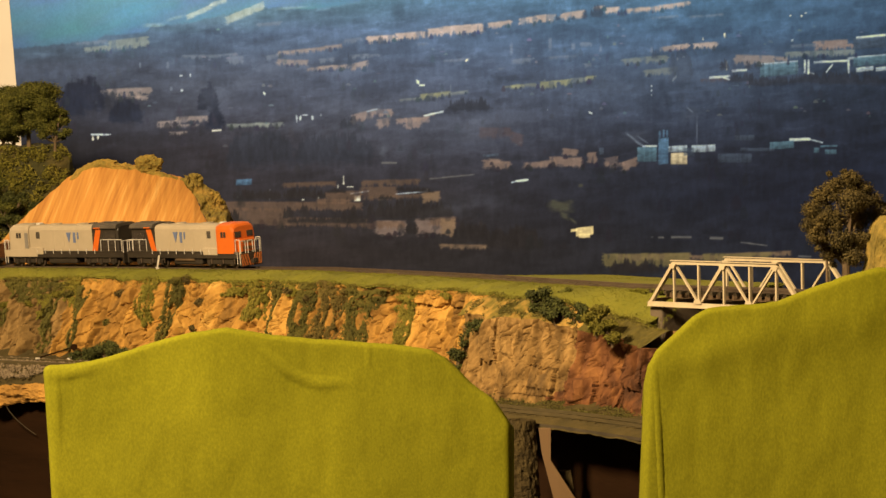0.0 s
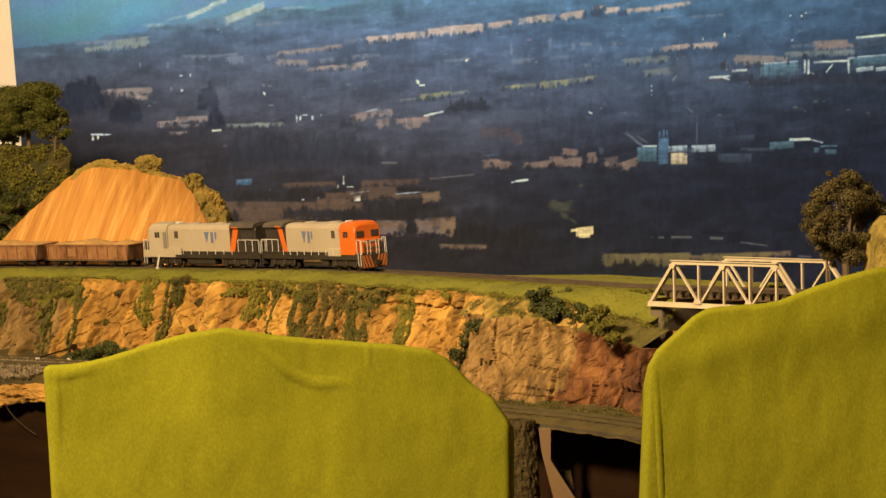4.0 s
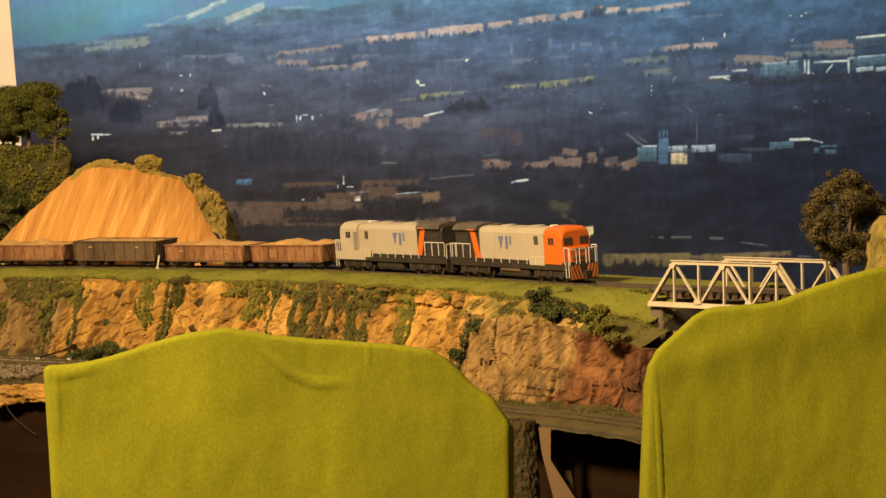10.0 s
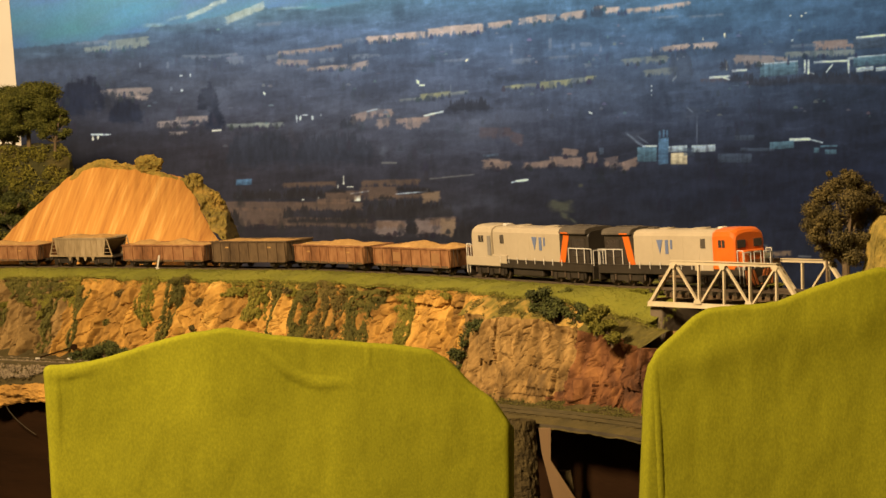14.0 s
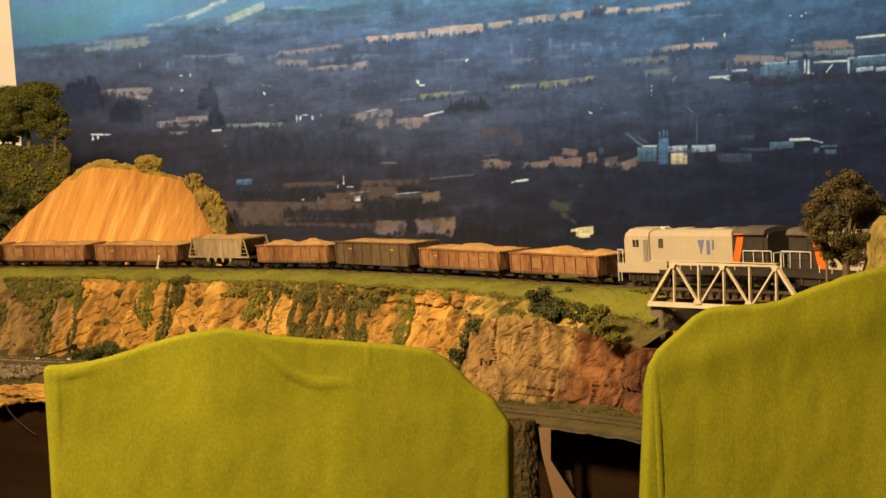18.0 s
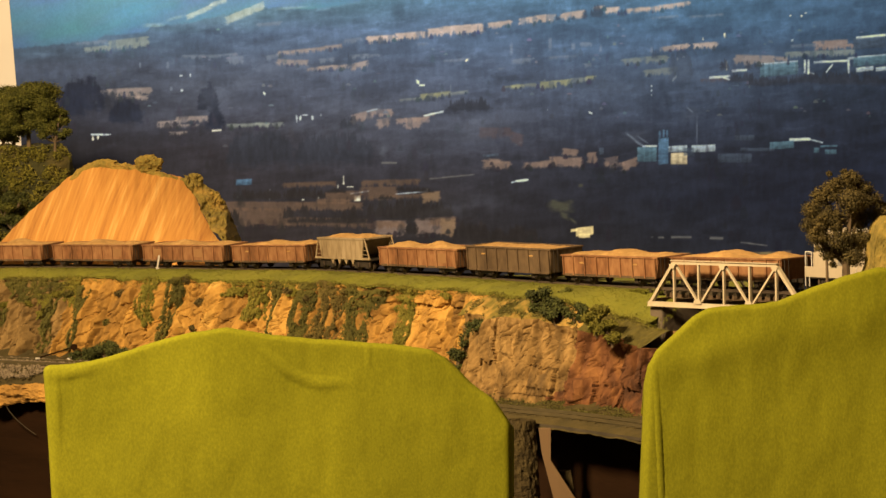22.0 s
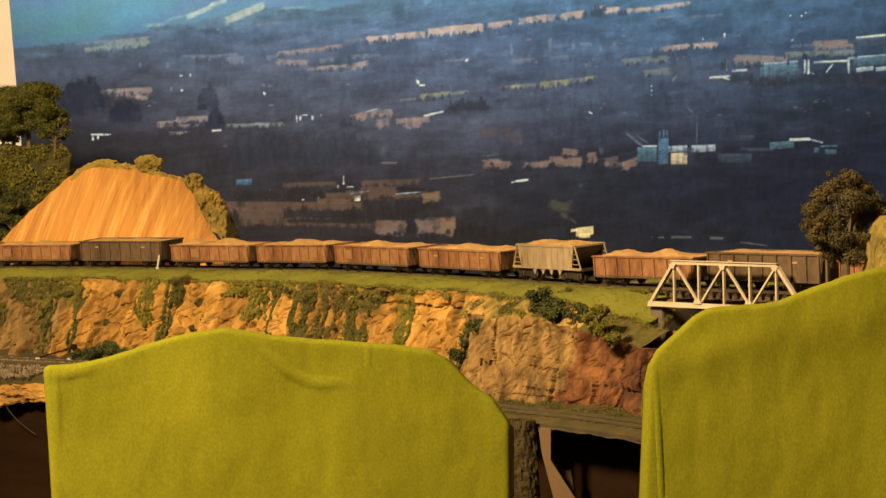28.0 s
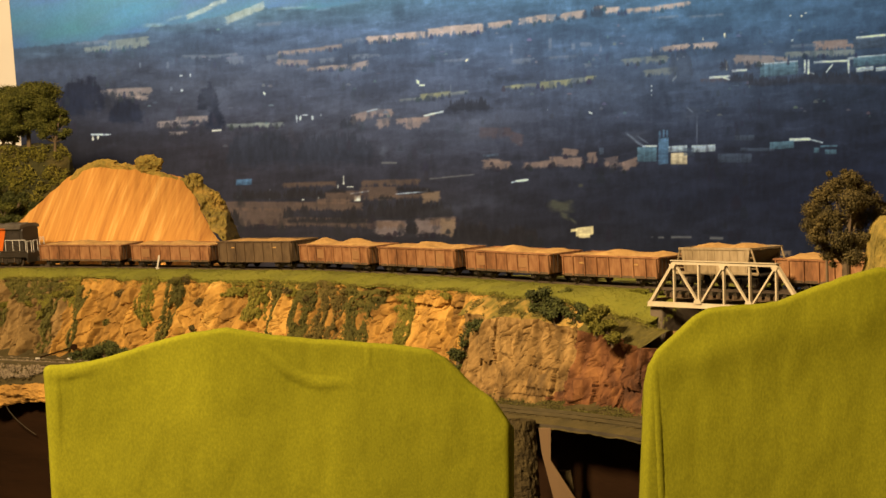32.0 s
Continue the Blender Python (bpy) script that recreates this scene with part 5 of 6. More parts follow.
# creepers on the cliff: distance along the track, width, where they start and end below the turf, kind
CREEPERS = [(-0.096, 0.05, 0.0, 0.022, "moss_dark"), (-0.06, 0.056, 0.0, 0.020, "moss_dark"), (-0.11, 0.022, 0.03, 0.063, "moss_dark"), (-0.033, 0.023, 0.004, 0.07, "moss_dark"), (-0.012, 0.03, 0.0, 0.029, "moss"), (0.005, 0.023, 0.009, 0.067, "moss_dark"), (0.101, 0.026, 0.0, 0.042, "moss"), (0.133, 0.024, 0.0, 0.057, "moss_dark"), (0.245, 0.045, 0.002, 0.012, "moss"), (0.278, 0.041, 0.002, 0.035, "moss")]
CREEPERS += [(0.315, 0.026, 0.0, 0.05, "moss_dark"), (0.339, 0.022, 0.0, 0.011, "moss"), (0.363, 0.034, 0.0, 0.05, "moss_dark"), (0.388, 0.033, 0.0, 0.052, "moss_brown"), (0.41, 0.018, 0.005, 0.049, "moss_brown"), (0.43, 0.03, 0.0, 0.009, "moss_dark"), (0.466, 0.057, 0.003, 0.049, "moss_dark"), (0.521, 0.04, 0.0, 0.047, "moss"), (0.578, 0.016, 0.0, 0.006, "moss"), (-0.05, 0.025, 0.015, 0.038, "moss")]


INK = (0.83, 1.14, 1.88)
GRID_X = (-0.54, -0.28, 0.0, 0.285, 0.56, 0.95)
TONES = {
    1.75: ((110, 150, 168), (115, 155, 170), (95, 130, 155), (88, 118, 146), (80, 104, 132), (76, 98, 126)),
    1.462: ((98, 138, 156), (106, 144, 160), (84, 116, 146), (78, 106, 136), (68, 90, 118), (64, 86, 114)),
    1.418: ((84, 112, 136), (86, 106, 136), (80, 100, 130), (70, 90, 118), (60, 78, 104), (58, 74, 98)),
    1.374: ((76, 86, 106), (76, 86, 108), (76, 88, 112), (66, 78, 102), (54, 64, 84), (50, 60, 80)),
    1.315: ((46, 48, 60), (66, 70, 86), (68, 74, 92), (56, 62, 80), (40, 45, 60), (38, 42, 56)),
    1.263: ((40, 39, 46), (48, 46, 54), (58, 60, 73), (42, 44, 57), (35, 39, 54), (33, 37, 50)),
    1.204: ((38, 36, 40), (44, 41, 46), (46, 44, 50), (35, 37, 49), (31, 34, 49), (30, 33, 46)),
    1.130: ((40, 35, 36), (48, 40, 40), (44, 40, 42), (38, 37, 44), (31, 33, 45), (30, 32, 44)),
    0.90: ((36, 32, 32), (40, 35, 35), (40, 36, 38), (35, 34, 40), (30, 32, 42), (30, 32, 42)),
}
LEVELS = sorted(TONES)


def tone(x, z):
    row = [[lerp(x, GRID_X, [TONES[h][i][c] for i in range(6)]) for c in range(3)] for h in LEVELS]
    return tuple(lerp(z, LEVELS, [r[c] for r in row]) for c in range(3))


def ink_material():
    m = bpy.data.materials.new("backdrop_print")
    m.use_nodes = True
    t = m.node_tree
    b = t.nodes["Principled BSDF"]
    b.inputs["Roughness"].default_value = 0.7
    b.inputs["Specular IOR Level"].default_value = 0.12
    at_col = t.nodes.new("ShaderNodeAttribute")
    at_col.attribute_name = "ink"
    co = t.nodes.new("ShaderNodeTexCoord")
    out = at_col.outputs["Color"]
    for scale, low, high in (((900, 1, 700), 0.94, 1.06),):
        mp = t.nodes.new("ShaderNodeMapping")
        mp.inputs["Scale"].default_value = scale
        mp.inputs["Rotation"].default_value = (0, radians(-4), 0)
        t.links.new(co.outputs["Object"], mp.inputs[0])
        n = t.nodes.new("ShaderNodeTexNoise")
        n.inputs["Scale"].default_value, n.inputs["Detail"].default_value = 1.0, 4
        t.links.new(mp.outputs[0], n.inputs[0])
        r = t.nodes.new("ShaderNodeMapRange")
        r.inputs[1].default_value, r.inputs[2].default_value, r.inputs[3].default_value, r.inputs[4].default_value = 0.3, 0.7, low, high
        t.links.new(n.outputs["Fac"], r.inputs[0])
        h = t.nodes.new("ShaderNodeHueSaturation")
        t.links.new(r.outputs[0], h.inputs["Value"])
        t.links.new(out, h.inputs["Color"])
        out = h.outputs[0]
    t.links.new(out, b.inputs["Base Color"])
    return m


M["ink"] = ink_material()


# the print itself is laid down as ink on a fine mesh: broad tones, woods, fields, roofs
PX0, PX1, PZ0, PZ1, CELL = -0.600, 0.600, 1.085, 1.480, 0.00092
NX, NZ = int((PX1 - PX0) / CELL), int((PZ1 - PZ0) / CELL)
GX, GZ = np.meshgrid(np.linspace(PX0, PX1, NX + 1), np.linspace(PZ0, PZ1, NZ + 1))
dice = np.random.RandomState(12)


def grain(cell_x, cell_z, octaves=4, tilt=0.0, gain=0.55):
    """Soft noise from about -1 to 1, with cells of that size in metres."""
    total, amp, norm = np.zeros_like(GX), 1.0, 0.0
    for o in range(octaves):
        u, v = (GX - PX0) / cell_x * 2 ** o, (GZ - PZ0 - tilt * GX + 0.2) / cell_z * 2 ** o
        iu, iv = np.floor(u).astype(int), np.floor(v).astype(int)
        fu, fv = u - iu, v - iv
        fu, fv = fu * fu * (3 - 2 * fu), fv * fv * (3 - 2 * fv)
        table = dice.uniform(-1, 1, (int(v.max()) + 3, int(u.max()) + 3))
        a = table[iv, iu] * (1 - fu) + table[iv, iu + 1] * fu
        b = table[iv + 1, iu] * (1 - fu) + table[iv + 1, iu + 1] * fu
        total += amp * (a * (1 - fv) + b * fv)
        norm += amp
        amp *= gain
    return total / norm * 1.6


def step(x, width):
    return np.clip(x / width + 0.5, 0, 1)


def lay(mask, colour):
    """Ink a colour over the picture where the mask is."""
    for c in range(3):
        picture[..., c] = picture[..., c] * (1 - mask) + colour[c] * mask


columns = np.array([[TONES[h][i] for i in range(6)] for h in LEVELS], float)
columns[:, 3:] *= np.array([0.99, 1.05, 1.06])
columns[3:, 0] *= 0.84
columns[4:, 1] *= 0.96
columns[4:, 2:4] *= 1.04
columns[6:, 1] *= 0.94
wander = GZ + 0.006 * grain(0.10, 0.025) + 0.003 * grain(0.02, 0.008)
wander = np.clip(wander, LEVELS[0], LEVELS[-1])
row = np.clip(np.searchsorted(LEVELS, wander) - 1, 0, len(LEVELS) - 2)
fr = ((wander - np.array(LEVELS)[row]) / (np.array(LEVELS)[row + 1] - np.array(LEVELS)[row]))[..., None]
col = np.clip(np.searchsorted(GRID_X, GX) - 1, 0, 4)
fc = np.clip((GX - np.array(GRID_X)[col]) / (np.array(GRID_X)[col + 1] - np.array(GRID_X)[col]), 0, 1)[..., None]
picture = (columns[row, col] * (1 - fc) + columns[row, col + 1] * fc) * (1 - fr) + (columns[row + 1, col] * (1 - fc) + columns[row + 1, col + 1] * fc) * fr

# woods: soft slanting bands and upright tree texture, stronger near the bottom
closeness = np.clip((1.46 - GZ) / 0.30, 0, 1)
bands = grain(0.16, 0.016, 4, 0.09)
trees = grain(0.0040, 0.013, 3)
uprights = grain(0.0085, 0.045, 3)
clumps = np.clip(grain(0.034, 0.013, 4, 0.08) * 1.8, -1, 1)
picture *= (1 + 0.055 * bands + (0.028 + 0.035 * closeness) * trees + 0.025 * uprights + 0.085 * clumps)[..., None]
blots = np.clip(grain(0.0085, 0.0130, 3) * 1.6, -1, 1) * np.clip(grain(0.05, 0.03, 3) + 0.5, 0, 1) * np.clip((GZ - 1.22) / 0.05, 0, 1)
picture *= (1 + 0.050 * blots)[..., None]
haze_patch = np.clip((grain(0.020, 0.006, 4, 0.08) - 0.42) * 3, 0, 1) * np.clip((GZ - 1.20) / 0.05, 0, 1)
lay(haze_patch * 0.28, picture.transpose(2, 0, 1) * 1.25 + 8)
lay(np.clip((-grain(0.026, 0.011, 4, 0.08) - 0.35) * 3, 0, 1) * 0.30, picture.transpose(2, 0, 1) * 0.76)

# sky-blue slopes above the ridge
RIDGE_X = [-0.569, -0.503, -0.451, -0.439, -0.384, -0.379, -0.342, -0.322, -0.288, -0.26, -0.242, -0.205, -0.176, -0.135, -0.106, -0.062, -0.018]
RIDGE_Z = [1.3969, 1.4035, 1.4064, 1.4145, 1.4189, 1.4269, 1.4291, 1.4321, 1.4423, 1.4467, 1.4496, 1.4496, 1.4481, 1.454, 1.4606, 1.4672, 1.4759]
ridge = np.interp(GX, RIDGE_X, RIDGE_Z) + 0.0016 * np.abs(grain(0.0050, 9, 3)) + 0.001 * grain(0.016, 9, 2)
sky = step(GZ - ridge, 0.0030)
for c, (low, high) in enumerate(((84, 100), (120, 140), (146, 170))):
    tint = low + (high - low) * np.clip((GZ - 1.40) / 0.07, 0, 1) - 20 * np.clip((GX + 0.2) / 0.3, 0, 1)
    picture[..., c] = picture[..., c] * (1 - sky) + tint * (1 + 0.07 * grain(0.10, 0.03, 4, 0.25)) * (1 - 0.16 * np.clip((-0.42 - GX) / 0.14, 0, 1)) * sky

edge_a, edge_b, mottle = grain(0.008, 0.003, 4), grain(0.005, 0.0022, 3), grain(0.012, 0.005, 4)
spikes = np.abs(grain(0.0050, 9, 3)) + 0.25 * np.abs(grain(0.0019, 9, 2))
gaps = np.clip((grain(0.0075, 0.022, 3) - 0.34) * 5, 0, 1)
fine_ribs = grain(0.0022, 9, 2)
HARD = ("white roof", "grey roof", "white spot", "lit spot", "blue shed", "blue tower", "dim shed", "tan hall", "cream wall", "grey strip")
SOLID = ("blue shed", "blue tower", "dim shed", "tan hall", "grey roof")
STRENGTH = {"brown field": 0.68, "snow slope": 0.55, "tan field": 0.70, "olive field": 0.70, "peach field": 0.72, "haze field": 0.55, "pale field": 0.62, "red field": 0.6, "mill field": 0.80, "smoke column": 0.55, "cloud edge": 0.6, "scrub": 0.6, "dim shed": 0.6,
            "grey strip": 0.7, "blue shed": 0.85, "blue tower": 0.85, "hazy wood": 0.70, "dark wood": 0.72, "near wood": 0.88, "shade wood": 0.84}
for kind, (colour, rows) in PRINT.items():
    firm = STRENGTH.get(kind, 0.80 if kind.endswith("field") else 0.9)
    for a, b, h, d, rise in rows:
        a, b, h, d, rise = a / 1000, b / 1000, 1.30 + h / 1000, d / 1000, rise / 1000
        u = (GX - a) / (b - a)
        mid = h + rise * np.clip(u, 0, 1)
        shade = dice.uniform(0.95, 1.05)
        ends = (b - a) / 2 - np.abs(GX - (a + b) / 2)
        if kind in HARD:
            m = step(d / 2 - np.abs(GZ - mid) + 0.0004 * edge_a, 0.0010) * step(ends + 0.0004 * edge_b, 0.0010)
            built = kind in SOLID
            tone_k = shade * (1 + (0.16 if built else 0.10) * edge_b + (0.35 * (GZ - mid) / d + 0.10 * fine_ribs if built else 0))
            lay(m * firm, [c * tone_k for c in colour])
        elif kind.endswith("wood"):
            lump = np.clip(np.abs(u - 0.5) * 2, 0, 1) ** (4 if b - a > 0.03 else 2)
            top = mid + d / 2 - min(0.55 * d, 0.004 if kind == "shade wood" else 0.011) * spikes - (0.6 * d * lump + 0.006 * mottle if kind == "shade wood" else 0.45 * d * lump)
            m = step(top - GZ, 0.0070 if kind == "shade wood" else 0.0028) * np.clip((GZ - mid + d / 2) / (0.25 * d) + 0.3 + 0.5 * edge_a, 0, 1) * np.clip(ends / 0.0035 + 0.4 + 0.7 * edge_b, 0, 1)
            lay(m * firm, [c * (1 + 0.10 * trees + 0.05 * clumps) for c in colour])
        elif kind in ("smoke column", "scrub", "cloud edge"):
            m = np.clip(ends / (0.3 * (b - a)) + 0.3 * mottle, 0, 1) * np.clip((d / 2 - np.abs(GZ - mid)) / (0.3 * d) + 0.5 * mottle, 0, 1)
            lay(m * firm, [c * (1 + 0.08 * edge_b) for c in colour])
        else:
            top = d / 2 - (GZ - mid) + 0.0006 * edge_a
            low = GZ - mid + d / 2 - min(0.45 * d, {"snow slope": 0.0, "mill field": 0.0015}.get(kind, 0.0034)) * np.clip(spikes * 1.5 - 0.45, 0, 1) - 0.12 * d * edge_b
            m = step(top, 0.0018) * step(low, 0.0034) * np.clip(ends / 0.0030 + 0.5 + 0.8 * edge_b, 0, 1)
            m *= 1 - (0.45 if kind not in ("brown field", "snow slope", "dry field") else 0.15) * gaps
            lay(m * firm, [c * shade * (1 + 0.07 * mottle + 0.05 * uprights) for c in colour])

# single trees at the foot of the fields, and a few pale houses
def stamp(x, z, w, hgt, colour, strength):
    i0, i1 = int((x - 2 * w - PX0) / CELL), int((x + 2 * w - PX0) / CELL) + 2
    j0, j1 = int((z - 2 * hgt - PZ0) / CELL), int((z + 2 * hgt - PZ0) / CELL) + 2
    if i0 < 0 or j0 < 0 or i1 > NX or j1 > NZ:
        return
    gx, gz = GX[j0:j1, i0:i1] - x, GZ[j0:j1, i0:i1] - z
    q = (np.abs(gx) / (w * np.clip(1.15 - 0.45 * gz / hgt, 0.2, 2))) ** 2 + (gz / hgt) ** 4
    m = (np.clip(1.6 - q, 0, 1) * strength)[..., None]
    picture[j0:j1, i0:i1] = picture[j0:j1, i0:i1] * (1 - m) + np.array(colour) * m


rnd = random.Random(4)
for i in range(900):
    x, z = rnd.uniform(-0.55, 0.59), 1.14 + 0.29 * rnd.random()
    if z > 1.385 + 0.118 * (x + 0.556) or fbm(x * 14 + 40, z * 40, 2) < 0.10:
        continue
    hgt = lerp(z, (1.14, 1.43), (0.0085, 0.0035)) * rnd.uniform(0.5, 1.3)
    stamp(x, z, hgt * rnd.uniform(0.25, 0.55), hgt, [v * rnd.uniform(0.78, 0.95) for v in tone(x, z)], 0.38)
for kind in ("pink field", "tan field", "olive field", "pale field", "mill field"):
    for a, b, h, d, rise in PRINT[kind][1]:
        a, b, h, d, rise = a / 1000, b / 1000, 1.30 + h / 1000, d / 1000, rise / 1000
        for i in range(int((b - a) / 0.011)):
            u = rnd.uniform(-0.05, 1.05)
            hgt = rnd.uniform(0.0015, 0.0038) * lerp(h, (1.15, 1.42), (1.6, 0.9))
            x, z = a + (b - a) * u, h + rise * u - d * rnd.uniform(0.3, 0.6)
            stamp(x, z, hgt * rnd.uniform(0.35, 0.8), hgt, [v * rnd.uniform(0.72, 0.9) for v in tone(x, z)], 0.75)
for i in range(42):
    cx, cz = rnd.uniform(-0.42, 0.56), rnd.uniform(1.27, 1.43)
    for j in range(rnd.randint(1, 3)):
        x, z = cx + rnd.gauss(0, 0.010), cz + rnd.gauss(0, 0.003)
        stamp(x, z, rnd.uniform(0.0008, 0.0028), rnd.uniform(0.0006, 0.0022), [v * 0.65 + 0.35 * rnd.choice((150, 180, 210)) for v in tone(x, z)], rnd.uniform(0.3, 0.8))
# drifting smoke over the farms, printed too
for x, z, w, hgt, k in ((-0.13, 1.312, 0.10, 0.024, 0.22), (0.02, 1.292, 0.10, 0.024, 0.20), (-0.33, 1.335, 0.06, 0.030, 0.18), (-0.078, 1.263, 0.005, 0.010, 0.35), (0.250, 1.284, 0.016, 0.008, 0.36),
                        (0.322, 1.314, 0.010, 0.007, 0.32), (-0.25, 1.36, 0.12, 0.03, 0.16), (0.035, 1.196, 0.055, 0.012, 0.14), (0.30, 1.36, 0.2, 0.03, 0.12)):
    m = np.exp(-((GX - x) / w) ** 2 - ((GZ - z - 0.1 * (GX - x)) / hgt) ** 2) * k * (1 + 0.5 * clumps)
    lay(np.clip(m, 0, 1), (104, 110, 124))
soft_picture = picture.copy()
for axis in (0, 1):
    soft_picture = 0.25 * np.roll(soft_picture, 1, axis) + 0.5 * soft_picture + 0.25 * np.roll(soft_picture, -1, axis)
picture = 0.55 * picture + 0.45 * soft_picture
picture *= (1 + 0.025 * grain(0.0021, 0.0026, 2) + 0.02 * grain(0.0060, 0.0160, 3))[..., None]
picture = np.clip(picture, 6, 250) / 255
linear = ((picture + 0.055) / 1.055) ** 2.4 * np.array(INK)
inks = np.ones((NZ + 1, NX + 1, 4), np.float32)
inks[..., :3] = np.clip(linear, 0, 0.9)
left_edge = -0.5558 - 0.0745 * (GZ - 1.3627)
spots = np.stack([np.maximum(GX, left_edge), np.full_like(GX, BACK_Y - 0.0004), GZ], -1).reshape(-1, 3).astype(np.float32)
index = np.arange((NZ + 1) * (NX + 1)).reshape(NZ + 1, NX + 1)
quads = np.stack([index[:-1, :-1], index[:-1, 1:], index[1:, 1:], index[1:, :-1]], -1)
keep = (GX[:-1, 1:] > left_edge[:-1, 1:]) & (GX[1:, 1:] > left_edge[1:, 1:])
quads = quads[keep]
me = bpy.data.meshes.new("printed_picture")
me.vertices.add(len(spots))
me.vertices.foreach_set("co", spots.ravel())
me.loops.add(quads.size)
me.loops.foreach_set("vertex_index", quads.ravel().astype(np.int32))
me.polygons.add(len(quads))
me.polygons.foreach_set("loop_start", np.arange(0, quads.size, 4, dtype=np.int32))
me.update(calc_edges=True)
layer = me.color_attributes.new("ink", "FLOAT_COLOR", "POINT")
layer.data.foreach_set("color", inks.ravel())
me.materials.append(M["ink"])
ob = new("printed_picture", me)
ob.parent = backdrop
tagged(ob, "hazy blue valley with fields, woods and sheds in print")


# ---------------------------------------------------------------- plants
def leaves(bm, centre, size, n, leaf, rnd):
    """A clump: n small leaves on and inside an uneven ball."""
    cx, cy, cz = centre
    for i in range(n):
        d = Vector((rnd.gauss(0, 1), rnd.gauss(0, 1), rnd.gauss(0, 1))).normalized()
        r = rnd.random() ** 0.5 * rnd.uniform(0.8, 1.35)
        p = Vector((cx + d.x * size[0] * r, cy + d.y * size[1] * r, cz + d.z * size[2] * r))
        a = Vector((rnd.gauss(0, 1), rnd.gauss(0, 1), rnd.gauss(0, 0.7))).normalized()
        b = a.cross(d + Vector((rnd.uniform(-0.6, 0.6), rnd.uniform(-0.6, 0.6), rnd.uniform(-0.6, 0.6)))).normalized()
        s = leaf * rnd.uniform(0.6, 1.4)
        vs = [bm.verts.new(p + a * s * u + b * s * 0.6 * v) for u, v in ((-1, 0), (0, -1), (1, 0), (0, 1))]
        bm.faces.new(vs)


def crown(name, parent, clumps, mat, leaf, density, rnd):
    bm = bmesh.new()
    for c, r in clumps:
        leaves(bm, c, (r, r, r * 0.8), int(density * r * r * 1e6), leaf, rnd)
    return part_raw(name, bm, mat, parent)


def part_raw(name, bm, mat, parent):
    me = bpy.data.meshes.new(name)
    bm.to_mesh(me)
    bm.free()
    me.materials.append(M[mat])
    ob = new(name, me)
    ob.parent = parent
    return ob


def model_tree(x, y, z, height, spread, mat, seed, label, lobes=16, lean=0.0, density=5.0, leaf=0.0010, peak=1.15, clumps=None):
    """A forked trunk with limbs and a crown of leafy clumps."""
    rnd = random.Random(seed)
    ob = empty("model_tree", pose(x, y, z))
    fork = height * 0.30
    part("trunk", rod(bmesh.new(), (0, 0, -0.004), (lean * fork, 0, fork), height * 0.038, 9, height * 0.026), "bark", ob)
    clumps = list(clumps or ())
    for i in range(0 if clumps else lobes):
        a, q = rnd.uniform(0, 6.283), rnd.random() ** 0.5
        k = rnd.uniform(0.35, 1.0)
        r = spread * math.sin(min(1.0, peak - 0.75 * k) * math.pi / 2) * q
        c = Vector((lean * height * k + r * math.cos(a), r * math.sin(a) * 0.8, height * (k * 0.92)))
        clumps.append((c, spread * rnd.uniform(0.14, 0.34)))
    for c, r in clumps[:9]:
        part("limb", rod(bmesh.new(), (lean * fork, 0, fork * 0.95), c * 0.92, height * 0.016, 6, height * 0.006), "bark", ob)
    crown("crown", ob, clumps, mat, leaf, density * 1.7 * (0.0017 / leaf) ** 1.5, rnd)
    return tagged(ob, label, "tree")


def shrub(x, y, z, w, h, mat, seed, label, leaf=0.0009, density=17.0, name="shrub"):
    rnd = random.Random(seed)
    ob = empty(name, pose(x, y, z))
    bm = bmesh.new()
    tips = []
    for i in range(7):
        c = Vector((rnd.uniform(-0.65, 0.65) * w, rnd.uniform(-0.4, 0.4) * w, h * rnd.uniform(0.25, 0.85)))
        tips.append((c, max(0.004, min(w, h) * rnd.uniform(0.32, 0.5))))
        rod(bm, (0, 0, -0.003), c, 0.0008, 5, 0.0004)
    part_raw("stems", bm, "bark", ob)
    crown("foliage", ob, tips, mat, leaf, density, rnd)
    return tagged(ob, label, "shrub")


model_tree(-0.497, 2.715, 1.268, 0.082, 0.040, "leaf", 3, "dark olive model tree on the green hill", 62, density=6.0)
model_tree(-0.540, 2.730, 1.266, 0.080, 0.034, "leaf", 9, "dark olive model tree on the green hill", 50, density=6.0)
model_tree(-0.463, 2.700, 1.262, 0.058, 0.020, "leaf", 14, "small olive model tree on the green hill", 24)
lobes = [(0.003, 0.083, 7.5), (-0.007, 0.079, 7.0), (0.011, 0.077, 7.0), (-0.014, 0.073, 7.5), (0.017, 0.070, 7.0), (-0.020, 0.064, 7.5), (0.002, 0.070, 10.0), (0.021, 0.061, 7.0), (-0.021, 0.054, 7.0),
         (-0.010, 0.058, 9.0), (0.008, 0.058, 9.5), (0.021, 0.052, 6.5), (-0.018, 0.046, 7.0), (-0.004, 0.045, 8.5), (0.010, 0.044, 8.5), (-0.010, 0.036, 6.5), (0.004, 0.034, 7.0)]
dice_t = random.Random(5)
tufts = [(Vector((x, dice_t.uniform(-0.010, 0.010), z)), r / 1000) for x, z, r in lobes]
tufts += [(Vector((x + dice_t.gauss(0, 0.7) * r / 1000, dice_t.uniform(-0.014, 0.008), z + dice_t.gauss(0, 0.7) * r / 1000)), r / 1000 * dice_t.uniform(0.22, 0.45)) for x, z, r in lobes * 3]
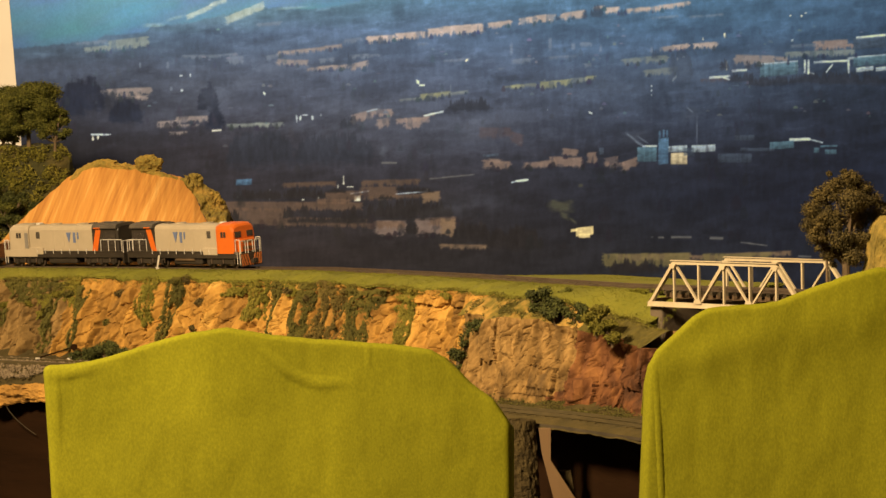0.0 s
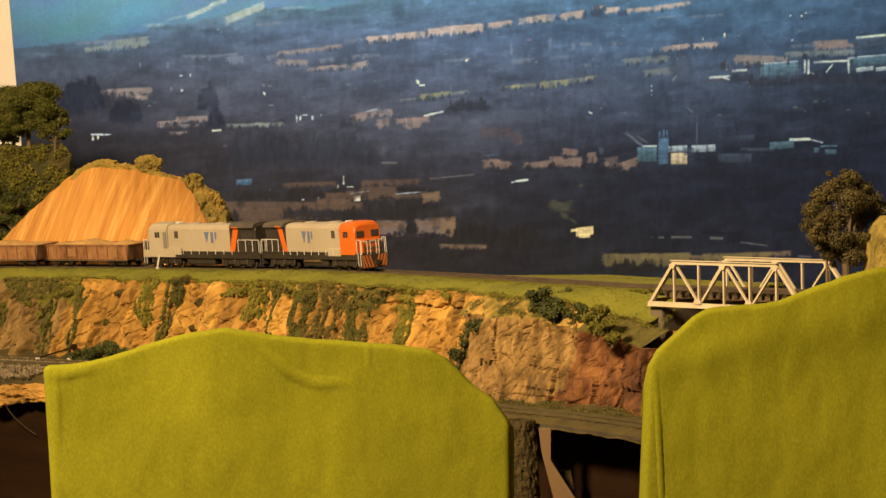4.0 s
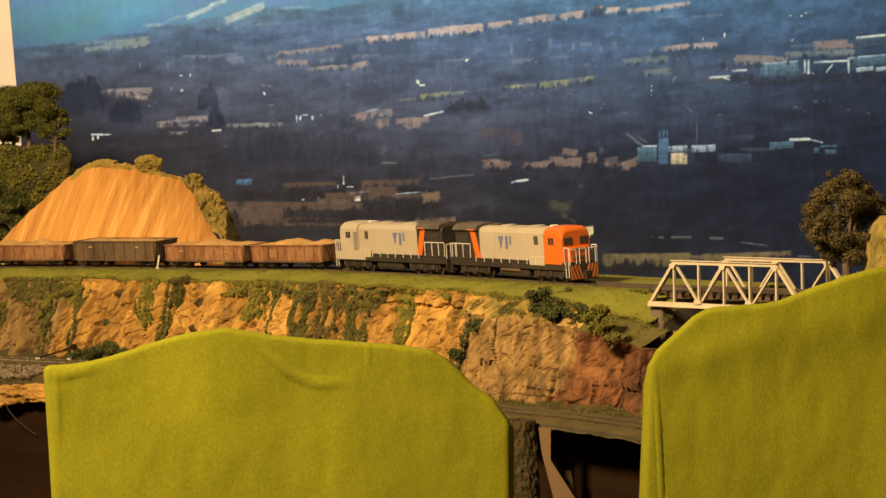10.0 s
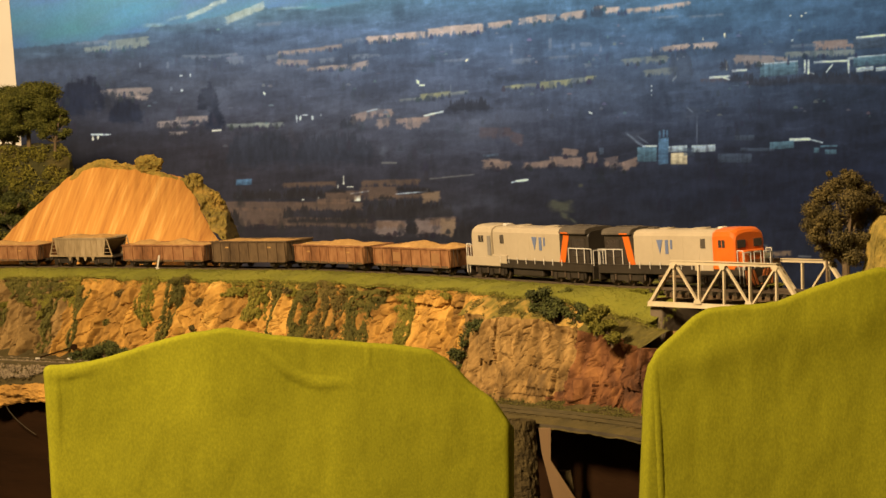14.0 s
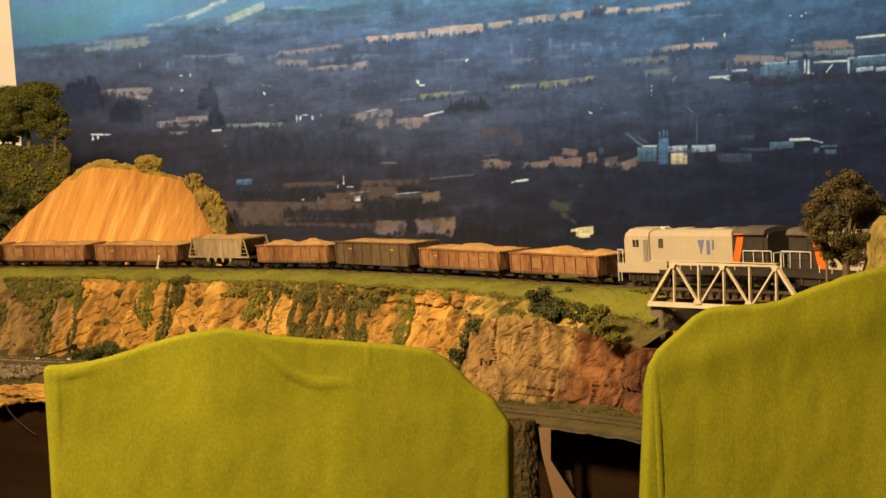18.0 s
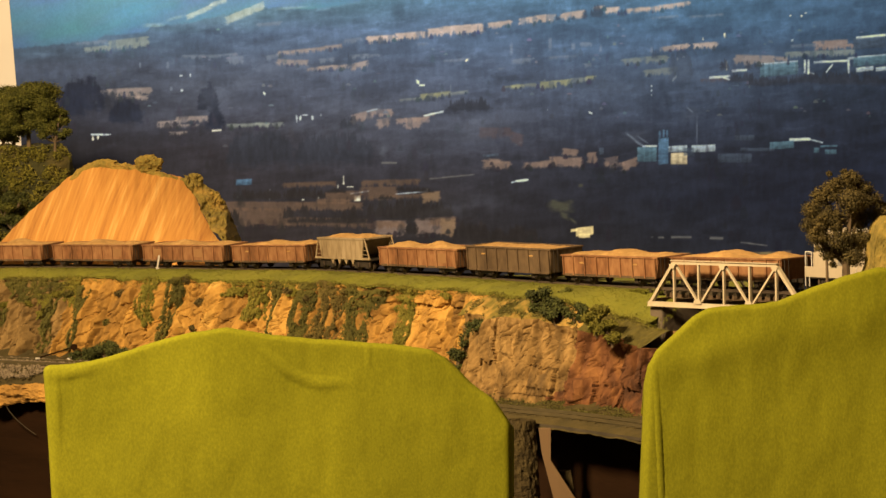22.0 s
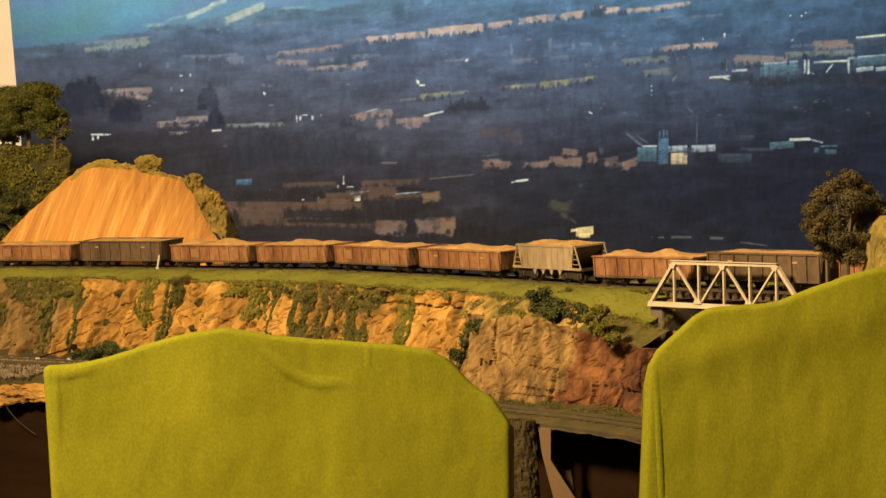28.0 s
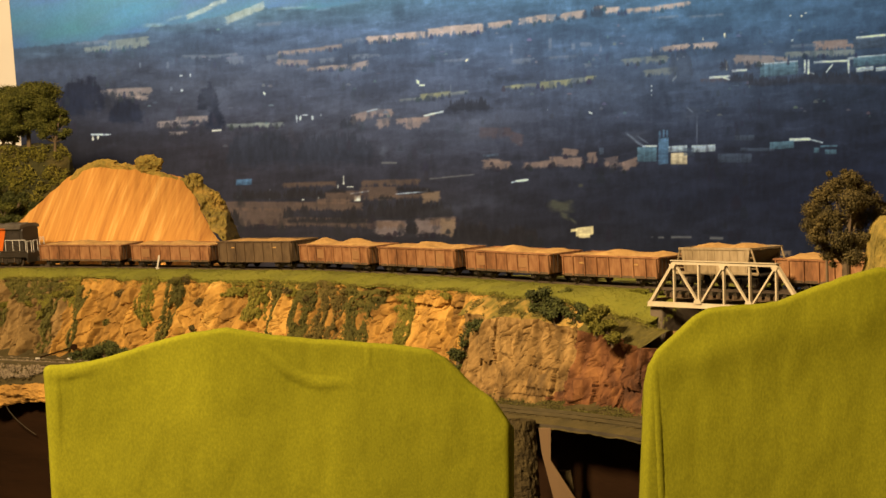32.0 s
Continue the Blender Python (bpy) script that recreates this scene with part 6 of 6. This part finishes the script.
model_tree(0.2630, 1.472, 1.180, 0.096, 0.031, "leaf_dry", 21, "dry brown model tree with an uneven clumpy crown before the track", density=6.5, leaf=0.00062, clumps=tufts)
model_tree(0.2890, 1.490, 1.180, 0.052, 0.011, "leaf_dry", 27, "small dry brown model tree before the track", 50, density=5.0, leaf=0.0010, peak=1.0)
post = empty("wooden_post", pose(0.2562, 1.500, 1.180))
part("pole", rod(bmesh.new(), (0, 0, 0), (-0.0012, 0, 0.0345), 0.0011, 8, 0.0009), "bark", post)
tagged(post, "thin brown wooden post beside the track", "post")

for i, (x, z, w) in enumerate(((-0.520, 1.276, 0.012), (-0.534, 1.278, 0.016), (-0.530, 1.296, 0.013), (-0.545, 1.285, 0.016))):
    shrub(x, 2.745, z, w, w * 1.5, "leaf", 540 + i, "olive undergrowth between the tree trunks", 0.0009, 16.0)

# moss all over the green hill
rnd = random.Random(91)
bm = bmesh.new()
for i in range(16000):
    u, v = rnd.uniform(0.30, 1.0), rnd.random() ** 0.8
    p = Vector(hill_point(u, v))
    k = fbm(p.x * 70, p.z * 70, 6)
    if k < -0.15:
        continue
    leaves(bm, (p.x, p.y - 0.002 - 0.007 * max(0, k), p.z + 0.002), (0.002, 0.002, 0.002), 1, 0.0015, rnd)
part_raw("moss_cover", bm, "moss", hill)

# scrub on the green hill
for i, (x, z, w) in enumerate([(-0.520, 1.225, 0.020), (-0.545, 1.215, 0.020), (-0.495, 1.205, 0.018), (-0.53, 1.185, 0.022), (-0.555, 1.16, 0.022), (-0.50, 1.180, 0.018),
                               (-0.51, 1.195, 0.020), (-0.47, 1.195, 0.014), (-0.535, 1.14, 0.024), (-0.56, 1.19, 0.020), (-0.545, 1.245, 0.015)]):
    shrub(x, 2.618, z, w, w * 0.9, "leaf_dark" if i % 3 else "leaf", 60 + i, "dark green scrub growing on the hillside")


def on_cliff(s, near, z, w, h, mat, seed, label):
    p = rail_at(s, near)
    return shrub(p.x, p.y, z, w, h, mat, seed, label)


shelf_z = lambda s: edge(s).z
SHRUBS = [(0.722, 0.070, -0.014, 0.009, 0.022, "leaf_dark"), (0.736, 0.070, -0.014, 0.012, 0.026, "leaf_dark"), (0.750, 0.072, -0.016, 0.011, 0.020, "leaf_dark"), (0.722, 0.042, -0.004, 0.004, 0.015, "leaf"),
          (0.770, 0.068, -0.012, 0.009, 0.024, "leaf_dark"), (0.664, 0.080, -0.026, 0.010, 0.009, "leaf_dark"), (0.806, 0.084, -0.002, 0.006, 0.008, "moss"),
          (0.814, 0.086, -0.007, 0.006, 0.008, "moss"), (0.824, 0.084, -0.004, 0.006, 0.009, "moss"), (0.810, 0.080, 0.004, 0.005, 0.007, "moss"), (0.829, 0.084, -0.010, 0.005, 0.008, "moss")]
for i, (s, near, up, w, h, mat) in enumerate(SHRUBS):
    on_cliff(s, near, shelf_z(s) + up, w, h, mat, 80 + i, "dark leafy shrub on the cliff edge" if mat == "leaf_dark" else "olive shrub hanging over the cliff edge")
GULLY = [(0.655, 0.080, -0.032, 0.009, 0.012), (0.650, 0.084, -0.042, 0.006, 0.012), (0.646, 0.090, -0.054, 0.007, 0.014), (0.644, 0.096, -0.066, 0.008, 0.014), (0.646, 0.100, -0.076, 0.008, 0.012)]
for i, (s, near, up, w, h) in enumerate(GULLY):
    on_cliff(s, near, shelf_z(s) + up, w, h, "leaf_dark", 100 + i, "dark shrub growing in the rock gully")
FOOT_S = [(0.055, 0.012), (0.075, 0.013), (0.095, 0.015), (0.112, 0.011), (0.03, 0.008)]
for i, (s, w) in enumerate(FOOT_S):
    p = rail_at(s, 0.092)
    shrub(p.x, p.y, lerp(s, LOW_S, LOW_Z) - 0.002 + 0.006 * (i % 2), w, w * 1.3, "leaf_dark", 120 + i, "dark shrub at the foot of the cliff")

# creepers hanging down the cliff face: fine strands that follow the rock
CREEPER_LOOK = {"moss_dark": "dark green creeper hanging down the ochre cliff", "moss": "olive creeper hanging down the ochre cliff", "moss_brown": "brownish green creeper hanging down the ochre cliff"}
for i, (s, w, start, drop, mat) in enumerate(CREEPERS):
    rnd = random.Random(200 + i)
    root = edge(s)
    verts, tris = [], []
    for j in range(int(w * (drop - start) * 5.5e6)):
        v = rnd.random()
        lean = 0.16 * math.sin(v * (2 + i % 3) + i) - 0.10 * v
        across = rnd.uniform(-0.42, 0.42)
        fringe = 1 - 0.45 * v - 0.25 * fbm(across * 7, i * 3.3, 1)
        if v > fringe + 0.35 or fbm(s * 90 + across * w * 260, v * 3, i) < -0.16 + 0.20 * v + 0.5 * max(0.0, abs(across) * 2.4 - 0.6):
            continue
        q = s + w * (across * (1 - 0.25 * v) + lean)
        hang = start + (drop - start) * v
        z_span = edge(q).z - lerp(q, LOW_S, LOW_Z)
        p = Vector(OCHRE((q + 0.42) / 1.072, min(0.97, max(0.0, hang / z_span))))
        a = along(q, 3)
        out = rnd.random() ** 2 * 0.0035 + 0.0006
        p += Vector((-math.sin(a) * out, -math.cos(a) * out, 0.0015 if v < 0.1 else 0)) - root
        wide, tall, n = rnd.uniform(0.0003, 0.0007), rnd.uniform(0.0008, 0.0024), len(verts)
        sway = rnd.uniform(-0.0006, 0.0006)
        verts += [(p.x - wide, p.y + rnd.uniform(-0.0004, 0.0004), p.z), (p.x + wide, p.y + rnd.uniform(-0.0004, 0.0004), p.z + rnd.uniform(-0.0004, 0.0004)), (p.x + sway, p.y - 0.0003, p.z - tall)]
        tris.append((n, n + 1, n + 2))
    me = bpy.data.meshes.new("foliage")
    me.from_pydata(verts, [], tris)
    me.materials.append(M[mat])
    ob = empty("creeper", Matrix.Translation(root))
    new("foliage", me).parent = ob
    tagged(ob, CREEPER_LOOK[mat], "creeper")

# loose tufts clinging to the rock
rnd = random.Random(55)
for i in range(22):
    s = rnd.uniform(-0.32, 0.60)
    v = rnd.random() ** 1.7
    p = Vector(OCHRE((s + 0.42) / 1.072, v)) 
    w = rnd.uniform(0.0022, 0.0050)
    shrub(p.x, p.y - 0.001, p.z - 0.003, w, w * rnd.uniform(0.7, 1.2), rnd.choice(("moss", "moss", "moss_dark", "leaf_dry")), 300 + i, "small green tuft clinging to the cliff", 0.0006, 26.0, "grass_tuft")

# turf hanging over the cliff's edge
bm = bmesh.new()
for i in range(22000):
    s = rnd.uniform(-0.35, 0.84)
    p = edge(s)
    a = along(s, 3)
    k = max(0.0, 0.4 + fbm(s * 35, 5, 5))
    out, down = rnd.uniform(-0.004, 0.005), rnd.random() ** 1.5 * 0.013 * k - 0.002
    leaves(bm, (p.x - out * math.sin(a), p.y - out * math.cos(a), p.z - down), (0.001, 0.001, 0.001), 1, 0.0005, rnd)
ob = part_raw("turf_fringe", bm, "moss", None)
tagged(ob, "olive turf fringe hanging over the cliff edge", "grass", kind="stuff")

# mossy verge at the foot of the brown rock
bm = bmesh.new()
for i in range(20000):
    s, v = rnd.uniform(0.58, 0.88), rnd.uniform(0.12, 0.58)
    p = low_surface((s + 0.9) / 1.93, v)
    k = fbm(p.x * 40, p.y * 40, 3)
    if k < -0.25:
        continue
    leaves(bm, (p.x, p.y, p.z + rnd.uniform(0, 0.003) * (0.4 + k)), (0.0015, 0.0015, 0.0010), 1, 0.0005, rnd)
for i in range(15000):
    s, v = 0.630 + 0.210 * rnd.random() ** 0.75, rnd.random()
    k = fbm(s * 60, v * 3, 5) + lerp(s, (0.62, 0.74, 0.765, 0.79), (-0.10, 0.05, 0.0, -1.0)) - 0.25 * abs(v - 0.4)
    if k < 0.0:
        continue
    p = Vector(BROWN((s - 0.634) / 0.141, 0.18 * v))
    leaves(bm, (p.x, p.y, p.z + rnd.uniform(0, 0.0022)), (0.0012, 0.0012, 0.0010), 1, 0.0006, rnd)
tagged(part_raw("mossy_verge", bm, "moss_dark", None), "olive moss on the bank and along the foot of the brown rock", "moss", kind="stuff")

# turf: short blades along the shelf
rnd = random.Random(77)
verts, tris = [], []
for i in range(14000):
    s = rnd.uniform(-0.35, 0.79)
    p = rail_at(s, rnd.uniform(0.0125, 0.022), -0.004)
    h = rnd.uniform(0.0012, 0.0040) * (0.75 + 0.5 * fbm(s * 40, 2, 2))
    a, w, n = rnd.uniform(0, 3.14), 0.0004, len(verts)
    verts += [(p.x - w * math.cos(a), p.y - w * math.sin(a), p.z), (p.x + w * math.cos(a), p.y + w * math.sin(a), p.z),
              (p.x + rnd.uniform(-0.0015, 0.0015), p.y + rnd.uniform(-0.0015, 0.0015), p.z + h)]
    tris.append((n, n + 1, n + 2))
for i in range(16000):
    s = rnd.uniform(-0.35, 0.80)
    p = rail_at(s, rnd.choice((rnd.uniform(-0.030, -0.010), rnd.uniform(-0.007, 0.007), rnd.uniform(0.009, 0.013))), -0.005)
    h, a, w, n = rnd.uniform(0.0018, 0.0044), rnd.uniform(0, 3.14), 0.0005, len(verts)
    verts += [(p.x - w * math.cos(a), p.y - w * math.sin(a), p.z), (p.x + w * math.cos(a), p.y + w * math.sin(a), p.z),
              (p.x + rnd.uniform(-0.001, 0.001), p.y + rnd.uniform(-0.001, 0.001), p.z + h)]
    tris.append((n, n + 1, n + 2))
for i in range(44000):
    s = rnd.uniform(-0.35, 0.83)
    v = rnd.choice((rnd.uniform(0.42, 0.62), rnd.uniform(0.42, 1.0), rnd.uniform(0.42, 1.0), rnd.uniform(0.0, 0.12)))
    p = shelf_point(s, v)
    h = rnd.uniform(0.0002, 0.0007) * (1.8 if rnd.random() < 0.02 else 1)
    a = rnd.uniform(0, 3.14)
    w = 0.0004
    n = len(verts)
    verts += [(p.x - w * math.cos(a), p.y - w * math.sin(a), p.z - 0.0005), (p.x + w * math.cos(a), p.y + w * math.sin(a), p.z - 0.0005),
              (p.x + rnd.uniform(-0.0012, 0.0012), p.y + rnd.uniform(-0.0012, 0.0012), p.z + h)]
    tris.append((n, n + 1, n + 2))
me = bpy.data.meshes.new("turf_blades")
me.from_pydata(verts, [], tris)
me.materials.append(M["grass"])
tagged(new("turf_blades", me), "short olive grass along the upper track", "grass", kind="stuff")

# ---------------------------------------------------------------- small things
p = rail_at(0.078, 0.026, -0.004)
post = empty("track_marker", pose(p.x, p.y, p.z, 0, 9, 0))
part("post", box(bmesh.new(), -0.0009, 0.0009, -0.0006, 0.0006, -0.002, 0.0165, bevel=0.0003), "white_marker", post)
part("foot_bar", box(bmesh.new(), -0.002, 0.002, -0.0009, 0.0009, 0.0032, 0.0040), "white_marker", post)
tagged(post, "leaning white trackside marker post", "marker post")

knob = empty("round_knob", pose(-0.205, 1.372, 0.955))
bm = bmesh.new()
bmesh.ops.create_uvsphere(bm, u_segments=24, v_segments=14, radius=0.0035)
bmesh.ops.translate(bm, verts=bm.verts, vec=(0, 0, 0.112))
part("ball", bm, "black", knob, smooth=True)
part("stem", rod(bmesh.new(), (0, 0, -0.09), (0, 0, 0.110), 0.0014, 10), "black", knob)
tagged(knob, "small black ball knob on a thin stem before the felt", "knob")

p = low_point(0.016, 0.40)
lever = empty("point_lever", pose(p.x, p.y, p.z))
part("arm", bar(bmesh.new(), (-0.024, -0.004, 0.0030), (0.008, 0.004, 0.0125), 0.0016, 0.0012, (0, 1, 0)), "dark", lever)
part("tip", box(bmesh.new(), -0.0270, -0.0225, -0.0055, -0.0030, 0.0018, 0.0034, bevel=0.0003), "white_marker", lever, "pale lever tip")
part("weight", rod(bmesh.new(), (0.010, 0.003, 0.0130), (0.010, 0.006, 0.0130), 0.0032, 12), "dark", lever)
part("base_plate", box(bmesh.new(), 0.004, 0.015, -0.003, 0.006, -0.001, 0.0025, bevel=0.0005), "white_marker", lever, "pale base plate")
tagged(lever, "dark point lever beside the lower track", "point lever")

def spur_point(u, v):
    """A rough earth column with a jagged side."""
    a = 2 * math.pi * u
    z = 1.089 - 0.135 * v
    r = (0.0118 + 0.0075 * v) * (1 + 0.10 * fbm(math.cos(a) * 2 + 4, math.sin(a) * 2, z * 60) + 0.10 * fbm(math.cos(a) * 6, math.sin(a) * 6, z * 220))
    return (0.0540 + r * math.cos(a), 1.606 + 0.7 * r * math.sin(a), z)


spur = part("rock_spur", sheet(60, 70, spur_point), "dark_earth")
tagged(spur, "dark mossy earth column below the lower ledge", "rock")
hose = empty("loose_wire")
wire = bmesh.new()
for i in range(10):
    a, b = i / 10, (i + 1) / 10
    rod(wire, (0.030 * a, 0, -0.034 * a ** 0.6 * 1.0), (0.030 * b, 0, -0.034 * b ** 0.6 * 1.0), 0.00045, 5)
part("cable", wire, "tie", hose)
p = low_point(0.035, 0.99)
hose.matrix_basis = pose(p.x - 0.003, p.y - 0.004, p.z - 0.020)
tagged(hose, "thin loose wire hanging below the lower ledge", "wire")
brace = empty("timber_brace", pose(0.0725, 1.598, 1.082))
part("slanting_post", prism(bmesh.new(), [(-0.0045, 0.002), (0.0040, 0.002), (0.0040, -0.0205), (0.0218, -0.048), (0.050, -0.092), (0.018, -0.092), (0.0062, -0.048), (-0.0022, -0.016)], -0.003, 0.003), "wood", brace)
# The back post's dark colour stands for its dimness under the ledge.
part("back_post", prism(bmesh.new(), [(0.010, -0.030), (0.019, -0.030), (0.030, -0.092), (0.020, -0.092)], 0.010, 0.016), "dark_earth", brace)
tagged(brace, "raw timber brace under the lower ledge", "brace")

rnd = random.Random(31)
verts, tris = [], []
for i in range(3400):
    s = rnd.uniform(-0.30, 0.06)
    p = low_point(s, rnd.choice((rnd.uniform(0.80, 1.0), rnd.uniform(0.62, 0.98), rnd.uniform(0.40, 0.60))))
    r, n = rnd.uniform(0.0007, 0.0018), len(verts)
    turn = Euler((rnd.uniform(0, 3), rnd.uniform(0, 3), rnd.uniform(0, 3))).to_matrix()
    for x, y, z in ((1, 0, 0), (-1, 0, 0), (0, 1, 0), (0, -1, 0), (0, 0, 1), (0, 0, -1)):
        v = turn @ Vector((x * r * rnd.uniform(0.8, 1.3), y * r, z * r * 0.8))
        verts.append((p.x + v.x, p.y + v.y, p.z + r * 0.3 + v.z))
    tris += [(n + a, n + b, n + c) for a, b, c in ((0, 2, 4), (2, 1, 4), (1, 3, 4), (3, 0, 4), (2, 0, 5), (1, 2, 5), (3, 1, 5), (0, 3, 5))]
me = bpy.data.meshes.new("ballast_stones")
me.from_pydata(verts, [], tris)
me.materials.append(M["ballast"])
tagged(new("ballast_stones", me), "pale ballast stones along the lower track", "ballast", kind="stuff")


# ---------------------------------------------------------------- what moves
def motions():
    turn = Matrix.Rotation(math.pi, 4, "Z")
    for ob, mid, length, reverse in train:
        rows = []
        for i in range(65):
            t = i * 0.5
            m = riding(mid + SPEED * t, length, cant(mid + SPEED * t))
            rows.append((t, m @ turn if reverse else m))
        walk(ob, rows)


motions()
